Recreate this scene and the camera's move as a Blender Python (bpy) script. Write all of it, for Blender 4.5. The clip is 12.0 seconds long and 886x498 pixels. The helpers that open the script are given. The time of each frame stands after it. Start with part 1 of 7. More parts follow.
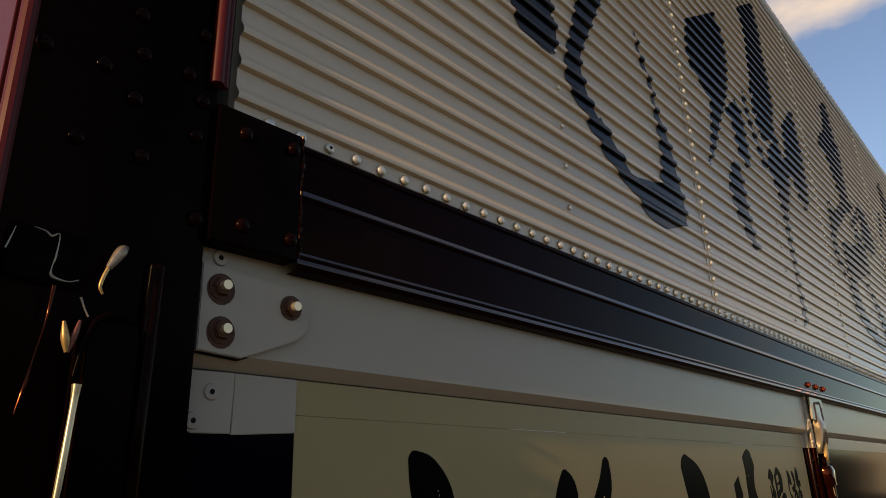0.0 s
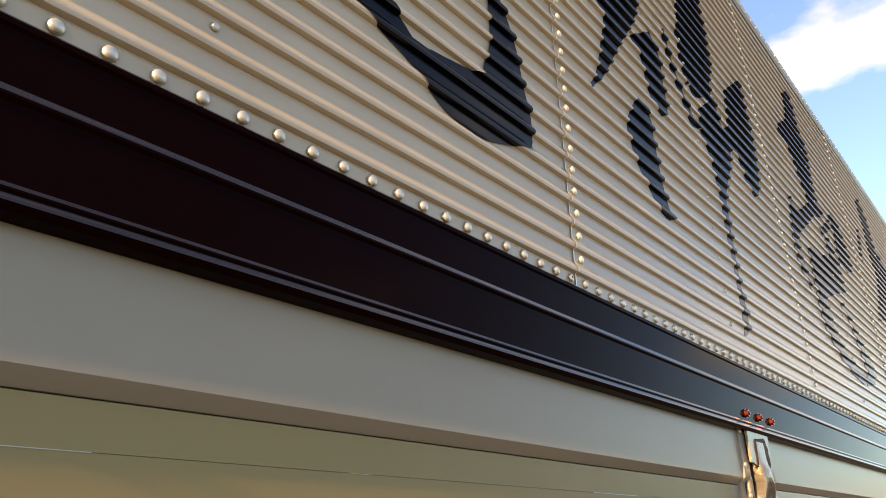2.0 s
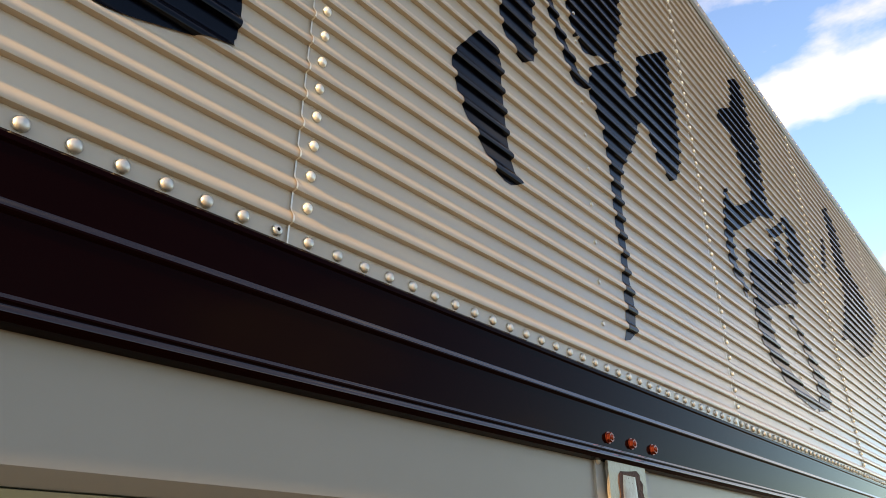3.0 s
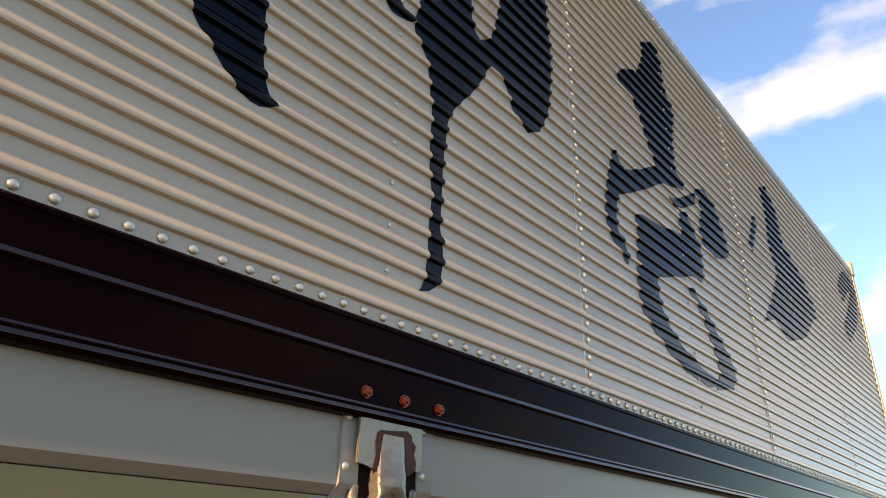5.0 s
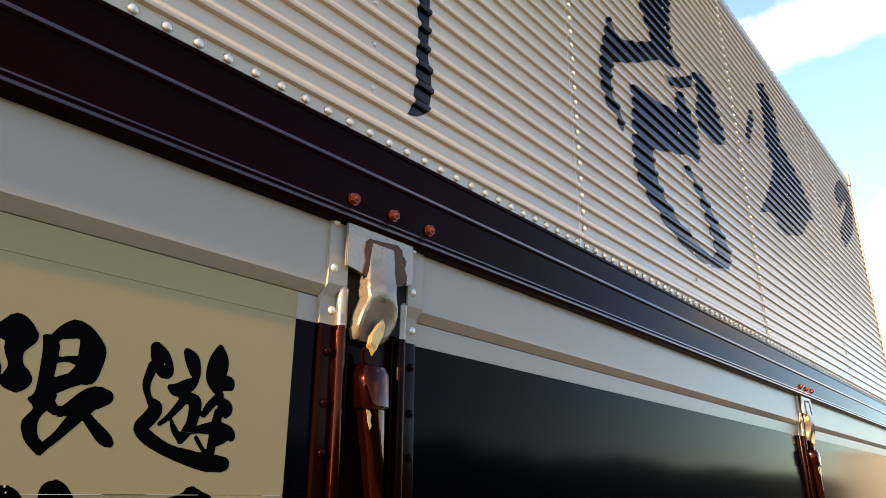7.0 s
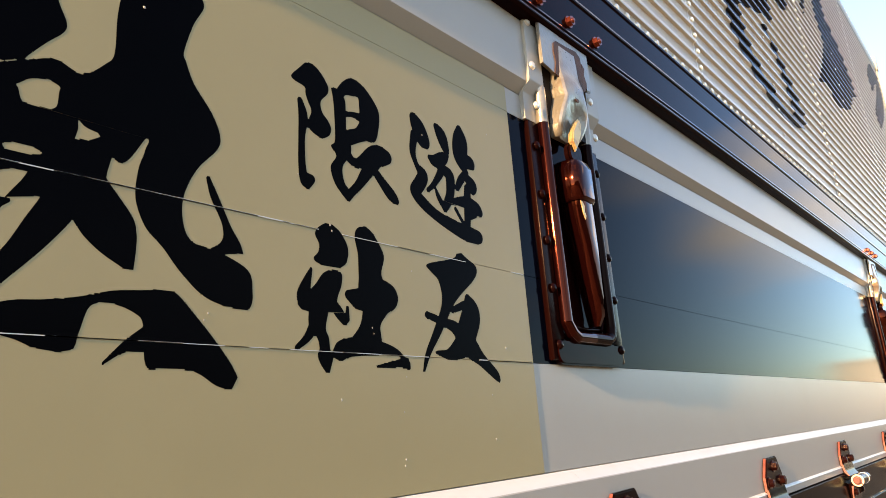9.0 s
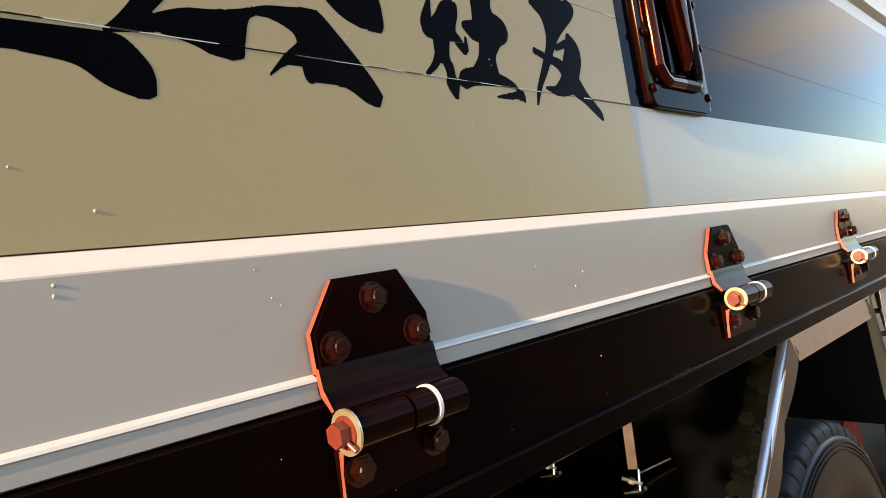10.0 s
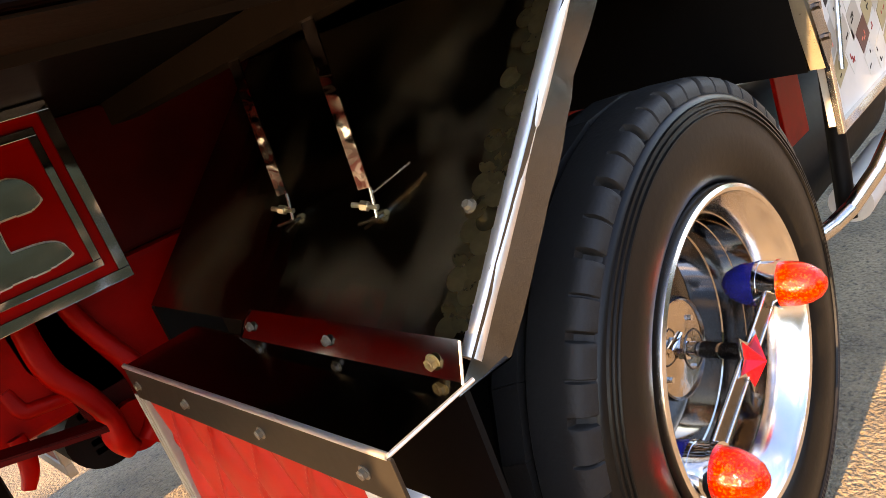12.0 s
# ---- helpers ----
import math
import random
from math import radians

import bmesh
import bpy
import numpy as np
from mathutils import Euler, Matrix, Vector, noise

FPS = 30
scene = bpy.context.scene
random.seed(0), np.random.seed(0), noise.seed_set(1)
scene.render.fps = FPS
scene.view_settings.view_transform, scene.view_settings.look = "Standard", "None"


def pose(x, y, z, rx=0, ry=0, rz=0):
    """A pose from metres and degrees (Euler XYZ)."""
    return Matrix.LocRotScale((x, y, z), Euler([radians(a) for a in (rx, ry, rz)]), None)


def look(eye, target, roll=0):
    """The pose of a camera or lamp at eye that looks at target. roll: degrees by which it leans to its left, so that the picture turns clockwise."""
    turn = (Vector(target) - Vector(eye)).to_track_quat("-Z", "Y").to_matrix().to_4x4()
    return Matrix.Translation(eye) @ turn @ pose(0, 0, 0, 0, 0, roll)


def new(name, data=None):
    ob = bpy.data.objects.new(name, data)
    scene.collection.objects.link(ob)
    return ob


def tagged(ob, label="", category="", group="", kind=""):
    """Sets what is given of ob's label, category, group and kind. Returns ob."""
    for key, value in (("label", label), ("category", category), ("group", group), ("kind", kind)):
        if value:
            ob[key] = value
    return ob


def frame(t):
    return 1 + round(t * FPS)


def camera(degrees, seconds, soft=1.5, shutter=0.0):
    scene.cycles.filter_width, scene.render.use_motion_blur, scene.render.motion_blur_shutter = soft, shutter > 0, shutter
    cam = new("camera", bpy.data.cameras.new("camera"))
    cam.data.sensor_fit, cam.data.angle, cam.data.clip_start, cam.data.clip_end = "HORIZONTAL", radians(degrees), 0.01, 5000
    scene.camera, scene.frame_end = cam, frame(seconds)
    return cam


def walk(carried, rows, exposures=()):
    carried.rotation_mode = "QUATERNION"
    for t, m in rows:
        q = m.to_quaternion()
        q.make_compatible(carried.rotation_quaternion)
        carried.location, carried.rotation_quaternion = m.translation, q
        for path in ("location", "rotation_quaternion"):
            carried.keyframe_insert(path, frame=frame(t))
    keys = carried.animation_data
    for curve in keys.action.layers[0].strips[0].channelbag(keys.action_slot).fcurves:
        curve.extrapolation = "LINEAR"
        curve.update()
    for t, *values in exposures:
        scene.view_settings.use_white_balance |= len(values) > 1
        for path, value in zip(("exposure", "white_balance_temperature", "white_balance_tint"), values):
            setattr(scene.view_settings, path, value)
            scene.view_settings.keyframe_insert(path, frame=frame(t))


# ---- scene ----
cam = camera(65.6, 12.0, soft=0.6)
PATH = [
    (0, (-2.186, -0.553, 1.632), (-0.765, 0.697, 2.278), -1.6),
    (0.5, (-1.981, -0.611, 1.651), (-0.559, 0.614, 2.341), -1.7),
    (1, (-1.839, -0.621, 1.628), (-0.432, 0.603, 2.35), -1.0),
    (1.5, (-1.651, -0.487, 1.651), (-0.248, 0.721, 2.409), -1.0),
    (2, (-1.469, -0.473, 1.642), (-0.075, 0.729, 2.424), -0.8),
    (2.5, (-1.209, -0.52, 1.664), (0.173, 0.678, 2.472), -0.0),
    (3, (-0.995, -0.529, 1.688), (0.378, 0.659, 2.528), 0.4),
    (3.2, (-0.924, -0.516, 1.71), (0.446, 0.666, 2.56), 0.6),
    (4.8, (-0.668, -0.702, 1.684), (0.711, 0.488, 2.509), 1.3),
    (5, (-0.652, -0.713, 1.665), (0.727, 0.482, 2.483), 1.4),
    (5.5, (-0.612, -0.712, 1.615), (0.778, 0.491, 2.404), 1.3),
    (6, (-0.587, -0.708, 1.579), (0.815, 0.503, 2.33), 1.2),
    (6.5, (-0.573, -0.687, 1.536), (0.842, 0.531, 2.253), 0.9),
    (6.7, (-0.57, -0.681, 1.52), (0.851, 0.54, 2.219), 0.7),
    (8.3, (-0.621, -0.488, 1.36), (0.84, 0.735, 1.965), -3.1),
    (8.5, (-0.654, -0.463, 1.351), (0.814, 0.762, 1.938), -3.4),
    (9, (-0.709, -0.408, 1.317), (0.769, 0.833, 1.844), -4.2),
    (9.5, (-0.748, -0.37, 1.289), (0.73, 0.936, 1.622), -6.1),
    (10, (-0.774, -0.34, 1.229), (0.671, 1.041, 1.316), -9.1),
    (10.5, (-0.738, -0.343, 1.152), (0.654, 1.085, 0.997), -12.6),
    (11, (-0.671, -0.383, 1.086), (0.665, 1.058, 0.712), -16.9),
    (11.5, (-0.469, -0.383, 1.029), (0.834, 1.062, 0.566), -19.2),
    (12, (-0.242, -0.339, 0.986), (1.023, 1.122, 0.47), -20.9),
]
walk(cam, [(t, look(eye, target, roll)) for t, eye, target, roll in PATH],
     exposures=[(0.0, -0.13, 12100, 18), (0.4, 0.50, 12100, 18), (0.9, 0.83, 12200, 18), (1.6, 1.06, 12200, 18), (2.5, 1.11, 11600, 16), (5.0, 0.83, 10200, 15), (5.5, 0.88, 10200, 15), (6.5, 1.20, 10200, 16),
                (8.3, 1.8, 9700, 15), (9.5, 1.76, 9800, 14), (10.0, 1.76, 9900, 14), (10.6, 1.81, 10100, 14), (11.2, 2.22, 11600, 20), (12.0, 2.55, 11900, 21)])

# ---- world and sun ----
SUN_FROM = Vector((-0.955, -0.060, 0.275)).normalized()
SUN_EL = math.asin(SUN_FROM.z)
SUN_AZ = math.atan2(SUN_FROM.x, SUN_FROM.y)


def build_world():
    w = bpy.data.worlds.new("world")
    scene.world = w
    w.use_nodes = True
    nt = w.node_tree
    nt.nodes.clear()
    out = nt.nodes.new("ShaderNodeOutputWorld")
    bg = nt.nodes.new("ShaderNodeBackground")
    sky = nt.nodes.new("ShaderNodeTexSky")
    sky.sky_type = "NISHITA"
    sky.sun_disc = False
    sky.sun_elevation = SUN_EL
    sky.sun_rotation = SUN_AZ
    sky.air_density, sky.dust_density, sky.ozone_density = 1.0, 0.3, 1.6
    tc = nt.nodes.new("ShaderNodeTexCoord")
    mp = nt.nodes.new("ShaderNodeMapping")
    mp.inputs["Scale"].default_value = (1.0, 1.0, 2.4)
    mp.inputs["Location"].default_value = (-2.19, 1.61, -2.5)
    nz = nt.nodes.new("ShaderNodeTexNoise")
    nz.inputs["Scale"].default_value = 2.8
    nz.inputs["Detail"].default_value = 7.0
    nz.inputs["Roughness"].default_value = 0.52
    rp = nt.nodes.new("ShaderNodeValToRGB")
    rp.color_ramp.elements[0].position, rp.color_ramp.elements[0].color = 0.515, (0, 0, 0, 1)
    rp.color_ramp.elements[1].position, rp.color_ramp.elements[1].color = 0.74, (1, 1, 1, 1)
    mx = nt.nodes.new("ShaderNodeMix")
    mx.data_type = "RGBA"
    mx.inputs["B"].default_value = (7.0, 6.9, 6.8, 1)
    tint = nt.nodes.new("ShaderNodeMix")
    tint.data_type, tint.blend_type = "RGBA", "MULTIPLY"
    tint.inputs["B"].default_value = (0.80, 1.16, 1.70, 1)
    L = nt.links.new
    L(tc.outputs["Generated"], mp.inputs["Vector"])
    L(mp.outputs["Vector"], nz.inputs["Vector"])
    L(nz.outputs["Fac"], rp.inputs["Fac"])
    L(rp.outputs["Color"], mx.inputs["Factor"])
    sep = nt.nodes.new("ShaderNodeSeparateXYZ")
    rise = nt.nodes.new("ShaderNodeMapRange")
    rise.inputs["From Min"].default_value, rise.inputs["From Max"].default_value = -0.1, 0.0
    L(tc.outputs["Generated"], sep.inputs["Vector"])
    L(sep.outputs["Z"], rise.inputs["Value"])
    L(rise.outputs["Result"], tint.inputs["Factor"])
    L(sky.outputs["Color"], tint.inputs["A"])
    L(tint.outputs["Result"], mx.inputs["A"])
    L(mx.outputs["Result"], bg.inputs["Color"])
    bg.inputs["Strength"].default_value = 0.15
    L(bg.outputs["Background"], out.inputs["Surface"])


build_world()
sun = new("sun", bpy.data.lights.new("sun", "SUN"))
sun.data.energy = 4.8
sun.data.angle = radians(0.6)
sun.data.color = (1.0, 0.78, 0.55)
sun.matrix_world = look(SUN_FROM * 30, (0, 0, 0))


# ---- materials ----
def material(name, color, rough=0.5, metal=0.0, vary=0.08, scale=9.0, rough_vary=0.1, bump=0.0, bump_scale=120.0,
             coat=0.0, dirt=0.0, dirt_color=(0.05, 0.04, 0.03), dirt_scale=5.0, stretch=(1, 1, 1), island=0.0, coat_rough=0.06, spec=0.5, tint=None, bump_depth=0.002):
    """A procedural surface: two scales of tone, uneven gloss, fine relief and patches of dirt."""
    m = bpy.data.materials.new(name)
    m.use_nodes = True
    nt = m.node_tree
    p = nt.nodes["Principled BSDF"]
    L = nt.links.new
    tc = nt.nodes.new("ShaderNodeTexCoord")
    mp = nt.nodes.new("ShaderNodeMapping")
    mp.inputs["Scale"].default_value = stretch
    L(tc.outputs["Object"], mp.inputs["Vector"])

    def noise_node(sc, detail):
        n = nt.nodes.new("ShaderNodeTexNoise")
        n.inputs["Scale"].default_value, n.inputs["Detail"].default_value = sc, detail
        L(mp.outputs["Vector"], n.inputs["Vector"])
        return n

    def math_node(op, a, b):
        n = nt.nodes.new("ShaderNodeMath")
        n.operation = op
        for i, v in enumerate((a, b)):
            if isinstance(v, (int, float)):
                n.inputs[i].default_value = v
            else:
                L(v, n.inputs[i])
        return n.outputs[0]

    big, fine = noise_node(scale * 0.25, 4.0), noise_node(scale * 6.0, 5.0)
    tone = math_node("ADD", math_node("MULTIPLY", big.outputs["Fac"], 0.6), math_node("MULTIPLY", fine.outputs["Fac"], 0.4))
    if island:
        oi = nt.nodes.new("ShaderNodeObjectInfo")
        tone = math_node("ADD", tone, math_node("MULTIPLY", math_node("SUBTRACT", oi.outputs["Random"], 0.5), island))
    gain = math_node("ADD", math_node("MULTIPLY", math_node("SUBTRACT", tone, 0.5), 2 * vary), 1.0)
    mul = nt.nodes.new("ShaderNodeMix")
    mul.data_type, mul.blend_type = "RGBA", "MULTIPLY"
    mul.inputs["Factor"].default_value = 1.0
    mul.inputs["A"].default_value = (*color, 1)
    comb = nt.nodes.new("ShaderNodeCombineColor")
    for i in range(3):
        L(gain, comb.inputs[i])
    L(comb.outputs["Color"], mul.inputs["B"])
    col = mul.outputs["Result"]
    if dirt:
        dn = noise_node(dirt_scale, 8.0)
        ramp = nt.nodes.new("ShaderNodeMapRange")
        ramp.inputs["From Min"].default_value, ramp.inputs["From Max"].default_value = 0.52, 0.75
        L(dn.outputs["Fac"], ramp.inputs["Value"])
        mix = nt.nodes.new("ShaderNodeMix")
        mix.data_type = "RGBA"
        L(math_node("MULTIPLY", ramp.outputs["Result"], dirt), mix.inputs["Factor"])
        L(col, mix.inputs["A"])
        mix.inputs["B"].default_value = (*dirt_color, 1)
        col = mix.outputs["Result"]
    L(col, p.inputs["Base Color"])
    p.inputs["Metallic"].default_value = metal
    L(math_node("ADD", math_node("MULTIPLY", math_node("SUBTRACT", tone, 0.5), 2 * rough_vary), rough), p.inputs["Roughness"])
    p.inputs["Coat Weight"].default_value = coat
    p.inputs["Specular IOR Level"].default_value = spec
    p.inputs["Coat Roughness"].default_value = coat_rough
    if tint:
        p.inputs["Specular Tint"].default_value = (*tint, 1)
    if bump:
        bn = noise_node(bump_scale, 3.0)
        b = nt.nodes.new("ShaderNodeBump")
        b.inputs["Strength"].default_value = bump
        b.inputs["Distance"].default_value = bump_depth
        L(bn.outputs["Fac"], b.inputs["Height"])
        L(b.outputs["Normal"], p.inputs["Normal"])
    return m


WING = material("silver_wing_paint", (0.505, 0.420, 0.318), 0.34, 0.06, vary=0.10, scale=3, rough_vary=0.06, bump=0.03, bump_scale=60, coat=0.35, coat_rough=0.08, spec=0.3, dirt=0.25, dirt_color=(0.30, 0.24, 0.17), dirt_scale=3)
GLINT = material("bright_seam_metal", (0.86, 0.80, 0.66), 0.34, 0.5, vary=0.15, scale=40, island=0.4)
INK = material("black_lettering_film", (0.0009, 0.0009, 0.0011), 0.3, 0.0, vary=0.2, scale=6, bump=0.03, spec=0.012)
WINGINK = material("glossy_black_lettering_film", (0.0010, 0.0014, 0.0034), 0.24, 0.0, vary=0.2, scale=6, bump=0.02, spec=0.08, coat=0.16, coat_rough=0.14)
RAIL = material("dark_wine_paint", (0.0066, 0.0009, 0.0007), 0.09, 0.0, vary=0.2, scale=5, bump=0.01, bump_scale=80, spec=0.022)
# lighter tone and gloss that stand in for the sky's highlight on the ridges
RIDGE = material("sky_highlight_ridge", (0.018, 0.011, 0.010), 0.2, 0.0, vary=0.5, scale=12, bump=0.02, bump_scale=80, spec=0.5)
SILLP = material("black_wine_sill_paint", (0.0030, 0.0012, 0.0010), 0.2, 0.0, vary=0.3, scale=5, bump=0.05, bump_scale=60, spec=0.014)
GREY = material("warm_grey_gate_paint", (0.305, 0.282, 0.236), 0.30, 0.0, vary=0.06, scale=4, rough_vary=0.03, bump=0.02, bump_scale=90, spec=0.18, dirt=0.10, dirt_color=(0.2, 0.18, 0.14), dirt_scale=4)
LEDGE = material("white_edge_paint", (0.47, 0.465, 0.42), 0.4, 0.0, vary=0.1, scale=20, dirt=0.25, dirt_color=(0.35, 0.33, 0.27), dirt_scale=30)
CREAM = material("olive_cream_paint", (0.288, 0.230, 0.116), 0.36, 0.0, vary=0.06, scale=4, bump=0.03, bump_scale=90, spec=0.15, dirt=0.08, dirt_color=(0.16, 0.13, 0.08), dirt_scale=5)
BAND = material("glossy_navy_black_band_paint", (0.0010, 0.0011, 0.0030), 0.11, 0.0, vary=0.15, scale=4, rough_vary=0.04, bump=0.02, bump_scale=12, spec=0.022, tint=(0.78, 0.88, 1.0))
WINE = material("glossy_wine_black_paint", (0.0055, 0.0011, 0.0009), 0.2, 0.0, vary=0.25, scale=20, bump=0.05, bump_scale=150, spec=0.05, tint=(1.0, 0.7, 0.6))
LEVER = material("glossy_wine_red_paint", (0.0042, 0.0006, 0.0005), 0.07, 0.0, vary=0.3, scale=20, rough_vary=0.03, bump=0.02, bump_scale=90, spec=0.45, tint=(1.0, 0.22, 0.13))
BOLTP = material("wine_painted_bolt", (0.010, 0.0018, 0.0014), 0.22, 0.0, vary=0.5, scale=60, bump=0.15, bump_scale=200, spec=0.45, tint=(1.0, 0.62, 0.5))
TOPF = material("rippled_stainless_top", (0.50, 0.48, 0.46), 0.16, 1.0, vary=0.2, scale=12, rough_vary=0.1, bump=0.6, bump_scale=16, bump_depth=0.006)
# pale red of worn edges, with the low sun's light put into the colour
SUNPRIMER = material("sunlit_worn_primer", (0.17, 0.040, 0.026), 0.45, 0.0, vary=0.7, scale=60, bump=0.2, bump_scale=200, dirt=0.5, dirt_color=(0.02, 0.004, 0.003), dirt_scale=50)
PINM = material("dull_red_pin", (0.10, 0.016, 0.011), 0.4, 0.0, vary=0.4, scale=60, bump=0.2, bump_scale=200)
PLATED = material("dull_plated_steel", (0.046, 0.038, 0.031), 0.42, 0.8, vary=0.15, scale=14, bump=0.05, bump_scale=60)
STRAPM = material("polished_strap", (0.24, 0.19, 0.175), 0.08, 1.0, vary=0.2, scale=40, bump=0.35, bump_scale=9, bump_depth=0.03)
DULLRED = material("dark_red_enamel", (0.065, 0.004, 0.0035), 0.4, 0.0, vary=0.2, scale=8, spec=0.2)
CAST = material("worn_cast_aluminium", (0.25, 0.215, 0.168), 0.3, 0.55, vary=0.4, scale=36, bump=0.4, bump_scale=130, dirt=0.75, dirt_color=(0.10, 0.042, 0.018), dirt_scale=24)
RUST = material("rusty_steel", (0.062, 0.022, 0.010), 0.7, 0.2, vary=0.6, scale=60, bump=0.5, bump_scale=300)
RIVET = material("rivet_aluminium", (0.60, 0.56, 0.48), 0.40, 0.65, vary=0.12, scale=40, island=0.3)
COPPER = material("copper_toned_bolt", (0.17, 0.032, 0.018), 0.22, 0.75, vary=0.4, scale=60, dirt=0.5, dirt_color=(0.02, 0.005, 0.004), dirt_scale=60)
ZINC = material("zinc_plated_bolt", (0.62, 0.54, 0.38), 0.3, 0.85, vary=0.2, scale=60)
BLACK = material("black_underside_paint", (0.004, 0.0036, 0.0035), 0.5, 0.0, vary=0.3, scale=10, spec=0.06, dirt=0.2, dirt_color=(0.014, 0.011, 0.009))
STAIN = material("scratched_stainless", (0.62, 0.60, 0.57), 0.2, 1.0, vary=0.08, scale=12, rough_vary=0.12, bump=0.05, bump_scale=50)
MIRROR = material("mirror_stainless", (0.26, 0.24, 0.22), 0.12, 1.0, vary=0.15, scale=6, rough_vary=0.1, bump=0.08, bump_scale=14)
CHROME = material("chrome", (0.72, 0.71, 0.70), 0.06, 1.0, vary=0.04, rough_vary=0.03)
RIMM = material("polished_rim_metal", (0.78, 0.74, 0.71), 0.17, 1.0, vary=0.03, rough_vary=0.02, scale=2)
BARREL = material("polished_rim_barrel", (0.44, 0.40, 0.37), 0.06, 1.0, vary=0.25, rough_vary=0.04, scale=6, bump=0.05, bump_scale=14)
HUBM = material("hub_mirror_plate", (0.52, 0.45, 0.38), 0.10, 1.0, vary=0.3, scale=20, rough_vary=0.04, bump=0.2, bump_scale=40)
EDGE = material("dark_stainless_flange", (0.135, 0.13, 0.125), 0.22, 1.0, vary=0.5, scale=12, rough_vary=0.15, bump=0.3, bump_scale=20)
HEDGE = material("dark_hedge_leaves", (0.035, 0.045, 0.02), 0.8, 0.0, vary=0.6, scale=4)
BROWN = material("brown_underseal", (0.010, 0.006, 0.004), 0.6, 0.0, vary=0.5, scale=12, bump=0.2, spec=0.08)
BRIGHT = material("brushed_stainless_fold", (0.78, 0.76, 0.72), 0.36, 0.85, vary=0.06, scale=20, rough_vary=0.1, bump=0.05, bump_scale=60)
RUBBER = material("black_tyre_rubber", (0.0034, 0.0032, 0.0030), 0.36, 0.0, vary=0.4, scale=12, bump=0.10, bump_scale=90, dirt=0.3, dirt_color=(0.014, 0.011, 0.006), dirt_scale=7, spec=0.2)
TREAD = material("dusty_tread_rubber", (0.013, 0.0125, 0.012), 0.55, 0.0, vary=0.5, scale=16, bump=0.3, bump_scale=160, spec=0.25)
REDP = material("red_chassis_paint", (0.29, 0.0035, 0.0024), 0.40, 0.0, vary=0.45, scale=8, bump=0.08, bump_scale=50, dirt=0.8, dirt_color=(0.030, 0.0025, 0.002), dirt_scale=7, spec=0.07)
# chassis red darkened for the shade deep under the body
SHADERED = material("shade_dark_red_paint", (0.080, 0.0036, 0.0028), 0.5, 0.0, vary=0.5, scale=8, bump=0.1, bump_scale=60, dirt=0.8, dirt_color=(0.006, 0.002, 0.002), dirt_scale=6, spec=0.1)
STEELC = material("polished_sign_steel", (0.44, 0.43, 0.42), 0.10, 1.0, vary=0.25, scale=10, rough_vary=0.08, bump=1.0, bump_scale=2.3, bump_depth=0.05)
MEMBER = material("brown_frame_paint", (0.020, 0.013, 0.008), 0.6, 0.0, vary=0.5, scale=10, bump=0.15, spec=0.1, dirt=0.6, dirt_color=(0.006, 0.005, 0.004))
TONGUE = material("rusty_yellow_zinc", (0.50, 0.33, 0.14), 0.42, 0.6, vary=0.3, scale=60, dirt=0.8, dirt_color=(0.20, 0.06, 0.02), dirt_scale=70)
REDV = material("red_quilted_vinyl", (0.48, 0.010, 0.007), 0.42, 0.0, vary=0.25, scale=12, bump=0.08, bump_scale=90, spec=0.3)
STITCH = material("pale_red_thread", (0.62, 0.16, 0.11), 0.6, 0.0, vary=0.2)
WHITEV = material("white_vinyl_trim", (0.52, 0.49, 0.44), 0.45, 0.0, vary=0.08, scale=12, bump=0.05, dirt=0.2, dirt_color=(0.3, 0.27, 0.22), dirt_scale=14)
PIPE = material("greyed_vinyl_trim", (0.30, 0.27, 0.22), 0.45, 0.0, vary=0.3, scale=20, bump=0.05, dirt=0.5)
REDS = material("red_sign_enamel", (0.32, 0.0035, 0.0028), 0.35, 0.0, vary=0.1, scale=6, spec=0.05)
GAP = material("black_rubber_seal", (0.004, 0.004, 0.004), 0.6, 0.0, vary=0.2, spec=0.08)
ASPHALT = material("worn_asphalt", (0.205, 0.158, 0.100), 0.85, 0.0, vary=1.5, scale=24, bump=1.0, bump_scale=100, dirt=0.9, dirt_color=(0.03, 0.026, 0.022), dirt_scale=80, bump_depth=0.014)


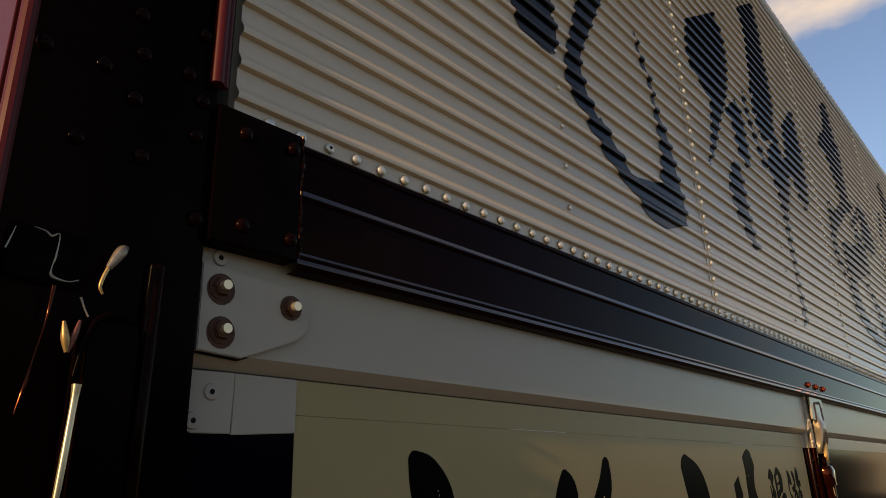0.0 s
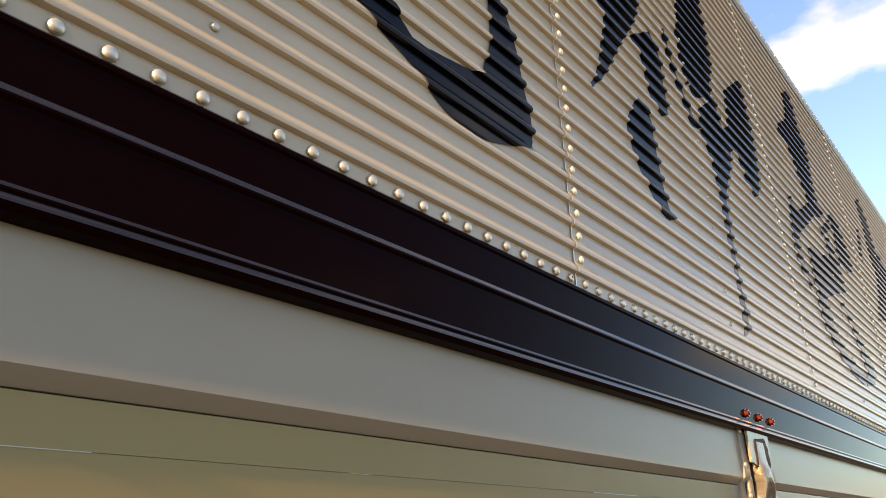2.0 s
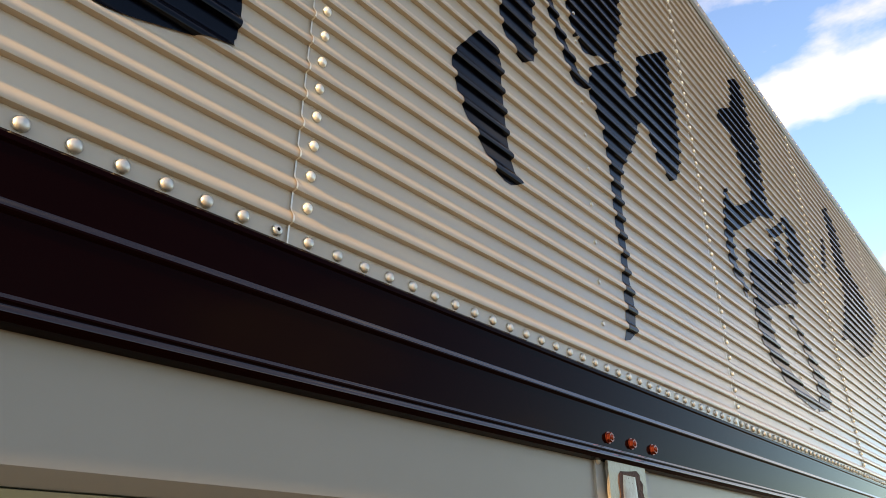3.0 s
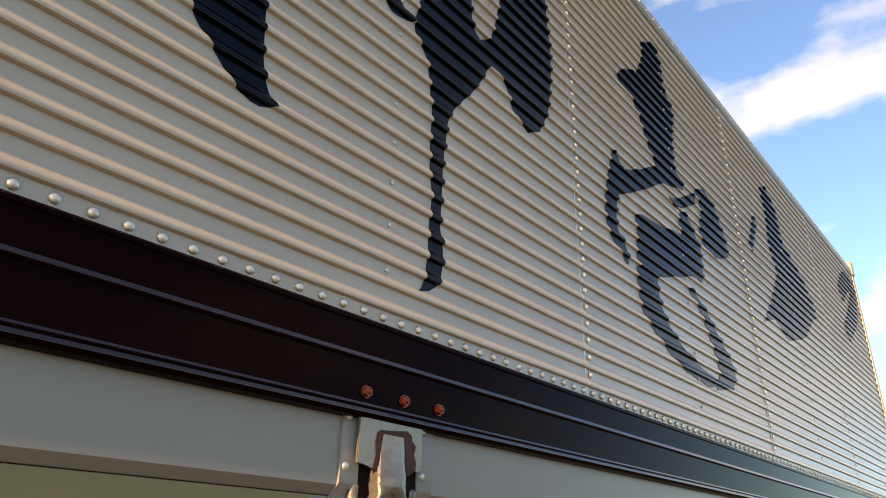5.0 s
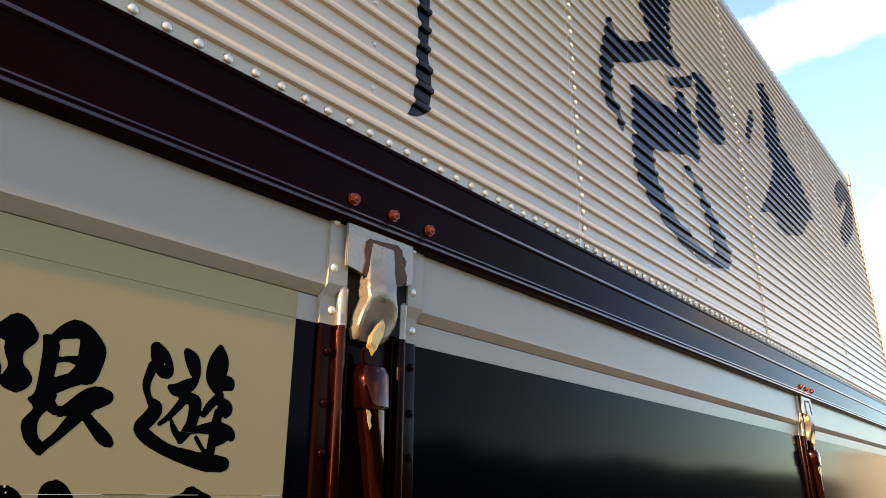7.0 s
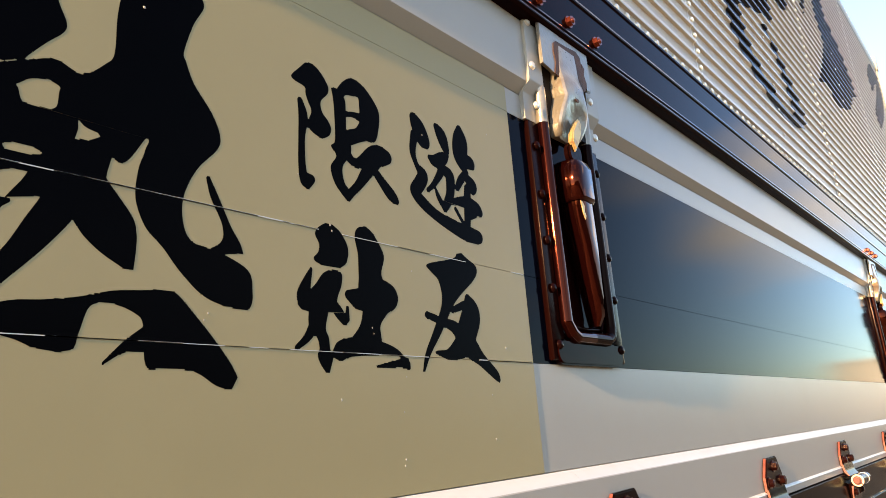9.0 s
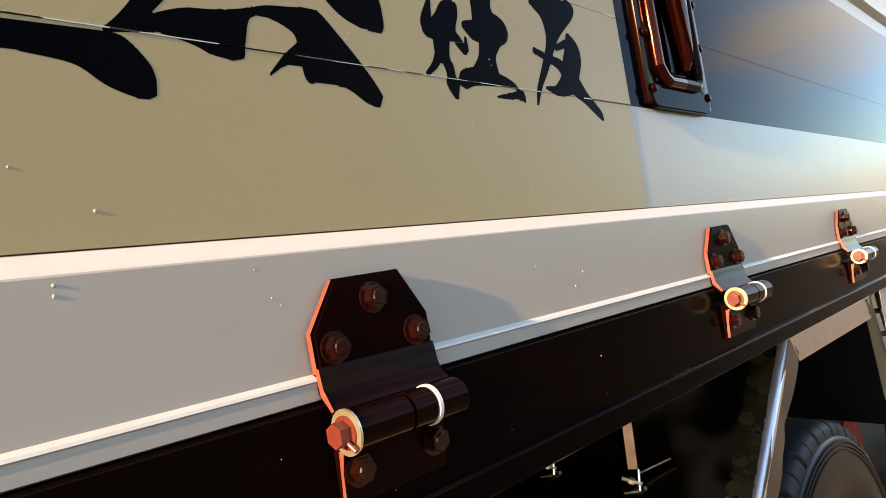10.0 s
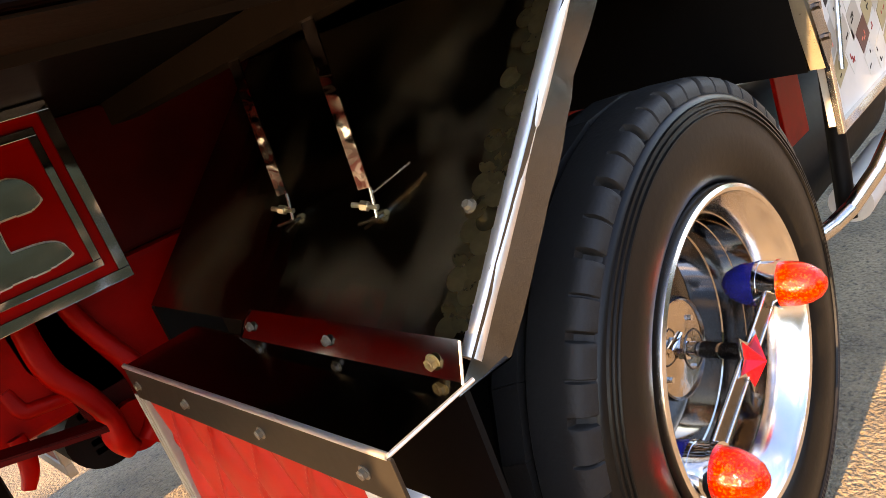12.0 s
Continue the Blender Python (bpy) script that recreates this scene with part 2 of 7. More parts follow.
def turned_metal():
    """Mirror steel with round engine-turned spots, each a shallow cone."""
    m = material("engine_turned_mirror", (0.25, 0.195, 0.125), 0.20, 1.0, vary=0.3, scale=6, rough_vary=0.15, dirt=0.5, dirt_color=(0.17, 0.11, 0.05), dirt_scale=6)
    nt = m.node_tree
    tc = nt.nodes.new("ShaderNodeTexCoord")
    mp = nt.nodes.new("ShaderNodeMapping")
    mp.inputs["Rotation"].default_value = (0.0, -0.72, 0.0)
    vo = nt.nodes.new("ShaderNodeTexVoronoi")
    vo.inputs["Scale"].default_value = 30.0
    vo.inputs["Randomness"].default_value = 0.25
    b = nt.nodes.new("ShaderNodeBump")
    b.inputs["Strength"].default_value = 0.12
    b.inputs["Distance"].default_value = 0.006
    nt.links.new(tc.outputs["Object"], mp.inputs["Vector"])
    nt.links.new(mp.outputs["Vector"], vo.inputs["Vector"])
    nt.links.new(vo.outputs["Distance"], b.inputs["Height"])
    p = nt.nodes["Principled BSDF"]
    nt.links.new(b.outputs["Normal"], p.inputs["Normal"])
    # smoky brown haze of blurred reflections, put in as patches of lower metallic
    no = nt.nodes.new("ShaderNodeTexNoise")
    no.inputs["Scale"].default_value, no.inputs["Detail"].default_value = 6.0, 6.0
    haze = nt.nodes.new("ShaderNodeMapRange")
    haze.inputs["From Min"].default_value, haze.inputs["From Max"].default_value = 0.48, 0.76
    haze.inputs["To Min"].default_value, haze.inputs["To Max"].default_value = 1.0, 0.72
    nt.links.new(tc.outputs["Object"], no.inputs["Vector"])
    nt.links.new(no.outputs["Fac"], haze.inputs["Value"])
    nt.links.new(haze.outputs["Result"], p.inputs["Metallic"])
    return m


TURNED = turned_metal()
# turned spots whose gold colour stands in for reflected sunlight
SPOT = material("gold_glint_turned_spot", (0.18, 0.132, 0.062), 0.28, 0.9, vary=0.9, scale=14, rough_vary=0.1, bump=1.0, bump_scale=40, island=0.35)


def lamp_glass(name, color, amber=False):
    """Moulded lamp glass: fine prisms inside, part of the light goes through."""
    m = material(name, color, 0.08, 0.0, vary=0.3, scale=90)
    nt = m.node_tree
    p = nt.nodes["Principled BSDF"]
    p.inputs["Transmission Weight"].default_value = 0.55
    p.inputs["Specular IOR Level"].default_value = 0.35
    tc = nt.nodes.new("ShaderNodeTexCoord")
    vo = nt.nodes.new("ShaderNodeTexVoronoi")
    vo.inputs["Scale"].default_value = 380.0
    b = nt.nodes.new("ShaderNodeBump")
    b.inputs["Strength"].default_value = 0.25
    b.inputs["Distance"].default_value = 0.003
    nt.links.new(tc.outputs["Object"], vo.inputs["Vector"])
    if amber:
        base = p.inputs["Base Color"].links[0].from_socket
        cells = nt.nodes.new("ShaderNodeSeparateColor")
        nt.links.new(vo.outputs["Color"], cells.inputs["Color"])
        lift = nt.nodes.new("ShaderNodeMapRange")
        lift.inputs["From Min"].default_value, lift.inputs["From Max"].default_value = 0.62, 1.0
        lift.inputs["To Max"].default_value = 0.28
        nt.links.new(cells.outputs[0], lift.inputs["Value"])
        mix = nt.nodes.new("ShaderNodeMix")
        mix.data_type = "RGBA"
        mix.inputs["B"].default_value = (1.0, 0.30, 0.04, 1)
        nt.links.new(lift.outputs["Result"], mix.inputs["Factor"])
        nt.links.new(base, mix.inputs["A"])
        nt.links.new(mix.outputs["Result"], p.inputs["Base Color"])
    nt.links.new(vo.outputs["Distance"], b.inputs["Height"])
    nt.links.new(b.outputs["Normal"], p.inputs["Normal"])
    return m


REDL = lamp_glass("red_lamp_glass", (0.80, 0.016, 0.008), amber=True)
BLUEL = lamp_glass("blue_lamp_glass", (0.004, 0.016, 0.26))
STARP = material("red_star_enamel", (0.46, 0.005, 0.012), 0.22, 0.0, vary=0.1, scale=20)
BULB = material("amber_bulb", (0.95, 0.55, 0.10), 0.3, 0.0, vary=0.1, scale=20)


# ---- mesh helpers ----
def mesh_from(name, bm, mat, smooth=None):
    me = bpy.data.meshes.new(name)
    bmesh.ops.recalc_face_normals(bm, faces=bm.faces)
    bm.to_mesh(me)
    bm.free()
    for m in (mat if isinstance(mat, (list, tuple)) else [mat]):
        me.materials.append(m)
    if smooth is not None:
        me.set_sharp_from_angle(angle=radians(smooth))
    for poly in me.polygons:
        poly.use_smooth = smooth is not None
    return me


def part(name, bm, mat, parent, label="", smooth=None):
    ob = new(name, mesh_from(name, bm, mat, smooth))
    ob.parent = parent
    if label:
        tagged(ob, label)
    return ob


def shared(name, me, parent, place, label=""):
    ob = new(name, me)
    ob.parent = parent
    ob.matrix_local = place
    if label:
        tagged(ob, label)
    return ob


def box(bm, x0, x1, y0, y1, z0, z1, bevel=0.0, mat=0, seg=2):
    g = bmesh.ops.create_cube(bm, size=1.0, matrix=Matrix.Translation(((x0 + x1) / 2, (y0 + y1) / 2, (z0 + z1) / 2)) @ Matrix.Diagonal((x1 - x0, y1 - y0, z1 - z0, 1)))
    vs = g["verts"]
    fs = {f for v in vs for f in v.link_faces}
    for f in fs:
        f.material_index = mat
    if bevel:
        es = list({e for v in vs for e in v.link_edges})
        bmesh.ops.bevel(bm, geom=es, offset=bevel, segments=seg, affect="EDGES", profile=0.6)
    return vs


def rod(bm, a, b, r, seg=16, r2=None, mat=0):
    a, b = Vector(a), Vector(b)
    d = b - a
    m = Matrix.Translation((a + b) / 2) @ d.to_track_quat("Z", "Y").to_matrix().to_4x4()
    g = bmesh.ops.create_cone(bm, cap_ends=True, segments=seg, radius1=r, radius2=r if r2 is None else r2, depth=d.length, matrix=m)
    for f in {f for v in g["verts"] for f in v.link_faces}:
        f.material_index = mat
    return g["verts"]


def strip(bm, x0, x1, prof, mat=0, close=False, edge=None):
    """A profile of (y, z) points drawn along x."""
    a = [bm.verts.new((x0, y, z)) for y, z in prof]
    b = [bm.verts.new((x1, y, z)) for y, z in prof]
    n = len(prof)
    fs = []
    for i in range(n if close else n - 1):
        j = (i + 1) % n
        fs.append(bm.faces.new((a[i], a[j], b[j], b[i])))
    if close:
        fs += [bm.faces.new(a), bm.faces.new(b[::-1])]
    for i, f in enumerate(fs):
        f.material_index = (edge or {}).get(i, mat)
    return fs


def slab(bm, pts, depth, origin, u, v, bevel=0.0, mat=0):
    """A flat outline of (a, b) points in the plane u, v, thickened along u x v."""
    o, u, v = Vector(origin), Vector(u), Vector(v)
    n = u.cross(v).normalized()
    lo = [bm.verts.new(o + u * a + v * b) for a, b in pts]
    hi = [bm.verts.new(o + u * a + v * b + n * depth) for a, b in pts]
    k = len(pts)
    fs = [bm.faces.new(lo[::-1]), bm.faces.new(hi)]
    for i in range(k):
        j = (i + 1) % k
        fs.append(bm.faces.new((lo[i], lo[j], hi[j], hi[i])))
    for f in fs:
        f.material_index = mat
    if bevel:
        es = [e for e in fs[1].edges] + [e for e in fs[0].edges]
        bmesh.ops.bevel(bm, geom=es, offset=bevel, segments=2, affect="EDGES")
    return fs


def dome(bm, r, h, seg=12, rings=3, base=0.0, axis=(0, -1, 0)):
    """A low dome rivet head on a short collar, pointing along axis."""
    rot = Vector(axis).to_track_quat("Z", "Y").to_matrix()
    loops = [(r, 0.0), (r, base)] + [(r * math.cos(a), base + h * math.sin(a)) for a in [math.pi / 2 * i / rings for i in range(1, rings)]]
    prev = None
    for rr, hh in loops:
        ring = [bm.verts.new(rot @ Vector((rr * math.cos(2 * math.pi * i / seg), rr * math.sin(2 * math.pi * i / seg), hh))) for i in range(seg)]
        if prev:
            for i in range(seg):
                bm.faces.new((prev[i], prev[(i + 1) % seg], ring[(i + 1) % seg], ring[i]))
        prev = ring
    bm.faces.new(prev)


def rounded(w, h, r, n=4):
    """Corner points of a rounded rectangle, from its lower left corner."""
    pts = []
    for cx, cy, a0 in ((w - r, r, -90), (w - r, h - r, 0), (r, h - r, 90), (r, r, 180)):
        for i in range(n + 1):
            a = radians(a0 + 90 * i / n)
            pts.append((cx + r * math.cos(a), cy + r * math.sin(a)))
    return pts


def holed(bm, r, h, seg=12):
    """A blind rivet head with the open hole of its drawn stem, pointing along -y."""
    loops = [(r, 0.0, 0), (r, 0.0008, 0), (r * 0.86, h * 0.7, 0), (r * 0.5, h, 0), (r * 0.32, h, 0), (r * 0.30, h * 0.25, 1), (0.0004, h * 0.25, 1)]
    prev = None
    for rr, hh, m in loops:
        ring = [bm.verts.new((rr * math.cos(2 * math.pi * i / seg), -hh, rr * math.sin(2 * math.pi * i / seg))) for i in range(seg)]
        if prev:
            for i in range(seg):
                bm.faces.new((prev[i], prev[(i + 1) % seg], ring[(i + 1) % seg], ring[i])).material_index = m
        prev = ring


def smooth_rows(rows, n=5):
    """Catmull-Rom through the stations of a stroke."""
    p = [np.array(r, float) for r in rows]
    if len(p) < 3:
        return [p[0] + (p[-1] - p[0]) * i / n for i in range(n + 1)] if len(p) == 2 else p
    p = [2 * p[0] - p[1]] + p + [2 * p[-1] - p[-2]]
    out = []
    for i in range(1, len(p) - 2):
        for k in range(n):
            t = k / n
            a, b, c, d = p[i - 1], p[i], p[i + 1], p[i + 2]
            out.append(0.5 * (2 * b + (c - a) * t + (2 * a - 5 * b + 4 * c - d) * t * t + (3 * b - a - 3 * c + d) * t ** 3))
    out.append(p[-2])
    return out


def sweep(bm, path, n=14, m=5):
    """A cast rib with rounded cross-section along stations (x, y, z, half width, half depth)."""
    rows_ = smooth_rows(path, m)
    rings = []
    for i, p in enumerate(rows_):
        a, b = rows_[max(0, i - 1)], rows_[min(len(rows_) - 1, i + 1)]
        t = Vector((b[0] - a[0], 0, b[2] - a[2])).normalized()
        side = Vector((t.z, 0, -t.x))
        ring = []
        for k in range(n):
            c, q = math.cos(2 * math.pi * k / n), math.sin(2 * math.pi * k / n)
            c, q = math.copysign(abs(c) ** 0.7, c), math.copysign(abs(q) ** 0.7, q)
            ring.append(bm.verts.new(Vector(p[:3]) + side * (p[3] * c) + Vector((0, p[4] * q, 0))))
        rings.append(ring)
    for r0, r1 in zip(rings, rings[1:]):
        for k in range(n):
            bm.faces.new((r0[k], r0[(k + 1) % n], r1[(k + 1) % n], r1[k]))
    bm.faces.new(rings[0][::-1]), bm.faces.new(rings[-1])
    bmesh.ops.recalc_face_normals(bm, faces=bm.faces)


def hexbolt(name, size, mat, washer=True):
    """A hexagon bolt head on a washer, pointing along -y."""
    bm = bmesh.new()
    if washer:
        rod(bm, (0, 0, 0), (0, -0.12 * size, 0), size * 0.82, 20)
    vs = rod(bm, (0, -0.1 * size, 0), (0, -0.62 * size, 0), size * 0.62, 6)
    rod(bm, (0, -0.5 * size, 0), (0, -0.7 * size, 0), size * 0.5, 12, size * 0.36)
    return mesh_from(name, bm, mat)


# ---- ground ----
def build_ground():
    bm = bmesh.new()
    for a, b in ((-400, -40), (-40, -6), (-6, 6), (6, 40), (40, 400)):
        for c, d in ((-400, -40), (-40, -6), (-6, 6), (6, 40), (40, 400)):
            vs = [bm.verts.new((x, y, 0.052)) for x, y in ((a, c), (b, c), (b, d), (a, d))]
            bm.faces.new(vs)
    bmesh.ops.remove_doubles(bm, verts=bm.verts, dist=1e-5)
    ob = new("ground", mesh_from("ground", bm, ASPHALT))
    tagged(ob, "coarse grey asphalt yard lit by low sun", "ground", kind="structure")


build_ground()


def build_backdrop():
    """Unseen, added to shape reflections: a hedge across the yard, the low woods round the horizon and a sunlit hall
    far down the yard.
    """
    rng = random.Random(5)
    bm = bmesh.new()
    prev = None
    for i in range(140):
        x = -24 + 70 * i / 139
        h = 2.6 + 0.10 * math.sin(x * 0.7) + 0.08 * math.sin(x * 2.3) + rng.uniform(-0.05, 0.05)
        ring = [bm.verts.new((x, -9.0 + dy + rng.uniform(-0.15, 0.15), z)) for dy, z in ((0.0, 0.05), (0.25, h * 0.4), (0.1, h * 0.8), (-0.5, h), (-1.3, h * 0.8), (-1.4, 0.05))]
        if prev:
            for k in range(5):
                bm.faces.new((prev[k], prev[k + 1], ring[k + 1], ring[k]))
        prev = ring
    ob = new("backdrop", mesh_from("backdrop", bm, HEDGE))
    tagged(ob, "unseen dark hedge across the yard, added to darken low reflections", "hedge", kind="structure")
    bm = bmesh.new()
    prev = None
    for i in range(241):
        a = 2 * math.pi * (i % 240) / 240
        h = 5.0 + 1.5 * math.sin(a * 9) + 1.0 * math.sin(a * 31 + 1)
        lo, hi = bm.verts.new((210 * math.cos(a), 210 * math.sin(a), 0.05)), bm.verts.new((210 * math.cos(a), 210 * math.sin(a), h))
        if prev:
            bm.faces.new((prev[0], lo, hi, prev[1]))
        prev = lo, hi
    ob = new("backdrop", mesh_from("backdrop", bm, HEDGE))
    tagged(ob, "unseen low dark woods, added to darken the reflected horizon", "woods", kind="structure")
    # unseen pale block that gives the gate paint a warm reflection
    bm = bmesh.new()
    box(bm, 62, 74, -12.5, -3.0, 0.05, 4.6)
    box(bm, 61.8, 74.2, -12.7, -2.8, 4.6, 4.85)
    ob = new("backdrop", mesh_from("backdrop", bm, LEDGE))
    tagged(ob, "unseen pale hall far down the yard, added for a warm reflection", "building", kind="structure")


build_backdrop()

# ---- the truck ----
truck = tagged(new("truck"), "decorated box truck with silver corrugated wing sides and wine-black trim", "truck")
X0, X1 = -1.868, 4.33          # the wing side's ends
Z_WING, Z_TOP = 1.980, 3.452   # the corrugated sheet's lower and upper edge
PITCH = 0.0388
BEAD0 = 2.0110
SEAMS = (-0.613, 0.655, 1.922, 3.189)


def wing_profile():
    """(y, z) of the ribbed sheet from the bottom up."""
    pts = [(0.0, Z_WING), (0.0, BEAD0 - 0.014)]
    k = 0
    while BEAD0 + k * PITCH + 0.012 < Z_TOP:
        c = BEAD0 + k * PITCH
        for d, h in ((-0.0086, 0.0), (-0.0081, 0.0031), (-0.0070, 0.0060), (-0.0042, 0.0070), (0.0000, 0.0064), (0.0038, 0.0040), (0.0078, 0.0012), (0.0114, 0.0)):
            pts.append((-h, c + d))
        k += 1
    pts.append((0.0, Z_TOP))
    return pts


WPROF = wing_profile()


def build_wing():
    edges = [X0, *SEAMS, X1]
    bm = bmesh.new()
    # core wall behind the sheets, with roof and far end
    box(bm, X0, X1, 0.012, 2.30, Z_WING + 0.002, 3.47)
    core = part("wing_body", bm, GREY, truck, "plain grey box body behind the ribbed side")
    for i in range(len(edges) - 1):
        bm = bmesh.new()
        lap = -0.0012 * (i % 2)
        prof = [(y + lap, z) for y, z in WPROF]
        strip(bm, edges[i] - (0.012 if i else 0), edges[i + 1], [(0.011, Z_WING)] + prof + [(0.011, Z_TOP)])
        part("ribbed_sheet", bm, WING, core, "silver ribbed aluminium side sheet", smooth=40)
    for s in SEAMS:
        bm = bmesh.new()
        a = [bm.verts.new((s - 0.0135, y - 0.0026, z)) for y, z in WPROF]
        b = [bm.verts.new((s - 0.0115, y - 0.0026, z)) for y, z in WPROF]
        for i in range(len(a) - 1):
            bm.faces.new((a[i], b[i], b[i + 1], a[i + 1]))
        part("seam_lip", bm, GLINT, core, smooth=40)
    bm = bmesh.new()
    dome(bm, 0.0070, 0.0042, 12, 3, 0.0008)
    head = mesh_from("rivet", bm, RIVET, 35)
    bm = bmesh.new()
    dome(bm, 0.0046, 0.0028, 10, 2, 0.0006)
    small = mesh_from("rivet_small", bm, RIVET, 35)
    bm = bmesh.new()
    dome(bm, 0.0066, 0.0042, 12, 3, 0.0008)
    bright = mesh_from("rivet_bright", bm, GLINT, 35)
    bm = bmesh.new()
    holed(bm, 0.0062, 0.0036)
    blind = mesh_from("rivet_blind", bm, [RIVET, GAP], 35)
    rng = random.Random(3)
    n = int((X1 - X0) / 0.0396)
    for i in range(n):
        x = -0.599 + 0.0396 * (i - 32)
        if X0 + 0.01 < x < X1 - 0.01:
            shared("rivet", blind if i % 7 == 3 and rng.random() < 0.5 else head, core, Matrix.Translation((x, -0.0012, 1.9915 + rng.uniform(-0.0006, 0.0006))))
    for s in SEAMS:
        for k in range(1, 38):
            shared("rivet", bright, core, Matrix.Translation((s + 0.008, -0.0014, 1.9915 + k * PITCH)))
    for s in (-1.231, 0.036, 1.303, 2.57, 3.84):
        for k in range(2, 37, 2):
            shared("rivet", small, core, Matrix.Translation((s, -0.0012, 1.9915 + k * PITCH)))
    # upper edge rail
    bm = bmesh.new()
    strip(bm, X0, X1 + 0.02, [(0.03, 3.442), (-0.004, 3.442), (-0.010, 3.452), (-0.010, 3.484), (-0.004, 3.494), (0.03, 3.50), (0.30, 3.515), (2.3, 3.52)], close=False)
    top = part("roof_rail", bm, GREY, truck, "grey roof edge rail")
    for i in range(110):
        shared("rivet", small, top, Matrix.Translation((X0 + 0.03 + 0.057 * i, -0.010, 3.468)))
    bm = bmesh.new()
    box(bm, X1, X1 + 0.035, -0.012, 0.06, 1.84, 3.51, 0.006)
    box(bm, X1 - 0.01, X1 + 0.045, -0.02, 0.04, 3.44, 3.54, 0.01)
    part("end_post", bm, GREY, truck, "grey corner post of the box body", smooth=30)


build_wing()


def build_rail():
    bm = bmesh.new()
    prof = [(0.05, 1.981), (0.004, 1.981), (-0.006, 1.980), (-0.0100, 1.976), (-0.0100, 1.9715), (-0.0075, 1.969),
            (-0.0075, 1.9265), (-0.0080, 1.9250), (-0.0092, 1.9228), (-0.0101, 1.9202), (-0.0102, 1.9185), (-0.0092, 1.9162), (-0.0075, 1.9148),
            (-0.0075, 1.8582), (-0.0082, 1.8566), (-0.0089, 1.8549), (-0.0088, 1.8534), (-0.0075, 1.8520), (-0.0075, 1.8508), (-0.0083, 1.8494), (-0.0096, 1.8470), (-0.0100, 1.8452), (-0.0092, 1.8428), (-0.006, 1.8395), (0.004, 1.838), (0.05, 1.838)]
    held = []
    for (ya, za), (yb, zb) in zip(prof, prof[1:]):
        held.append((ya, za))
        if za - zb > 0.02:
            held += [(ya, za - 0.001), (yb, zb + 0.001)]
    held.append(prof[-1])
    # upper slopes of the ridges get the painted sky highlight
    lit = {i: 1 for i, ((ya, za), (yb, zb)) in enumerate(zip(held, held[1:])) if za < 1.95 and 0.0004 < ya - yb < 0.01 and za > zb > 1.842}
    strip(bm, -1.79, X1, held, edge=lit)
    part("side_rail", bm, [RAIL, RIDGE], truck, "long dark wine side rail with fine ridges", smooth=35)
    bm = bmesh.new()
    box(bm, -1.885, X1, 0.028, 0.06, 1.828, 1.90)
    part("rail_seal", bm, GAP, truck)


build_rail()

LATCHES = (-0.017, 2.182)
LW = 0.177
GATES = ((-1.885, LATCHES[0]), (LATCHES[0] + LW, LATCHES[1]), (LATCHES[1] + LW, X1))


def gate(x0, x1, cream=None, plain=0.0):
    """A fold-down gate of long planks; cream: the stretch with the lettering panel."""
    bm = bmesh.new()
    box(bm, x0, x1, 0.032, 0.07, 1.175, 1.862)
    core = part("side_gate", bm, GREY, truck, "fold-down side gate in grey and glossy black")
    bm = bmesh.new()
    strip(bm, x0, x1, [(0.034, 1.862), (0.012, 1.862), (0.010, 1.860), (0.010, 1.7490), (0.012, 1.7470), (0.0245, 1.7365), (0.034, 1.7355)])
    part("upper_plank", bm, GREY, core, smooth=30)
    cuts = [x0, x1] if cream is None else [x0, cream[0], cream[1], x1]
    for lo, hi, outer in ((1.7003, 1.7350, 0), (1.4917, 1.7001, 1), (1.3900, 1.4914, 1), (1.2720, 1.3897, 0)):
        bm = bmesh.new()
        for i in range(len(cuts) - 1):
            m = 2 if (cream and i == 1) else outer
            o = 0.0008 if (cream and i == 1) else 0.0
            e = 0.00015
            strip(bm, cuts[i], cuts[i + 1], [(0.034, hi), (0.0244 - o, hi), (0.0240 - o, hi - e), (0.0240 - o, lo + e), (0.0244 - o, lo), (0.034, lo)], mat=m)
        part("plank", bm, [GREY, BAND, CREAM], core)
    # the part of the lowest plank that runs on behind the latch
    bm = bmesh.new()
    strip(bm, x0, x1, [(0.034, 1.2716), (0.0240, 1.2714), (0.0234, 1.2710), (0.0102, 1.2596), (0.0095, 1.2584), (0.0095, 1.1852), (0.0056, 1.1830), (0.0048, 1.1812), (0.0058, 1.1802), (0.0060, 1.1700), (0.0085, 1.1688), (0.034, 1.1686)], edge={2: 1, 5: 1, 6: 1})
    part("lower_plank", bm, [GREY, LEDGE], core, "lowest plank with white-edged folds", smooth=30)
    return core


gate_first = gate(GATES[0][0], -0.0001, cream=(-1.761, -0.053))
gate(0.0001, GATES[1][1] + 0.02)
gate(GATES[1][1] + 0.0202, GATES[2][1])


def strip_y(bm, y0, y1, prof):
    """A closed profile of (x, z) points drawn along y."""
    a = [bm.verts.new((x, y0, z)) for x, z in prof]
    b = [bm.verts.new((x, y1, z)) for x, z in prof]
    n = len(prof)
    for i in range(n):
        j = (i + 1) % n
        bm.faces.new((a[i], b[i], b[j], a[j]))
    bm.faces.new(a[::-1]), bm.faces.new(b)


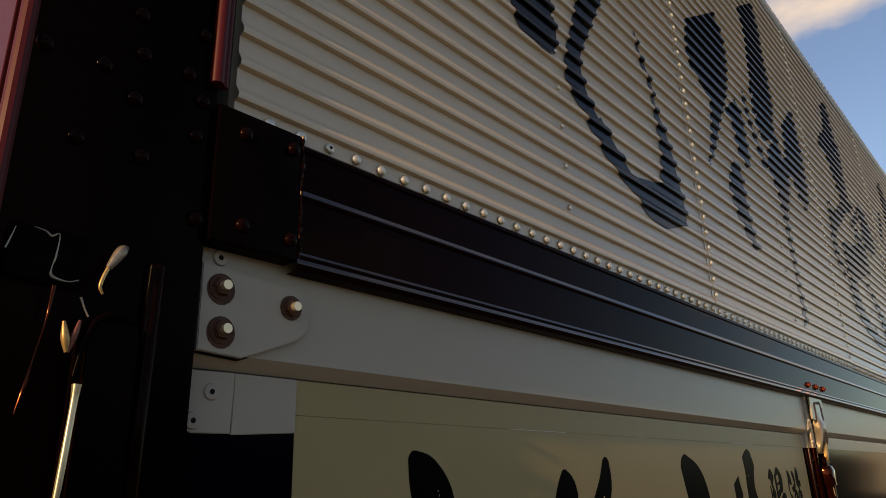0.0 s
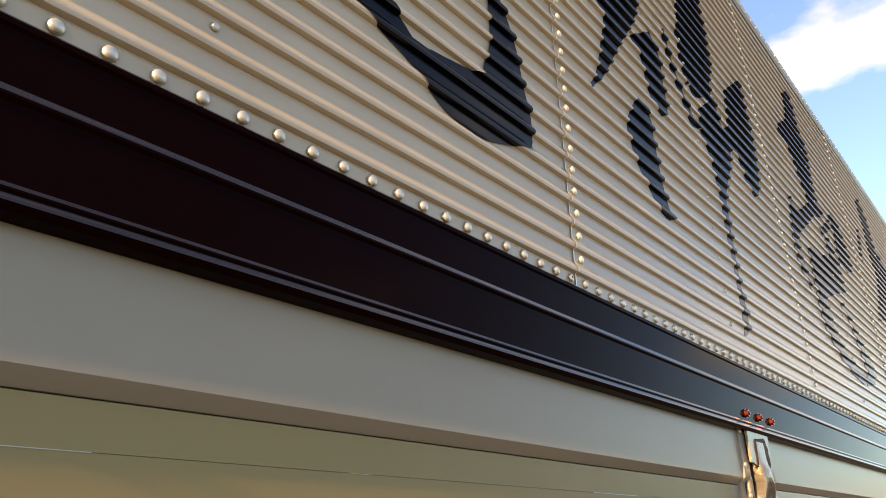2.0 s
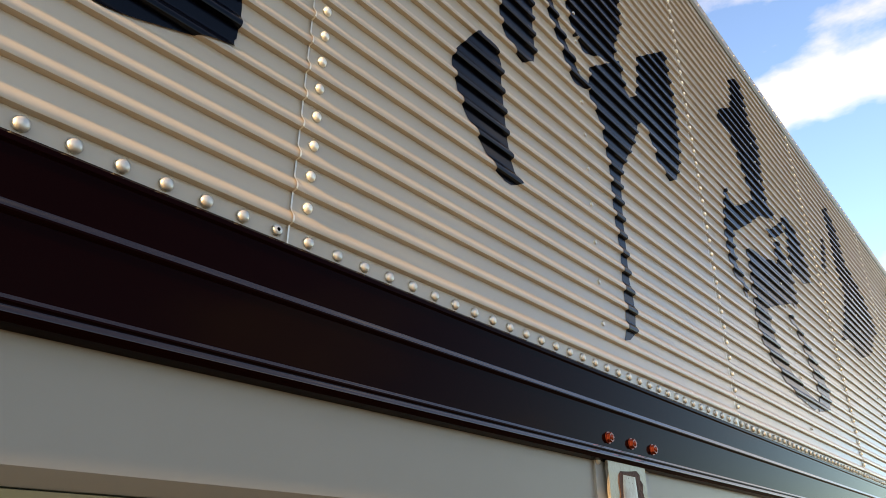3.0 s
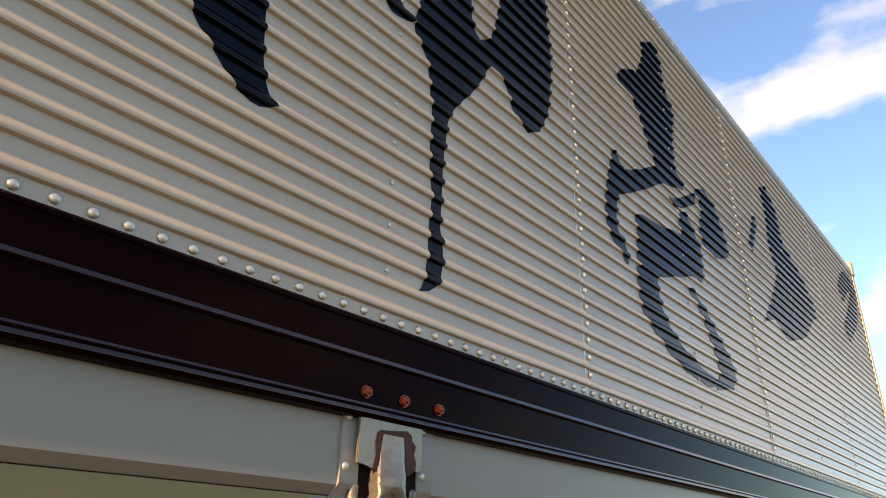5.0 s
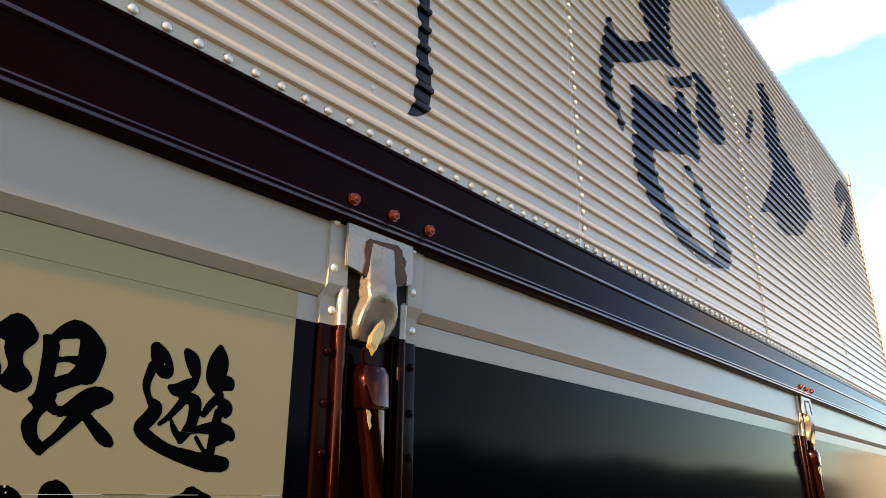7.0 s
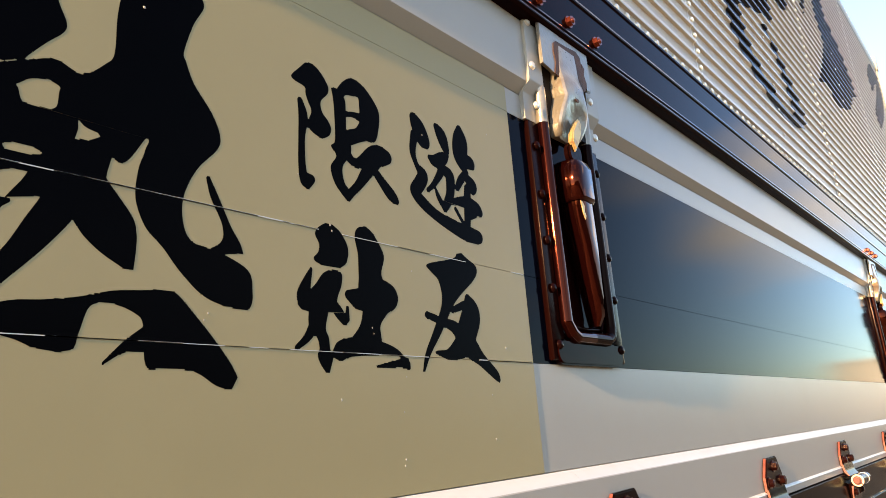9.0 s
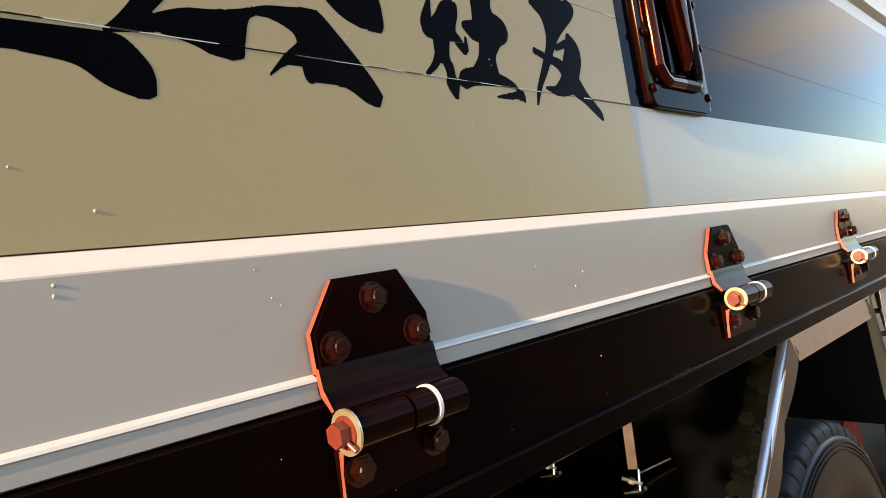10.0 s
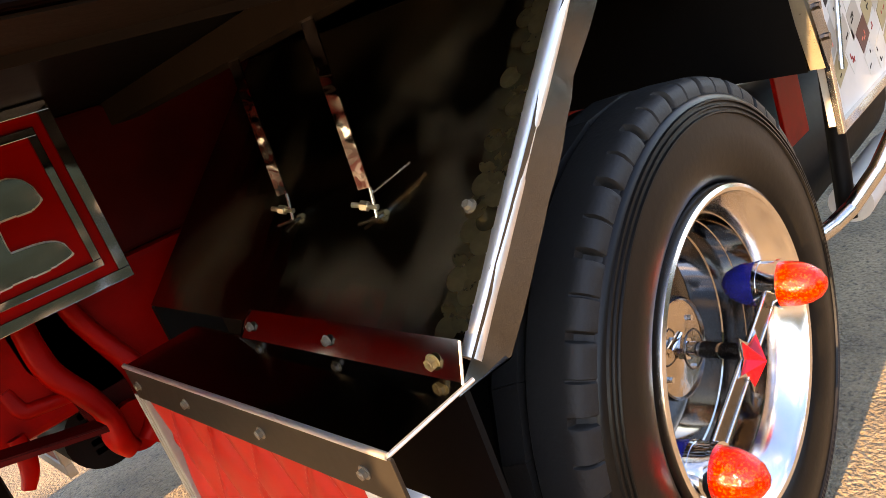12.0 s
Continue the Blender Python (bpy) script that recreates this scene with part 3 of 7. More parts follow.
def build_sill():
    bm = bmesh.new()
    prof = [(0.08, 1.168), (0.006, 1.168), (0.0, 1.1665), (0.0, 1.0945), (-0.004, 1.0930), (-0.005, 1.0915), (-0.004, 1.0900), (0.0010, 1.0888), (0.0010, 1.0705), (0.0024, 1.0690), (0.09, 1.0688)]
    strip(bm, -2.05, X1, prof)
    part("sill_beam", bm, SILLP, truck, "black-wine floor sill beam under the gates", smooth=30)
    bm = bmesh.new()
    strip(bm, -2.05, X1, [(0.012, 1.0682), (0.090, 1.0680), (0.092, 1.0600), (0.089, 1.0596), (0.087, 1.0660), (0.012, 1.0664)], close=True)
    part("sill_underside", bm, BROWN, truck, "brown underseal on the sill's lower face")
    bm = bmesh.new()
    box(bm, -2.05, X1, 0.07, 2.24, 1.10, 1.155)
    box(bm, -2.0, X1 - 0.02, 0.075, 2.28, 1.156, 1.979)
    floor_ob = part("floor_frame", bm, BLACK, truck, "dark underfloor with cross members")
    for k in range(-4, 9):
        bm = bmesh.new()
        x = 0.190 + 0.46 * k
        strip_y(bm, 0.10, 2.2, [(x, 1.099), (x, 1.062), (x + 0.045, 1.062), (x + 0.045, 1.066), (x + 0.004, 1.066), (x + 0.004, 1.099)])
        part("cross_member", bm, MEMBER, floor_ob)


build_sill()


def latch(x):
    """A recessed lever latch over the joint of two gates; x is its left edge."""
    w = LW
    bm = bmesh.new()
    box(bm, x + 0.004, x + w - 0.004, 0.0235, 0.0255, 1.394, 1.700)
    base = part("latch", bm, RAIL, truck, "lever latch in a recess, bare metal above and wine-black below")
    # dark brown plate paints in the shade of the recess behind the hook
    bm = bmesh.new()
    box(bm, x + 0.030, x + w - 0.030, 0.0085, 0.0225, 1.702, 1.858)
    part("backing_plate", bm, BROWN, base, "plate behind the hook, coloured dark for the recess's shade")
    for sgn, e in ((1, x), (-1, x + w)):
        bm = bmesh.new()
        lo, hi = sorted((e - sgn * 0.003, e + sgn * 0.030))
        strip(bm, lo, hi, [(0.0245, 1.8565), (0.0062, 1.8565), (0.0054, 1.8550), (0.0054, 1.7530), (0.0062, 1.7500), (0.0172, 1.7395), (0.0180, 1.7370), (0.0180, 1.7005), (0.0245, 1.7005)], close=True)
        part("upper_flange", bm, GREY, base, "grey-painted latch flange", smooth=35)
        bm = bmesh.new()
        lo, hi = sorted((e, e + sgn * 0.028))
        box(bm, lo, hi, 0.0165, 0.0245, 1.394, 1.6995, 0.0022)
        part("lower_flange", bm, WINE, base, smooth=35)
        bm = bmesh.new()
        ro = 0.029 if sgn > 0 else 0.036
        rod(bm, (e + sgn * ro, 0.0130, 1.7005), (e + sgn * (ro - 0.001), 0.0120, 1.748), 0.0080, 14)
        bmesh.ops.create_uvsphere(bm, u_segments=14, v_segments=8, radius=0.0080, matrix=Matrix.Translation((e + sgn * (ro - 0.001), 0.0120, 1.748)))
        part("upper_roll", bm, CAST, base, smooth=60)
        bm = bmesh.new()
        path = [(e + sgn * ro, 0.0130, 1.6998), (e + sgn * (ro + 0.001), 0.0130, 1.440), (e + sgn * 0.040, 0.0130, 1.428), (e + sgn * 0.050, 0.0130, 1.423), (x + w / 2, 0.0130, 1.423)]
        for p, q in zip(path, path[1:]):
            rod(bm, p, q, 0.0080, 14)
            bmesh.ops.create_uvsphere(bm, u_segments=14, v_segments=8, radius=0.0080, matrix=Matrix.Translation(q))
        # sunlit and shaded tones of one rim: left half redder, right half darker
        part("rim", bm, LEVER if sgn > 0 else WINE, base, "rolled rim of the recess, redder on its sunlit left half" if sgn > 0 else "", smooth=60)
        bm = bmesh.new()
        path = [(e + sgn * 0.046, 0.0185, 1.6998), (e + sgn * 0.047, 0.0185, 1.446), (e + sgn * 0.052, 0.0185, 1.437), (x + w / 2, 0.0185, 1.435)]
        for p, q in zip(path, path[1:]):
            rod(bm, p, q, 0.0026, 8)
        part("inner_bead", bm, RAIL, base, smooth=60)
    bm = bmesh.new()
    slab(bm, rounded(w - 0.012, 0.030, 0.014), 0.010, (x + 0.006, 0.0245, 1.389), (1, 0, 0), (0, 0, 1), 0.002)
    part("foot_plate", bm, RAIL, base, "dark foot plate", smooth=35)
    # keeper plate hung from the rail, cut out round the hook
    bm = bmesh.new()
    slab(bm, [(0.018, 1.840), (0.018, 1.778), (0.038, 1.777), (0.050, 1.771), (0.053, 1.784), (0.053, 1.812), (0.058, 1.822), (0.114, 1.828), (0.121, 1.822), (0.123, 1.800), (0.128, 1.786), (0.134, 1.777), (0.147, 1.780), (0.147, 1.843)], 0.0050, (x, 0.0005, 0), (1, 0, 0), (0, 0, 1), 0.0012)
    part("keeper_plate", bm, CAST, base, "worn metal keeper plate", smooth=35)
    bm = bmesh.new()
    slab(bm, [(0.046, 1.773), (0.051, 1.792), (0.0485, 1.808), (0.051, 1.821), (0.058, 1.8265), (0.085, 1.8285), (0.112, 1.8320), (0.1225, 1.8265), (0.1245, 1.808), (0.1255, 1.795), (0.132, 1.784), (0.127, 1.775), (0.118, 1.770), (0.060, 1.768)], 0.0012, (x, -0.0043, 0), (1, 0, 0), (0, 0, 1))
    part("rust_edge", bm, RUST, base, "rusty worn edge round the hook")
    bm = bmesh.new()
    slab(bm, [(0.1255, 1.818), (0.1320, 1.812), (0.1285, 1.800), (0.1335, 1.790), (0.1320, 1.779), (0.1275, 1.782), (0.1240, 1.796)], 0.0010, (x, -0.0044, 0), (1, 0, 0), (0, 0, 1))
    part("scar", bm, RUST, base, "rusty worn patch")
    # hook: a flat plate above, a knee, and a hollowed spade with two edges below
    hx = x + 0.017
    bm = bmesh.new()
    ring = []
    for z, xl, xr, y, dip in ((1.8235, 0.0600, 0.1090, -0.0030, 0.0), (1.8215, 0.0590, 0.1100, -0.0056, 0.0), (1.7900, 0.0575, 0.1100, -0.0066, 0.0), (1.7800, 0.0570, 0.1100, -0.0080, -0.0012), (1.7660, 0.0535, 0.1085, -0.0125, -0.0035),
                              (1.7540, 0.0520, 0.1065, -0.0142, -0.0025), (1.7430, 0.0545, 0.1075, -0.0150, 0.0), (1.7340, 0.0510, 0.1100, -0.0145, 0.0040), (1.7240, 0.0460, 0.1110, -0.0130, 0.0085), (1.7120, 0.0425, 0.1095, -0.0105, 0.0100),
                              (1.7010, 0.0410, 0.1050, -0.0075, 0.0095), (1.6900, 0.0430, 0.1000, -0.0030, 0.0070), (1.6850, 0.0460, 0.0960, 0.0030, 0.0040)):
        w_ = xr - xl
        ring.append([bm.verts.new((x + px, py, z)) for px, py in ((xl, 0.012), (xl, y + 0.004), (xl + 0.0022, y + 0.0008), (xl + 0.10 * w_, y), (xl + 0.24 * w_, y + dip * 0.7), (xl + 0.5 * w_, y + dip), (xl + 0.76 * w_, y + dip * 0.7), (xr - 0.10 * w_, y), (xr - 0.0022, y + 0.0008), (xr, y + 0.004), (xr, 0.012))])
    for r0, r1 in zip(ring, ring[1:]):
        for c in range(11):
            bm.faces.new((r0[c], r0[(c + 1) % 11], r1[(c + 1) % 11], r1[c]))
    bm.faces.new(ring[0]), bm.faces.new(ring[-1])
    hook = part("hook", bm, CAST, base, "cast hook, scratched to bare aluminium", smooth=32)
    bm = bmesh.new()
    slab(bm, [(0.0045 * math.cos(0.63 * i), 0.0028 * math.sin(0.63 * i)) for i in range(10)], 0.0008, (x + 0.0795, -0.0146, 1.7400), (1, 0, 0), (0, 0, 1))
    part("hole", bm, RUST, hook, "rusty drain hole")
    bm = bmesh.new()
    slab(bm, [(0.049, 1.664), (0.041, 1.676), (0.046, 1.690), (0.056, 1.708), (0.066, 1.716), (0.071, 1.708), (0.066, 1.694), (0.058, 1.676)], 0.008, (hx, -0.004, 0), (1, 0, 0), (0, 0, 1), 0.002)
    part("tongue", bm, TONGUE, base, "rusty yellowed latch tongue", smooth=40)
    bm = bmesh.new()
    slab(bm, rounded(0.034, 0.030, 0.012), 0.010, (hx + 0.036, 0.002, 1.648), (1, 0, 0), (0, 0, 1), 0.003)
    part("link", bm, WINE, base, smooth=40)
    # lever grip: collar and slim blade
    for name_, secs in (("collar", [(0.060, 0.090, 1.655, -0.004, 0.016), (0.053, 0.094, 1.650, -0.014, 0.020), (0.050, 0.096, 1.640, -0.018, 0.022), (0.052, 0.098, 1.600, -0.017, 0.022), (0.054, 0.098, 1.596, -0.013, 0.020)]),
                        ("lever_handle", [(0.057, 0.096, 1.605, -0.012, 0.018), (0.062, 0.098, 1.570, -0.011, 0.018), (0.069, 0.099, 1.540, -0.010, 0.018), (0.074, 0.100, 1.510, -0.008, 0.018), (0.082, 0.101, 1.475, -0.006, 0.018), (0.088, 0.102, 1.450, -0.003, 0.018), (0.092, 0.099, 1.438, 0.004, 0.018)])):
        bm = bmesh.new()
        ring = []
        for a, b, z, y0, y1 in secs:
            c = (b - a) * 0.24
            ring.append([bm.verts.new((x + px, py, z)) for px, py in ((a, y1), (a, y0 + 0.009), (a + 0.3 * c, y0 + 0.003), (a + c, y0), (b - c, y0), (b, y0 + 0.006), (b, y1))])
        for r0, r1 in zip(ring, ring[1:]):
            for c in range(7):
                bm.faces.new((r0[c], r0[(c + 1) % 7], r1[(c + 1) % 7], r1[c]))
        bm.faces.new(ring[0]), bm.faces.new(ring[-1])
        part(name_, bm, LEVER, base, "glossy wine-red lever grip" if name_ != "collar" else "", smooth=40)
    bm = bmesh.new()
    rng = random.Random(int(x * 100) + 50)
    slab(bm, [(0.058, 1.594), (0.0600, 1.586), (0.0615, 1.578), (0.0650, 1.570), (0.0675, 1.575), (0.0650, 1.581), (0.0665, 1.588), (0.0630, 1.593)], 0.0012, (x, -0.0108, 0), (1, 0, 0), (0, 0, 1))
    part("wear_patch", bm, TONGUE, base, "paint worn to bare metal")
    for z in (1.838, 1.773, 1.7155):
        for dx in (0.006, w - 0.020):
            shared("rivet", LRIV[0], base, Matrix.Translation((x + dx, 0.0058, z)))
    for z in (1.665, 1.60, 1.54, 1.48, 1.412):
        for dx in (0.011, w - 0.011):
            shared("rivet", LRIV[1], base, Matrix.Translation((x + dx, 0.0148, z)))
    for dx in (0.022, 0.099, 0.177):
        shared("bolt", LATCHBOLT, base, Matrix.Translation((x + dx, -0.0075, 1.873)))
    return base


def latch_rivet(mat):
    bm = bmesh.new()
    dome(bm, 0.0060, 0.0035, 12, 3, 0.0008)
    return mesh_from("latch_rivet", bm, mat, 35)


LRIV = latch_rivet(RIVET), latch_rivet(WINE)


def copper_head():
    bm = bmesh.new()
    rod(bm, (0, 0, 0), (0, -0.0016, 0), 0.0092, 16)
    rod(bm, (0, -0.0016, 0), (0, -0.0070, 0), 0.0076, 6)
    dome(bm, 0.0062, 0.0105, 12, 4, 0.0)
    return mesh_from("copper_bolt", bm, COPPER)


LATCHBOLT = copper_head()
for lx in LATCHES:
    latch(lx)
HBOLT = hexbolt("hinge_bolt", 0.0125, BOLTP)


def hinge(x):
    """A gate hinge centred at x: six-sided upper leaf, barrel and lower leaf."""
    bm = bmesh.new()
    slab(bm, [(-0.050, 1.1840), (-0.051, 1.2095), (-0.030, 1.2400), (0.025, 1.2410), (0.046, 1.2090), (0.046, 1.1840)], 0.007, (x, 0.0090, 0), (1, 0, 0), (0, 0, 1), 0.0018)
    strip(bm, x - 0.050, x + 0.046, [(0.0085, 1.1890), (0.0018, 1.1885), (0.0008, 1.1830), (0.0000, 1.1760), (-0.0020, 1.1695), (-0.0080, 1.1632), (-0.0040, 1.1600), (0.0010, 1.1660), (0.0085, 1.1780)], close=True)
    leaf = part("hinge", bm, WINE, truck, "bolted wine-black gate hinge", smooth=30)
    # strips on the sun-facing left edges, coloured as if brightly sunlit
    bm = bmesh.new()
    for a, b in (((-0.0506, 1.1850), (-0.0516, 1.2093)), ((-0.0516, 1.2093), (-0.0307, 1.2398))):
        q = [bm.verts.new((x + u, y, z)) for (u, z), y in ((a, 0.0078), (b, 0.0078), (b, 0.0033), (a, 0.0033))]
        bm.faces.new(q)
    bm.faces.new([bm.verts.new((x - 0.0505, y, z)) for y, z in ((0.0060, 1.1885), (0.0018, 1.1880), (0.0000, 1.1760), (-0.0076, 1.1634), (-0.0050, 1.1625), (0.0035, 1.1720))])
    part("worn_edge", bm, SUNPRIMER, leaf, "worn edge, pale red as if sunlit")
    zc, yc = 1.1530, -0.0220
    for a, b in ((-0.053, -0.0118), (-0.0113, 0.0085), (0.0112, 0.037)):
        bm = bmesh.new()
        vs = rod(bm, (x + a, yc, zc), (x + b, yc, zc), 0.0121, 24)
        rim_edges = [e for e in bm.edges if len({round(v.co.x, 5) for v in e.verts}) == 1]
        bmesh.ops.bevel(bm, geom=rim_edges, offset=0.0012, segments=2, affect="EDGES")
        part("knuckle", bm, WINE, leaf, smooth=30)
    bm = bmesh.new()
    rod(bm, (x + 0.0085, yc, zc), (x + 0.0112, yc, zc), 0.0130, 24)
    part("spacer_ring", bm, WHITEV, leaf, "pale spacer ring", smooth=30)
    bm = bmesh.new()
    rod(bm, (x - 0.0552, yc, zc), (x - 0.0535, yc, zc), 0.0134, 24)
    part("washer", bm, ZINC, leaf, "bare metal washer")
    bm = bmesh.new()
    rod(bm, (x - 0.0562, yc, zc), (x - 0.0552, yc, zc), 0.0098, 20)
    rod(bm, (x - 0.0635, yc, zc), (x - 0.0562, yc, zc), 0.0074, 6)
    rod(bm, (x - 0.0600, yc + 0.004, zc + 0.003), (x - 0.0580, yc - 0.011, zc - 0.009), 0.0014, 8)
    part("pin", bm, PINM, leaf, "painted hinge pin end")
    bm = bmesh.new()
    strip(bm, x - 0.050, x + 0.033, [(-0.0005, 1.1070), (-0.0070, 1.1075), (-0.0080, 1.1285), (-0.0110, 1.1400), (-0.0180, 1.1450), (-0.0080, 1.1490), (-0.0005, 1.1450)], close=True)
    low = part("lower_leaf", bm, WINE, leaf, smooth=30)
    # the lower leaf's left end gets the same sunlit colour
    bm = bmesh.new()
    bm.faces.new([bm.verts.new((x - 0.0505, y, z)) for y, z in ((-0.0035, 1.1075), (-0.0067, 1.1080), (-0.0077, 1.1285), (-0.0107, 1.1400), (-0.0130, 1.1420), (-0.0060, 1.1400))])
    part("worn_edge", bm, SUNPRIMER, low, "worn edge, pale red as if sunlit")
    for dx, z in ((-0.002, 1.2250), (-0.037, 1.1985), (0.031, 1.1985)):
        shared("bolt", HBOLT, leaf, Matrix.Translation((x + dx, 0.002, z)) @ Matrix.Rotation(0.3 + dx * 20, 4, "Y"))
    for dx in (-0.040, 0.023):
        shared("bolt", HBOLT, leaf, Matrix.Translation((x + dx, -0.008, 1.1270)) @ Matrix.Rotation(0.2 - dx * 9, 4, "Y"))
    return leaf


for k in range(-2, 7):
    hinge(-0.487 + 0.573 * k)


# ---- corner post ----
def build_post():
    bm = bmesh.new()
    box(bm, -2.058, -1.888, -0.004, 0.20, 1.05, 3.50, 0.004)
    box(bm, -1.890, -1.791, -0.012, 0.02, 1.846, 1.986, 0.003)
    post = part("corner_post", bm, SILLP, truck, "wine-black steel corner post with bolt heads", smooth=30)
    bm = bmesh.new()
    box(bm, -2.066, -2.060, 0.004, 0.19, 1.05, 3.50, 0.001)
    part("end_panel", bm, DULLRED, post, "red painted end panel")
    bm = bmesh.new()
    rod(bm, (-2.060, -0.0140, 1.05), (-2.060, -0.0140, 3.50), 0.0066, 12)
    part("edge_bead", bm, DULLRED, post, "red edge bead")
    bm = bmesh.new()
    rod(bm, (-1.893, -0.008, 2.006), (-1.893, -0.008, 3.45), 0.007, 12)
    rod(bm, (-1.884, -0.006, 2.006), (-1.884, -0.006, 3.45), 0.004, 10)
    part("drip_edge", bm, DULLRED, post, "wine-red edge strip", smooth=40)
    bm = bmesh.new()
    dome(bm, 0.0075, 0.005, 12, 3, 0.001)
    head = mesh_from("post_rivet", bm, WINE, 35)
    for x, z in ((-2.043, 1.978), (-2.009, 1.906), (-1.967, 1.959), (-1.955, 1.907), (-1.904, 1.983), (-1.964, 2.006), (-1.920, 2.006), (-1.996, 1.980), (-1.907, 1.945),
                 (-1.900, 1.864), (-1.857, 1.867), (-1.802, 1.866), (-1.97, 2.045), (-1.907, 2.055), (-1.860, 1.962), (-1.803, 1.966)):
        on = -0.0125 if x > -1.889 else -0.0045
        shared("rivet", head, post, Matrix.Translation((x, on, z)))
    # weld bead on the joint with the rail
    bm = bmesh.new()
    rng = random.Random(4)
    for i in range(34):
        z = 1.852 + i * 0.004
        rod(bm, (-1.7905 + rng.uniform(-0.001, 0.001), -0.011, z - 0.0025), (-1.7905 + rng.uniform(-0.001, 0.001), -0.0118, z + 0.0025), rng.uniform(0.0012, 0.0026), 7)
    tagged(part("weld_bead", bm, WINE, post), kind="stuff")
    # lock box, lever and hooks low on the post
    bm = bmesh.new()
    slab(bm, rounded(0.058, 0.042, 0.006), 0.010, (-2.046, -0.004, 1.780), (1, 0, 0), (0, 0, 1), 0.002)
    lock = part("lock_box", bm, SILLP, post, smooth=35)
    bm = bmesh.new()
    slab(bm, rounded(0.046, 0.17, 0.014), 0.020, (-1.992, -0.008, 1.590), (1, 0, 0), (0, 0, 1), 0.006)
    part("lock_lever", bm, SILLP, lock, "black lever with a highlight rod along its edge", smooth=45)
    rng = random.Random(8)
    # thin rods along lever, plate and box edges model their sun highlights
    for name_, pts, r, m in (("lever_edge", ((-1.9900, -0.0290, 1.706), (-1.9905, -0.0292, 1.690), (-1.9925, -0.029, 1.640), (-1.995, -0.028, 1.598)), (0.0034, 0.0022, 0.0026, 0.0012), ZINC),
                             ("lever_hood", ((-1.9925, -0.027, 1.712), (-1.9880, -0.0285, 1.740), (-1.9800, -0.029, 1.755), (-1.9660, -0.0285, 1.760), (-1.9520, -0.027, 1.756)), (0.0016, 0.0024, 0.0030, 0.0026, 0.0012), SILLP),
                             ("plate_edge", ((-2.012, -0.019, 1.777), (-2.0135, -0.019, 1.752), (-2.018, -0.019, 1.722), (-2.0205, -0.019, 1.704), (-2.024, -0.019, 1.684)), (0.0016, 0.0007, 0.0005, 0.0013, 0.0006), LEVER),
                             ("hook_tip", ((-2.005, -0.029, 1.750), (-2.0025, -0.029, 1.738), (-2.000, -0.028, 1.728)), (0.0012, 0.0030, 0.0014), TONGUE),
                             ("hook_tip", ((-1.994, -0.029, 1.752), (-1.9965, -0.029, 1.741), (-1.9995, -0.028, 1.728)), (0.0010, 0.0024, 0.0014), SUNPRIMER),
                             ("lock_hook", ((-1.962, -0.018, 1.8185), (-1.966, -0.0185, 1.8150), (-1.970, -0.019, 1.8080), (-1.9755, -0.0195, 1.7980)), (0.0018, 0.0048, 0.0044, 0.0022), CAST),
                             ("lock_hook", ((-1.9755, -0.0195, 1.7985), (-1.9785, -0.020, 1.790), (-1.9800, -0.020, 1.782), (-1.9770, -0.019, 1.777)), (0.0016, 0.0015, 0.0013, 0.0008), TONGUE),
                             ("cable", ((-1.992, -0.018, 1.772), (-1.9885, -0.0185, 1.764), (-1.984, -0.019, 1.757), (-1.980, -0.019, 1.7585)), (0.0010, 0.0007, 0.0007, 0.0011), CAST),
                             ("box_weld", ((-2.046, -0.0135, 1.800), (-2.0435, -0.0140, 1.810), (-2.042, -0.0145, 1.817)), (0.0007, 0.0005, 0.0004), CAST),
                             ("box_weld", ((-2.030, -0.0145, 1.820), (-2.022, -0.0145, 1.8185), (-2.0175, -0.0145, 1.8155), (-2.012, -0.0145, 1.8180), (-2.0125, -0.0145, 1.800), (-2.0140, -0.0145, 1.792), (-2.013, -0.0145, 1.785), (-2.002, -0.0145, 1.7830), (-1.994, -0.0145, 1.7855)), (0.0003, 0.0006, 0.0010, 0.0004, 0.0007, 0.0004, 0.0012, 0.0005, 0.0007), CAST)):
        bm = bmesh.new()
        sweep(bm, [(*p_, q_ * rng.uniform(0.9, 1.1), q_) for p_, q_ in zip(pts, r)], 10, 4)
        part(name_, bm, m, lock, smooth=60)
    bm = bmesh.new()
    rod(bm, (-1.934, -0.006, 1.60), (-1.931, -0.006, 1.812), 0.0075, 14)
    part("lock_rod", bm, RAIL, post, smooth=45)


build_post()


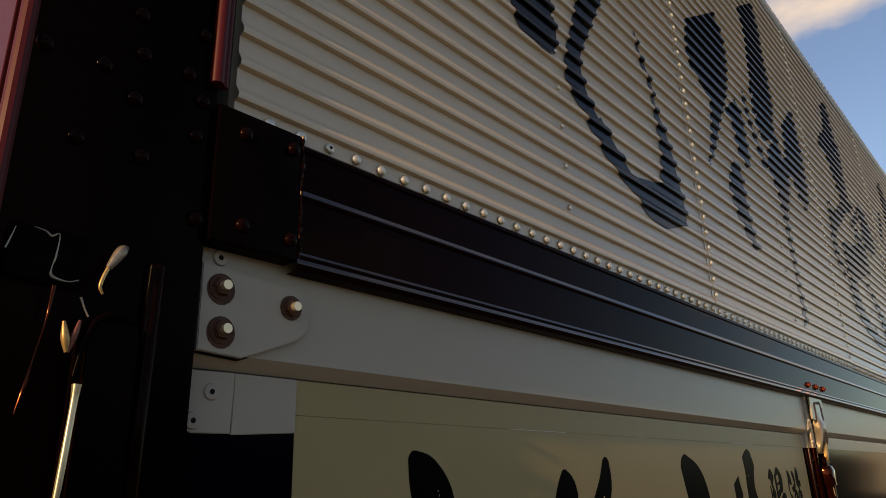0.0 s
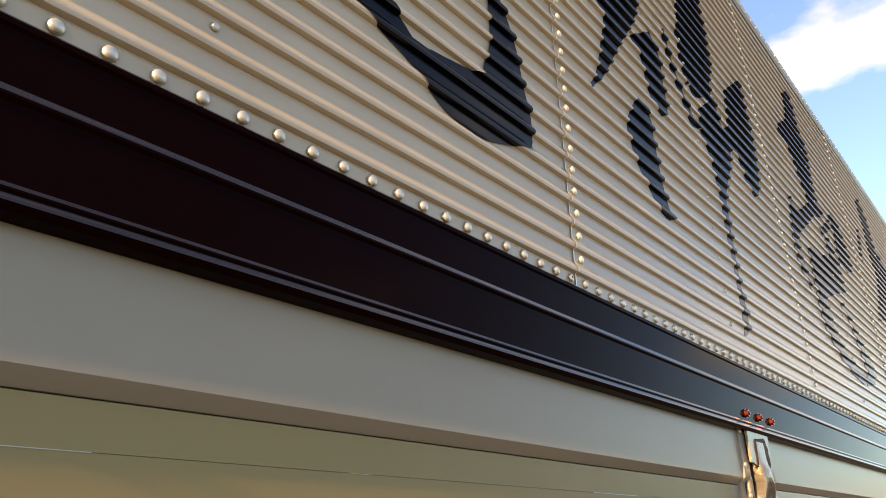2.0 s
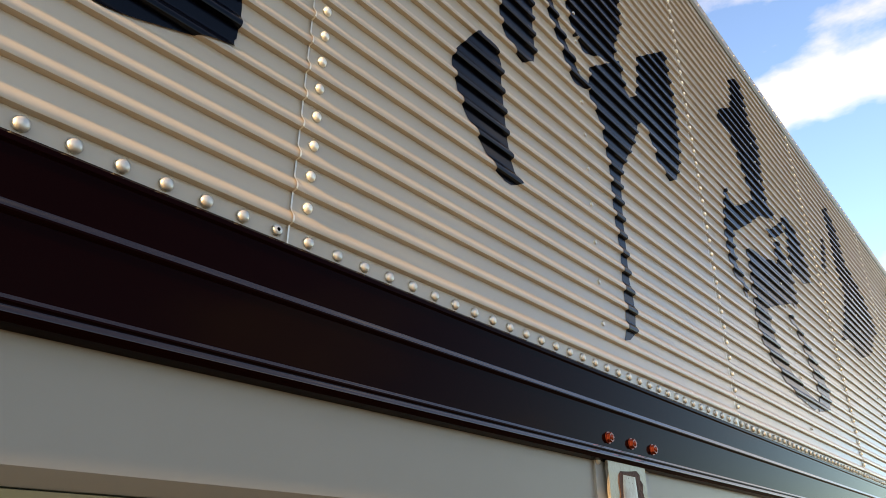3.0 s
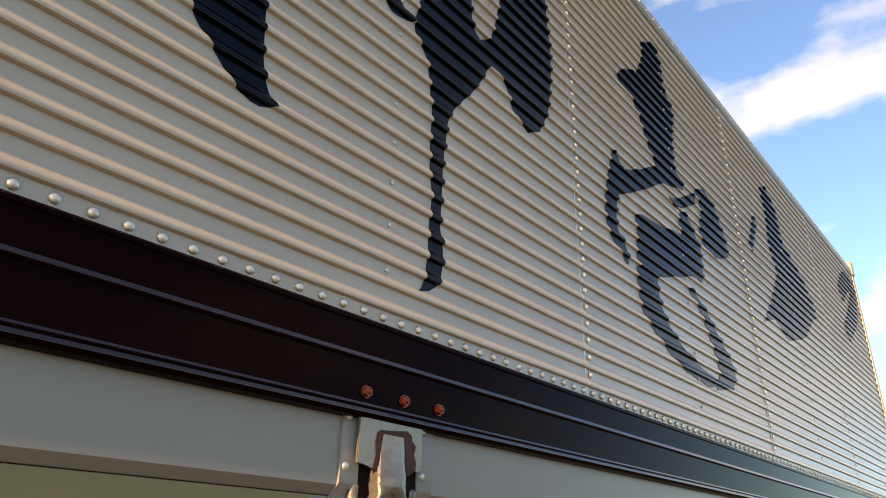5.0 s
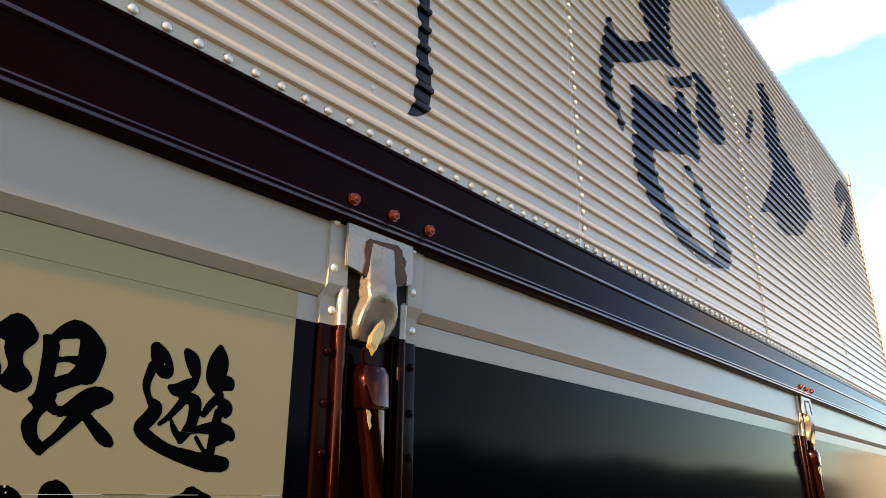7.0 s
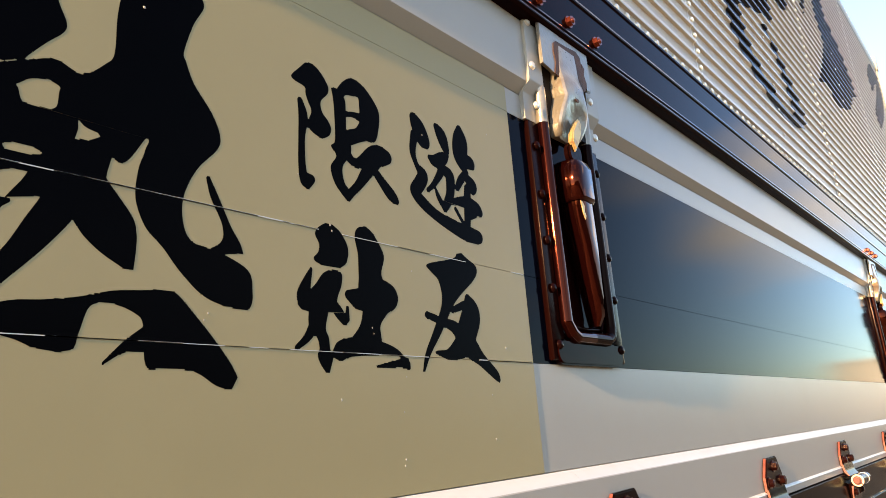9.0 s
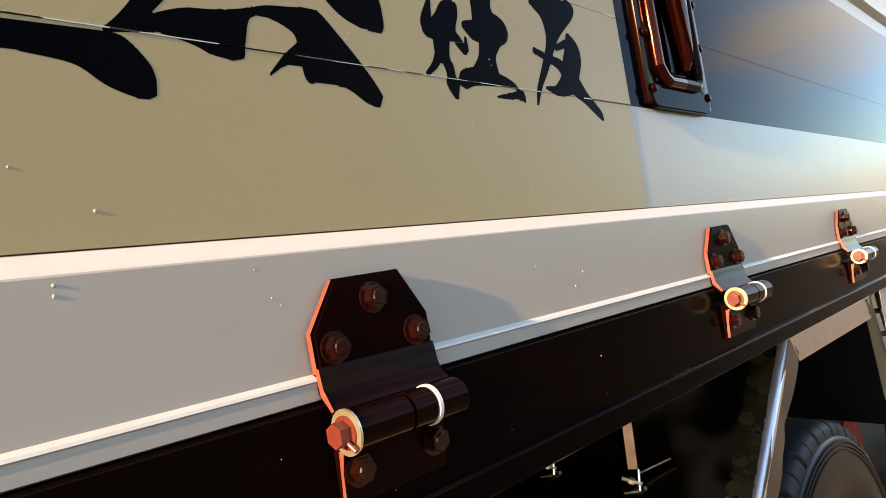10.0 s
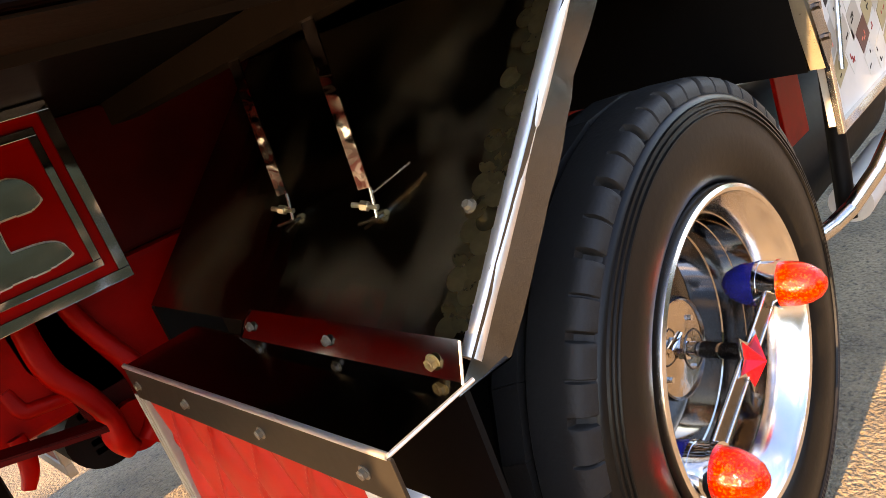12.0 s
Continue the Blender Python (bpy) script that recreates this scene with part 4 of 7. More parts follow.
def build_gate_plates():
    """Corner plates bolted to the first gate's end."""
    bm = bmesh.new()
    slab(bm, [(-1.883, 1.749), (-1.838, 1.746), (-1.776, 1.770), (-1.766, 1.780), (-1.763, 1.795), (-1.768, 1.812), (-1.778, 1.822), (-1.884, 1.8295)], 0.0060, (0, 0.0098, 0), (1, 0, 0), (0, 0, 1), 0.0008)
    plate = part("corner_plate", bm, GREY, gate_first, "grey corner plate with three bolts")
    # slightly larger black slab that draws the plate's edge as a dark line
    bm = bmesh.new()
    slab(bm, [(-1.8845, 1.7472), (-1.838, 1.7442), (-1.775, 1.7684), (-1.7645, 1.779), (-1.7615, 1.795), (-1.7665, 1.813), (-1.7772, 1.8234), (-1.8845, 1.8308)], 0.0016, (0, 0.0118, 0), (1, 0, 0), (0, 0, 1))
    part("seal", bm, GAP, plate, "thin dark outline round the plate")
    for x, z in ((-1.864, 1.809), (-1.861, 1.769), (-1.786, 1.802)):
        shared("bolt", GBOLT, plate, Matrix.Translation((x, 0.0037, z)) @ Matrix.Rotation(x * 7, 4, "Y"))
    bm = bmesh.new()
    for x, z in ((-1.864, 1.809), (-1.861, 1.769)):
        slab(bm, [(math.cos(a) * 0.0145, math.sin(a) * 0.0150 - 0.002) for a in [i * 0.42 for i in range(15)]], 0.0004, (x, 0.0037, z), (1, 0, 0), (0, 0, 1))
    part("rust_stain", bm, RUST, plate, "rust round the bolts")
    bm = bmesh.new()
    slab(bm, [(-1.885, 1.682), (-1.876, 1.682), (-1.873, 1.6795), (-1.834, 1.680), (-1.833, 1.735), (-1.885, 1.734)], 0.0035, (0, 0.0238, 0), (1, 0, 0), (0, 0, 1), 0.0006)
    low = part("cover_plate", bm, GREY, gate_first, "small grey plate with blind rivets")
    bm = bmesh.new()
    slab(bm, [(-1.8325, 1.6790), (-1.7612, 1.6830), (-1.7612, 1.7350), (-1.8325, 1.7350)], 0.0022, (0, 0.0238, 0), (1, 0, 0), (0, 0, 1), 0.0006)
    part("cover_plate", bm, GREY, gate_first, "grey plate beside the lettering panel")
    for x, z in ((-1.856, 1.716), (-1.872, 1.690)):
        shared("rivet", BLIND, low, Matrix.Translation((x, 0.0203, z)))
    shared("rivet", BLIND, plate, Matrix.Translation((-1.864, 0.0098, 1.8385)))


def zinc_bolt():
    bm = bmesh.new()
    rod(bm, (0, 0, 0), (0, -0.0015, 0), 0.0125, 20, mat=1)
    rod(bm, (0, -0.0015, 0), (0, -0.0065, 0), 0.0092, 6, 0.0086, mat=1)
    rod(bm, (0, -0.0065, 0), (0, -0.0120, 0), 0.0052, 14, 0.0046)
    return mesh_from("zinc_bolt", bm, [ZINC, RUST])


def blind_rivet():
    bm = bmesh.new()
    rod(bm, (0, 0, 0), (0, -0.0018, 0), 0.0080, 18, 0.0070)
    rod(bm, (0, -0.0017, 0), (0, -0.0021, 0), 0.0025, 10, mat=1)
    return mesh_from("blind_rivet", bm, [GREY, GAP])


GBOLT, BLIND = zinc_bolt(), blind_rivet()
build_gate_plates()

# ---- wheel ----
WX, WY, WZ = 0.605, 0.095, 0.445


def lathe(bm, prof, n=72, mat=0):
    rings = []
    for r, d in prof:
        r = max(r, 0.0008)
        rings.append([bm.verts.new((r * math.cos(2 * math.pi * i / n), d, r * math.sin(2 * math.pi * i / n))) for i in range(n)])
    for a, b in zip(rings, rings[1:]):
        for i in range(n):
            bm.faces.new((a[i], a[(i + 1) % n], b[(i + 1) % n], b[i])).material_index = mat


def build_wheel():
    wheel = new("wheel")
    wheel.parent = truck
    wheel.location = (WX, WY, WZ)
    bm = bmesh.new()
    wall = [(0.246, 0.030), (0.250, 0.010), (0.258, 0.001), (0.272, -0.006), (0.290, -0.0105), (0.306, -0.012), (0.316, -0.0115)]
    for r in (0.3430, 0.3515, 0.3600):
        g = (r - 0.343) * 0.16
        wall += [(r, -0.0100 + g), (r + 0.0012, -0.0130 + g), (r + 0.0036, -0.0126 + g), (r + 0.0048, -0.0094 + g)]
    wall += [(0.369, -0.0055), (0.374, -0.001), (0.376, 0.012), (0.377, 0.030), (0.378, 0.060), (0.380, 0.078), (0.380, 0.086), (0.386, 0.089), (0.388, 0.128), (0.380, 0.131), (0.378, 0.139), (0.393, 0.142), (0.391, 0.180), (0.384, 0.215), (0.36, 0.235), (0.246, 0.24)]
    lathe(bm, wall, 96)
    tyre = part("tyre", bm, RUBBER, wheel, "worn black truck tyre", smooth=40)
    # square shoulder lugs between scalloped notches, a fine cut in the middle of each
    bm = bmesh.new()
    n = 27
    span = 2 * math.pi / n
    rows_ = []
    for u, e in ((0.0, 1.0), (0.042, 1.0), (0.056, 0.55), (0.066, 0.10), (0.08, 0.0), (0.15, 0.0), (0.485, 0.0), (0.495, 0.15), (0.505, 0.4), (0.522, 0.4), (0.535, 0.15), (0.545, 0.0), (0.86, 0.0), (0.925, 0.0), (0.935, 0.10), (0.945, 0.55), (0.96, 1.0), (1.0, 1.0)):
        rows_.append([bm.verts.new((r * math.cos(u * span), dd, r * math.sin(u * span))) for r, dd in
                      ((0.3725, -0.0015 + 0.002 * e), (0.382 - 0.003 * e, -0.0005 + 0.007 * e), (0.391 - 0.011 * e, 0.0025 + 0.009 * e), (0.3975 - 0.014 * e, 0.0080 + 0.008 * e), (0.4005 - 0.013 * e, 0.0170 + 0.003 * e), (0.4012, 0.0215), (0.4014, 0.026), (0.4020, 0.060), (0.4020, 0.074), (0.399, 0.0775), (0.381, 0.079))])
    for p, q in zip(rows_, rows_[1:]):
        for k in range(10):
            bm.faces.new((p[k], p[k + 1], q[k + 1], q[k]))
    lug = mesh_from("tread_lug", bm, TREAD, 38)
    bm = bmesh.new()
    a1 = 2 * math.pi * 0.99 / n
    rows_ = []
    for a in (0.0, a1):
        rows_.append([bm.verts.new((r * math.cos(a + sk), d, r * math.sin(a + sk))) for r, d, sk in ((0.376, 0.088, 0), (0.4015, 0.089, 0), (0.4025, 0.128, 0.03), (0.376, 0.129, 0.03))])
    for k in range(3):
        bm.faces.new((rows_[0][k], rows_[0][k + 1], rows_[1][k + 1], rows_[1][k]))
    bm.faces.new(rows_[0][::-1]), bm.faces.new(rows_[1])
    block = mesh_from("tread_block", bm, TREAD, 25)
    for i in range(n):
        shared("tread_lug", lug, tyre, Matrix.Rotation(2 * math.pi * i / n, 4, "Y"))
        shared("tread_block", block, tyre, Matrix.Rotation(2 * math.pi * (i + 0.4) / n, 4, "Y"))
    # raised marks on the sidewall, too small to read
    for base, count in ((1.75, 3), (-0.25, 3), (3.55, 3)):
        for i in range(count):
            bm = bmesh.new()
            a = base - i * 0.11
            vs = [bm.verts.new((r * math.cos(b), -0.0115, r * math.sin(b))) for r, b in ((0.3065, a), (0.3085, a), (0.3085, a - 0.075 + 0.012 * (i % 2)), (0.3065, a - 0.075 + 0.012 * (i % 2)))]
            bm.faces.new(vs)
            part("sidewall_mark", bm, RUBBER, tyre)
    bm = bmesh.new()
    lathe(bm, [(0.246, 0.030), (0.2475, 0.004), (0.2445, -0.004), (0.239, -0.0065), (0.234, -0.004), (0.2315, 0.003), (0.2290, 0.006), (0.2230, 0.017), (0.2150, 0.031), (0.2110, 0.040), (0.2085, 0.052)], 96)
    rim = part("rim", bm, RIMM, wheel, "polished deep-dish rim", smooth=30)
    bm = bmesh.new()
    lathe(bm, [(0.2085, 0.052), (0.2065, 0.053), (0.2030, 0.086), (0.2010, 0.087), (0.1960, 0.124), (0.1935, 0.126), (0.189, 0.152), (0.182, 0.170)], 96)
    part("barrel", bm, BARREL, rim, "stepped inner barrel of the rim", smooth=30)
    bm = bmesh.new()
    lathe(bm, [(0.1845, 0.170), (0.176, 0.176), (0.150, 0.184), (0.130, 0.185), (0.105, 0.180), (0.100, 0.150), (0.0, 0.150)], 96)
    part("wheel_disc", bm, EDGE, wheel, "dark wheel disc deep inside the rim", smooth=40)
    bm = bmesh.new()
    lathe(bm, [(0.080, 0.151), (0.082, 0.106), (0.080, 0.100), (0.077, 0.099), (0.075, 0.103)], 56)
    hub = part("hub", bm, EDGE, wheel, "dark chromed hub cup", smooth=35)
    bm = bmesh.new()
    lathe(bm, [(0.0755, 0.103), (0.060, 0.1035), (0.040, 0.103), (0.0, 0.102)], 40)
    part("hub_plate", bm, HUBM, hub, "mirror plate in the hub", smooth=50)
    for i in range(4):
        a = 2 * math.pi * i / 4 + 0.5
        bm = bmesh.new()
        rod(bm, (0.056 * math.cos(a), 0.103, 0.056 * math.sin(a)), (0.056 * math.cos(a), 0.098, 0.056 * math.sin(a)), 0.005, 6)
        part("nut", bm, CHROME, hub)
    bm = bmesh.new()
    for k in range(40):
        a, b = 2 * math.pi * k / 40, 2 * math.pi * (k + 1) / 40
        rod(bm, (0.030 * math.cos(a), 0.080, 0.030 * math.sin(a)), (0.030 * math.cos(b), 0.080, 0.030 * math.sin(b)), 0.0018, 6)
    part("ring", bm, EDGE, hub, "thin dark ring round the spindle", smooth=60)
    bm = bmesh.new()
    rod(bm, (0, 0.102, 0), (0, 0.002, 0), 0.0125, 20)
    rod(bm, (0, 0.099, 0), (0, 0.088, 0), 0.019, 6)
    rod(bm, (-0.03, 0.102, 0.012), (0.01, 0.102, 0.02), 0.005, 10)
    part("spindle", bm, CHROME, wheel, "chrome spindle of the lamp bar", smooth=35)


build_wheel()


def build_lamp_bar():
    """The bar across the wheel with two red lamps outside, two blue inside and a star."""
    bar = new("lamp_bar")
    bar.parent = truck
    ang = math.atan2(0.120, 0.345)
    bar.matrix_local = Matrix.Translation((0.592, 0.092, 0.440)) @ Matrix.Rotation(-ang, 4, "Y")
    bm = bmesh.new()
    box(bm, -0.190, 0.165, -0.003, 0.003, -0.016, 0.016, 0.001)
    part("bar", bm, EDGE, bar, "dark polished flat bar")
    for z in (-0.0165, 0.0165):
        bm = bmesh.new()
        rod(bm, (-0.150, -0.003, z), (0.118, -0.003, z), 0.0026, 10)
        part("bar_trim", bm, CHROME, bar, "chrome edge wire of the bar", smooth=40)
    for x in (-0.182, 0.150):
        bm = bmesh.new()
        rod(bm, (x, -0.012, 0), (x, 0.012, 0), 0.036, 28)
        rod(bm, (x, -0.018, 0), (x, -0.012, 0), 0.039, 28)
        rod(bm, (x, 0.012, 0), (x, 0.018, 0), 0.037, 28)
        part("lamp_ring", bm, CHROME, bar, "chrome lamp ring", smooth=40)
        for sgn, mat, lab in ((-1, REDL, "faceted red marker lamp lens"), (1, BLUEL, "blue marker lamp lens")):
            bm = bmesh.new()
            prof = [(0.034, 0.016), (0.0348, 0.026), (0.0335, 0.040), (0.0290, 0.055), (0.0210, 0.068), (0.0100, 0.076), (0.0, 0.078)]
            lathe(bm, [(r, d * sgn) for r, d in prof], 26)
            bmesh.ops.translate(bm, verts=bm.verts, vec=(x, 0, 0))
            part("lens", bm, mat, bar, lab, smooth=20 if sgn < 0 else 50)
            if sgn < 0:
                bm = bmesh.new()
                rod(bm, (x, -0.018, 0), (x, -0.046, 0), 0.014, 12, 0.008)
                part("bulb", bm, BULB, bar, "amber bulb inside the lens", smooth=40)
    bm = bmesh.new()
    n = 5
    apex = bm.verts.new((0, -0.029, 0))
    rim_ = []
    for i in range(2 * n):
        r = 0.040 if i % 2 == 0 else 0.017
        a = math.pi / 2 + math.pi * i / n
        rim_.append(bm.verts.new((r * math.cos(a), -0.008, r * math.sin(a))))
    for i in range(2 * n):
        bm.faces.new((apex, rim_[i], rim_[(i + 1) % (2 * n)]))
    bm.faces.new(rim_[::-1])
    part("star", bm, STARP, bar, "red faceted star")
    bm = bmesh.new()
    outer = [((0.047 if i % 2 == 0 else 0.023) * math.cos(math.pi / 2 + math.pi * i / n), (0.047 if i % 2 == 0 else 0.023) * math.sin(math.pi / 2 + math.pi * i / n)) for i in range(2 * n)]
    slab(bm, outer, 0.006, (0, -0.002, 0), (1, 0, 0), (0, 0, 1), 0.0015)
    part("star_backing", bm, CHROME, bar, "chrome star backing")


build_lamp_bar()

# ---- mudguard, flap and what hangs beside them ----
TILT_Y = 0.064
SHEAR = Matrix(((1, 0, 0, 0), (0, 1, 0, 0), (0, TILT_Y, 1, -0.06 * TILT_Y), (0, 0, 0, 1)))


def gpart(name, bm, mat, parent, label="", smooth=None):
    bmesh.ops.transform(bm, matrix=SHEAR, verts=bm.verts)
    return part(name, bm, mat, parent, label, smooth)


def build_guard():
    ax, az, bx, bz = 0.092, 0.752, 0.420, 1.046
    cx, cz, dx, dz = 0.972, 1.040, 1.022, 0.745
    bm = bmesh.new()
    pts = [(ax, az), (bx, bz), (cx, cz), (dx, dz)]
    out = [[bm.verts.new((px, y, pz)) for px, pz in pts] for y in (0.068, 0.30, 0.72)]
    for r0, r1 in zip(out, out[1:]):
        for i in range(3):
            bm.faces.new((r0[i], r0[i + 1], r1[i + 1], r1[i]))
    guard = gpart("mudguard", bm, TURNED, truck, "dark reflecting stainless mudguard over the wheel")
    solid = guard.modifiers.new("thickness", "SOLIDIFY")
    solid.thickness = 0.003
    solid.offset = -1
    bm = bmesh.new()
    lined = [[bm.verts.new((px, y, pz)) for px, pz in ((ax + 0.010, az - 0.004), (bx + 0.003, bz - 0.009), (cx - 0.005, cz - 0.009), (dx - 0.008, dz - 0.002))] for y in (0.072, 0.735)]
    for i in range(3):
        bm.faces.new((lined[0][i], lined[0][i + 1], lined[1][i + 1], lined[1][i]))
    gpart("liner", bm, BLACK, guard, "dark underside of the guard")
    # folded flange facing outwards, with its rolled edge
    n = Vector((az - bz, 0, bx - ax)).normalized()
    d = Vector((bx - ax, 0, bz - az)).normalized()
    bm = bmesh.new()
    k = 16
    rng = random.Random(8)
    top, bot = [], []
    for i in range(k + 1):
        p = Vector((ax, 0.064, az)).lerp(Vector((bx, 0.058, bz)), i / k)
        w = 0.046 if i < k else 0.040
        dent = 0.006 * math.exp(-((i - 11) / 1.6) ** 2)
        top.append(bm.verts.new(p + Vector((0, -0.002 + rng.uniform(-0.0006, 0.0006) + dent, 0))))
        bot.append(bm.verts.new(p - n * w + Vector((0, -0.004 + rng.uniform(-0.0015, 0.0015) + dent, 0)) + d * (0.012 if i == 0 else 0)))
    for i in range(k):
        bm.faces.new((top[i], top[i + 1], bot[i + 1], bot[i]))
    c0 = bm.verts.new((0.062, 0.058, 0.734))
    c1 = bm.verts.new((0.132, 0.056, 0.731))
    bm.faces.new((top[0], bot[0], c1, c0))
    gpart("flange", bm, EDGE, guard, "dented stainless edge flange", smooth=60)
    bm = bmesh.new()
    rod(bm, Vector((ax, 0.070, az)) - n * 0.008, Vector((bx, 0.066, bz)) - n * 0.006, 0.0098, 20)
    gpart("rolled_edge", bm, BRIGHT, guard, "bright rolled edge", smooth=40)
    bm = bmesh.new()
    a = [bm.verts.new(p) for p in ((bx - 0.004, 0.056, bz), (bx + 0.022, 0.054, bz - 0.044), (cx - 0.020, 0.058, cz - 0.044), (cx + 0.006, 0.062, cz))]
    bm.faces.new(a)
    b = [bm.verts.new(p) for p in ((bx - 0.004, 0.056, bz), (cx + 0.006, 0.062, cz), (cx + 0.006, 0.10, cz + 0.003), (bx - 0.004, 0.10, bz + 0.003))]
    bm.faces.new(b)
    gpart("top_flange", bm, TOPF, guard, "scratched stainless top edge")
    bm = bmesh.new()
    rod(bm, (bx - 0.004, 0.058, bz + 0.001), (cx + 0.006, 0.064, cz + 0.001), 0.0045, 12)
    gpart("rolled_edge", bm, BRIGHT, guard, smooth=40)
    # pale yellow strip painting the sunlit margin of the rear sheet
    bm = bmesh.new()
    a = [bm.verts.new(p) for p in ((cx - 0.004, 0.060, cz), (dx - 0.004, 0.046, dz), (dx - 0.004, 0.070, dz), (cx - 0.004, 0.082, cz))]
    bm.faces.new(a)
    gpart("inner_edge", bm, ZINC, guard, "inner edge strip coloured as the sunlit part of the sheet")
    bm = bmesh.new()
    a = [bm.verts.new(p) for p in ((cx, 0.056, cz), (dx, 0.042, dz), (dx + 0.055, 0.046, dz + 0.03), (cx + 0.050, 0.060, cz))]
    bm.faces.new(a)
    for i in range(5):
        t = 0.12 + 0.18 * i
        rod(bm, (cx + (dx - cx) * t + 0.030, 0.058 - 0.012 * t, cz + (dz - cz) * t), (cx + (dx - cx) * t + 0.030, 0.048 - 0.012 * t, cz + (dz - cz) * t), 0.006, 8)
    gpart("rear_flange", bm, EDGE, guard, "stainless flange with screws")
    # a row of overlapping turned spots beside the fold, gold for their glints
    bm = bmesh.new()
    hub_ = bm.verts.new((0, 0, 0.0004))
    ring = [bm.verts.new((0.0135 * math.cos(2 * math.pi * i / 16), 0.0135 * math.sin(2 * math.pi * i / 16), 0.0)) for i in range(16)]
    for i in range(16):
        bm.faces.new((hub_, ring[i], ring[(i + 1) % 16]))
    spot = mesh_from("turned_spot", bm, SPOT, 60)
    side = Vector((0, 1, TILT_Y)).normalized()
    up = n.cross(side).normalized()
    up = -up if up.z < 0 else up
    face = Matrix((side, up, n)).transposed().to_4x4()
    rng = random.Random(21)
    for i in range(34):
        y = (0.080 if i % 2 else 0.098) + rng.uniform(-0.002, 0.002)
        q = Vector((ax, y, az + TILT_Y * (y - 0.06))) + d * (0.020 + 0.0118 * i) + n * (0.0014 + 0.00012 * (i % 3))
        shared("turned_spot", spot, guard, Matrix.Translation(q) @ face @ Matrix.Rotation(-0.05, 4, "X") @ Matrix.Rotation(rng.uniform(-0.1, 0.0), 4, "Y"))
    bm = bmesh.new()
    rod(bm, (0, 0, 0), (-0.002, 0, 0.002), 0.0068, 16)
    rod(bm, (-0.002, 0, 0.002), (-0.006, 0, 0.006), 0.0046, 6)
    bolt = mesh_from("guard_bolt", bm, CAST)
    shared("bolt", bolt, guard, Matrix.Translation((0.188, 0.100, 0.850)))
    # dark inner wall of the wheel arch
    bm = bmesh.new()
    slab(bm, [(0.10, 0.35), (1.05, 0.35), (1.02, 0.74), (0.97, 1.03), (0.42, 1.035), (0.096, 0.745)], 0.012, (0, 0.735, 0), (1, 0, 0), (0, 0, 1))
    gpart("inner_wall", bm, BLACK, guard)
    # black sheet added to keep the space behind the flap black
    bm = bmesh.new()
    box(bm, 0.128, 0.136, 0.135, 0.585, 0.22, 0.760)
    gpart("apron", bm, GAP, guard, "black sheet added behind the flap")
    # lip and shelf below the slope
    bm = bmesh.new()
    lip = [(0.086, 0.060, 0.772), (0.088, 0.40, 0.772), (0.082, 0.415, 0.760), (0.074, 0.43, 0.737), (0.072, 0.060, 0.737)]
    bm.faces.new([bm.verts.new(p) for p in lip])
    gpart("lip", bm, MIRROR, guard, "bent stainless lip")
    for p, q, r, m in ((lip[0], lip[4], 0.0013, BRIGHT), (lip[1], lip[2], 0.0007, EDGE), (lip[2], lip[3], 0.0007, EDGE)):
        bm = bmesh.new()
        rod(bm, Vector(p) - Vector((0.001, 0, 0)), Vector(q) - Vector((0.001, 0, 0)), r, 8)
        gpart("lip_edge", bm, m, guard, "worn lip edge", smooth=40)
    bm = bmesh.new()
    box(bm, -0.019, 0.080, 0.056, 0.560, 0.7365, 0.7395)
    gpart("shelf", bm, MIRROR, guard, "stainless shelf over the flap", smooth=40)
    bm = bmesh.new()
    rod(bm, (-0.0205, 0.054, 0.7395), (-0.0205, 0.560, 0.7395), 0.0032, 10)
    rod(bm, (0.080, 0.0555, 0.7395), (-0.0205, 0.0545, 0.7395), 0.0020, 8)
    gpart("shelf_edge", bm, BRIGHT, guard, "bright folded shelf edge", smooth=40)
    for y, z, x in ((0.094, 0.7555, 0.078), (0.247, 0.758, 0.079), (0.40, 0.758, 0.080)):
        shared("bolt", SBOLT if y > 0.1 else CBOLT, guard, Matrix.Translation((x, y, z + TILT_Y * (y - 0.06) - 0.004)) @ Matrix.Rotation(-math.pi / 2, 4, "Z"))
    return guard


SBOLT = hexbolt("shelf_bolt", 0.0078, CAST)
CBOLT = hexbolt("copper_shelf_bolt", 0.010, TONGUE)
build_guard()


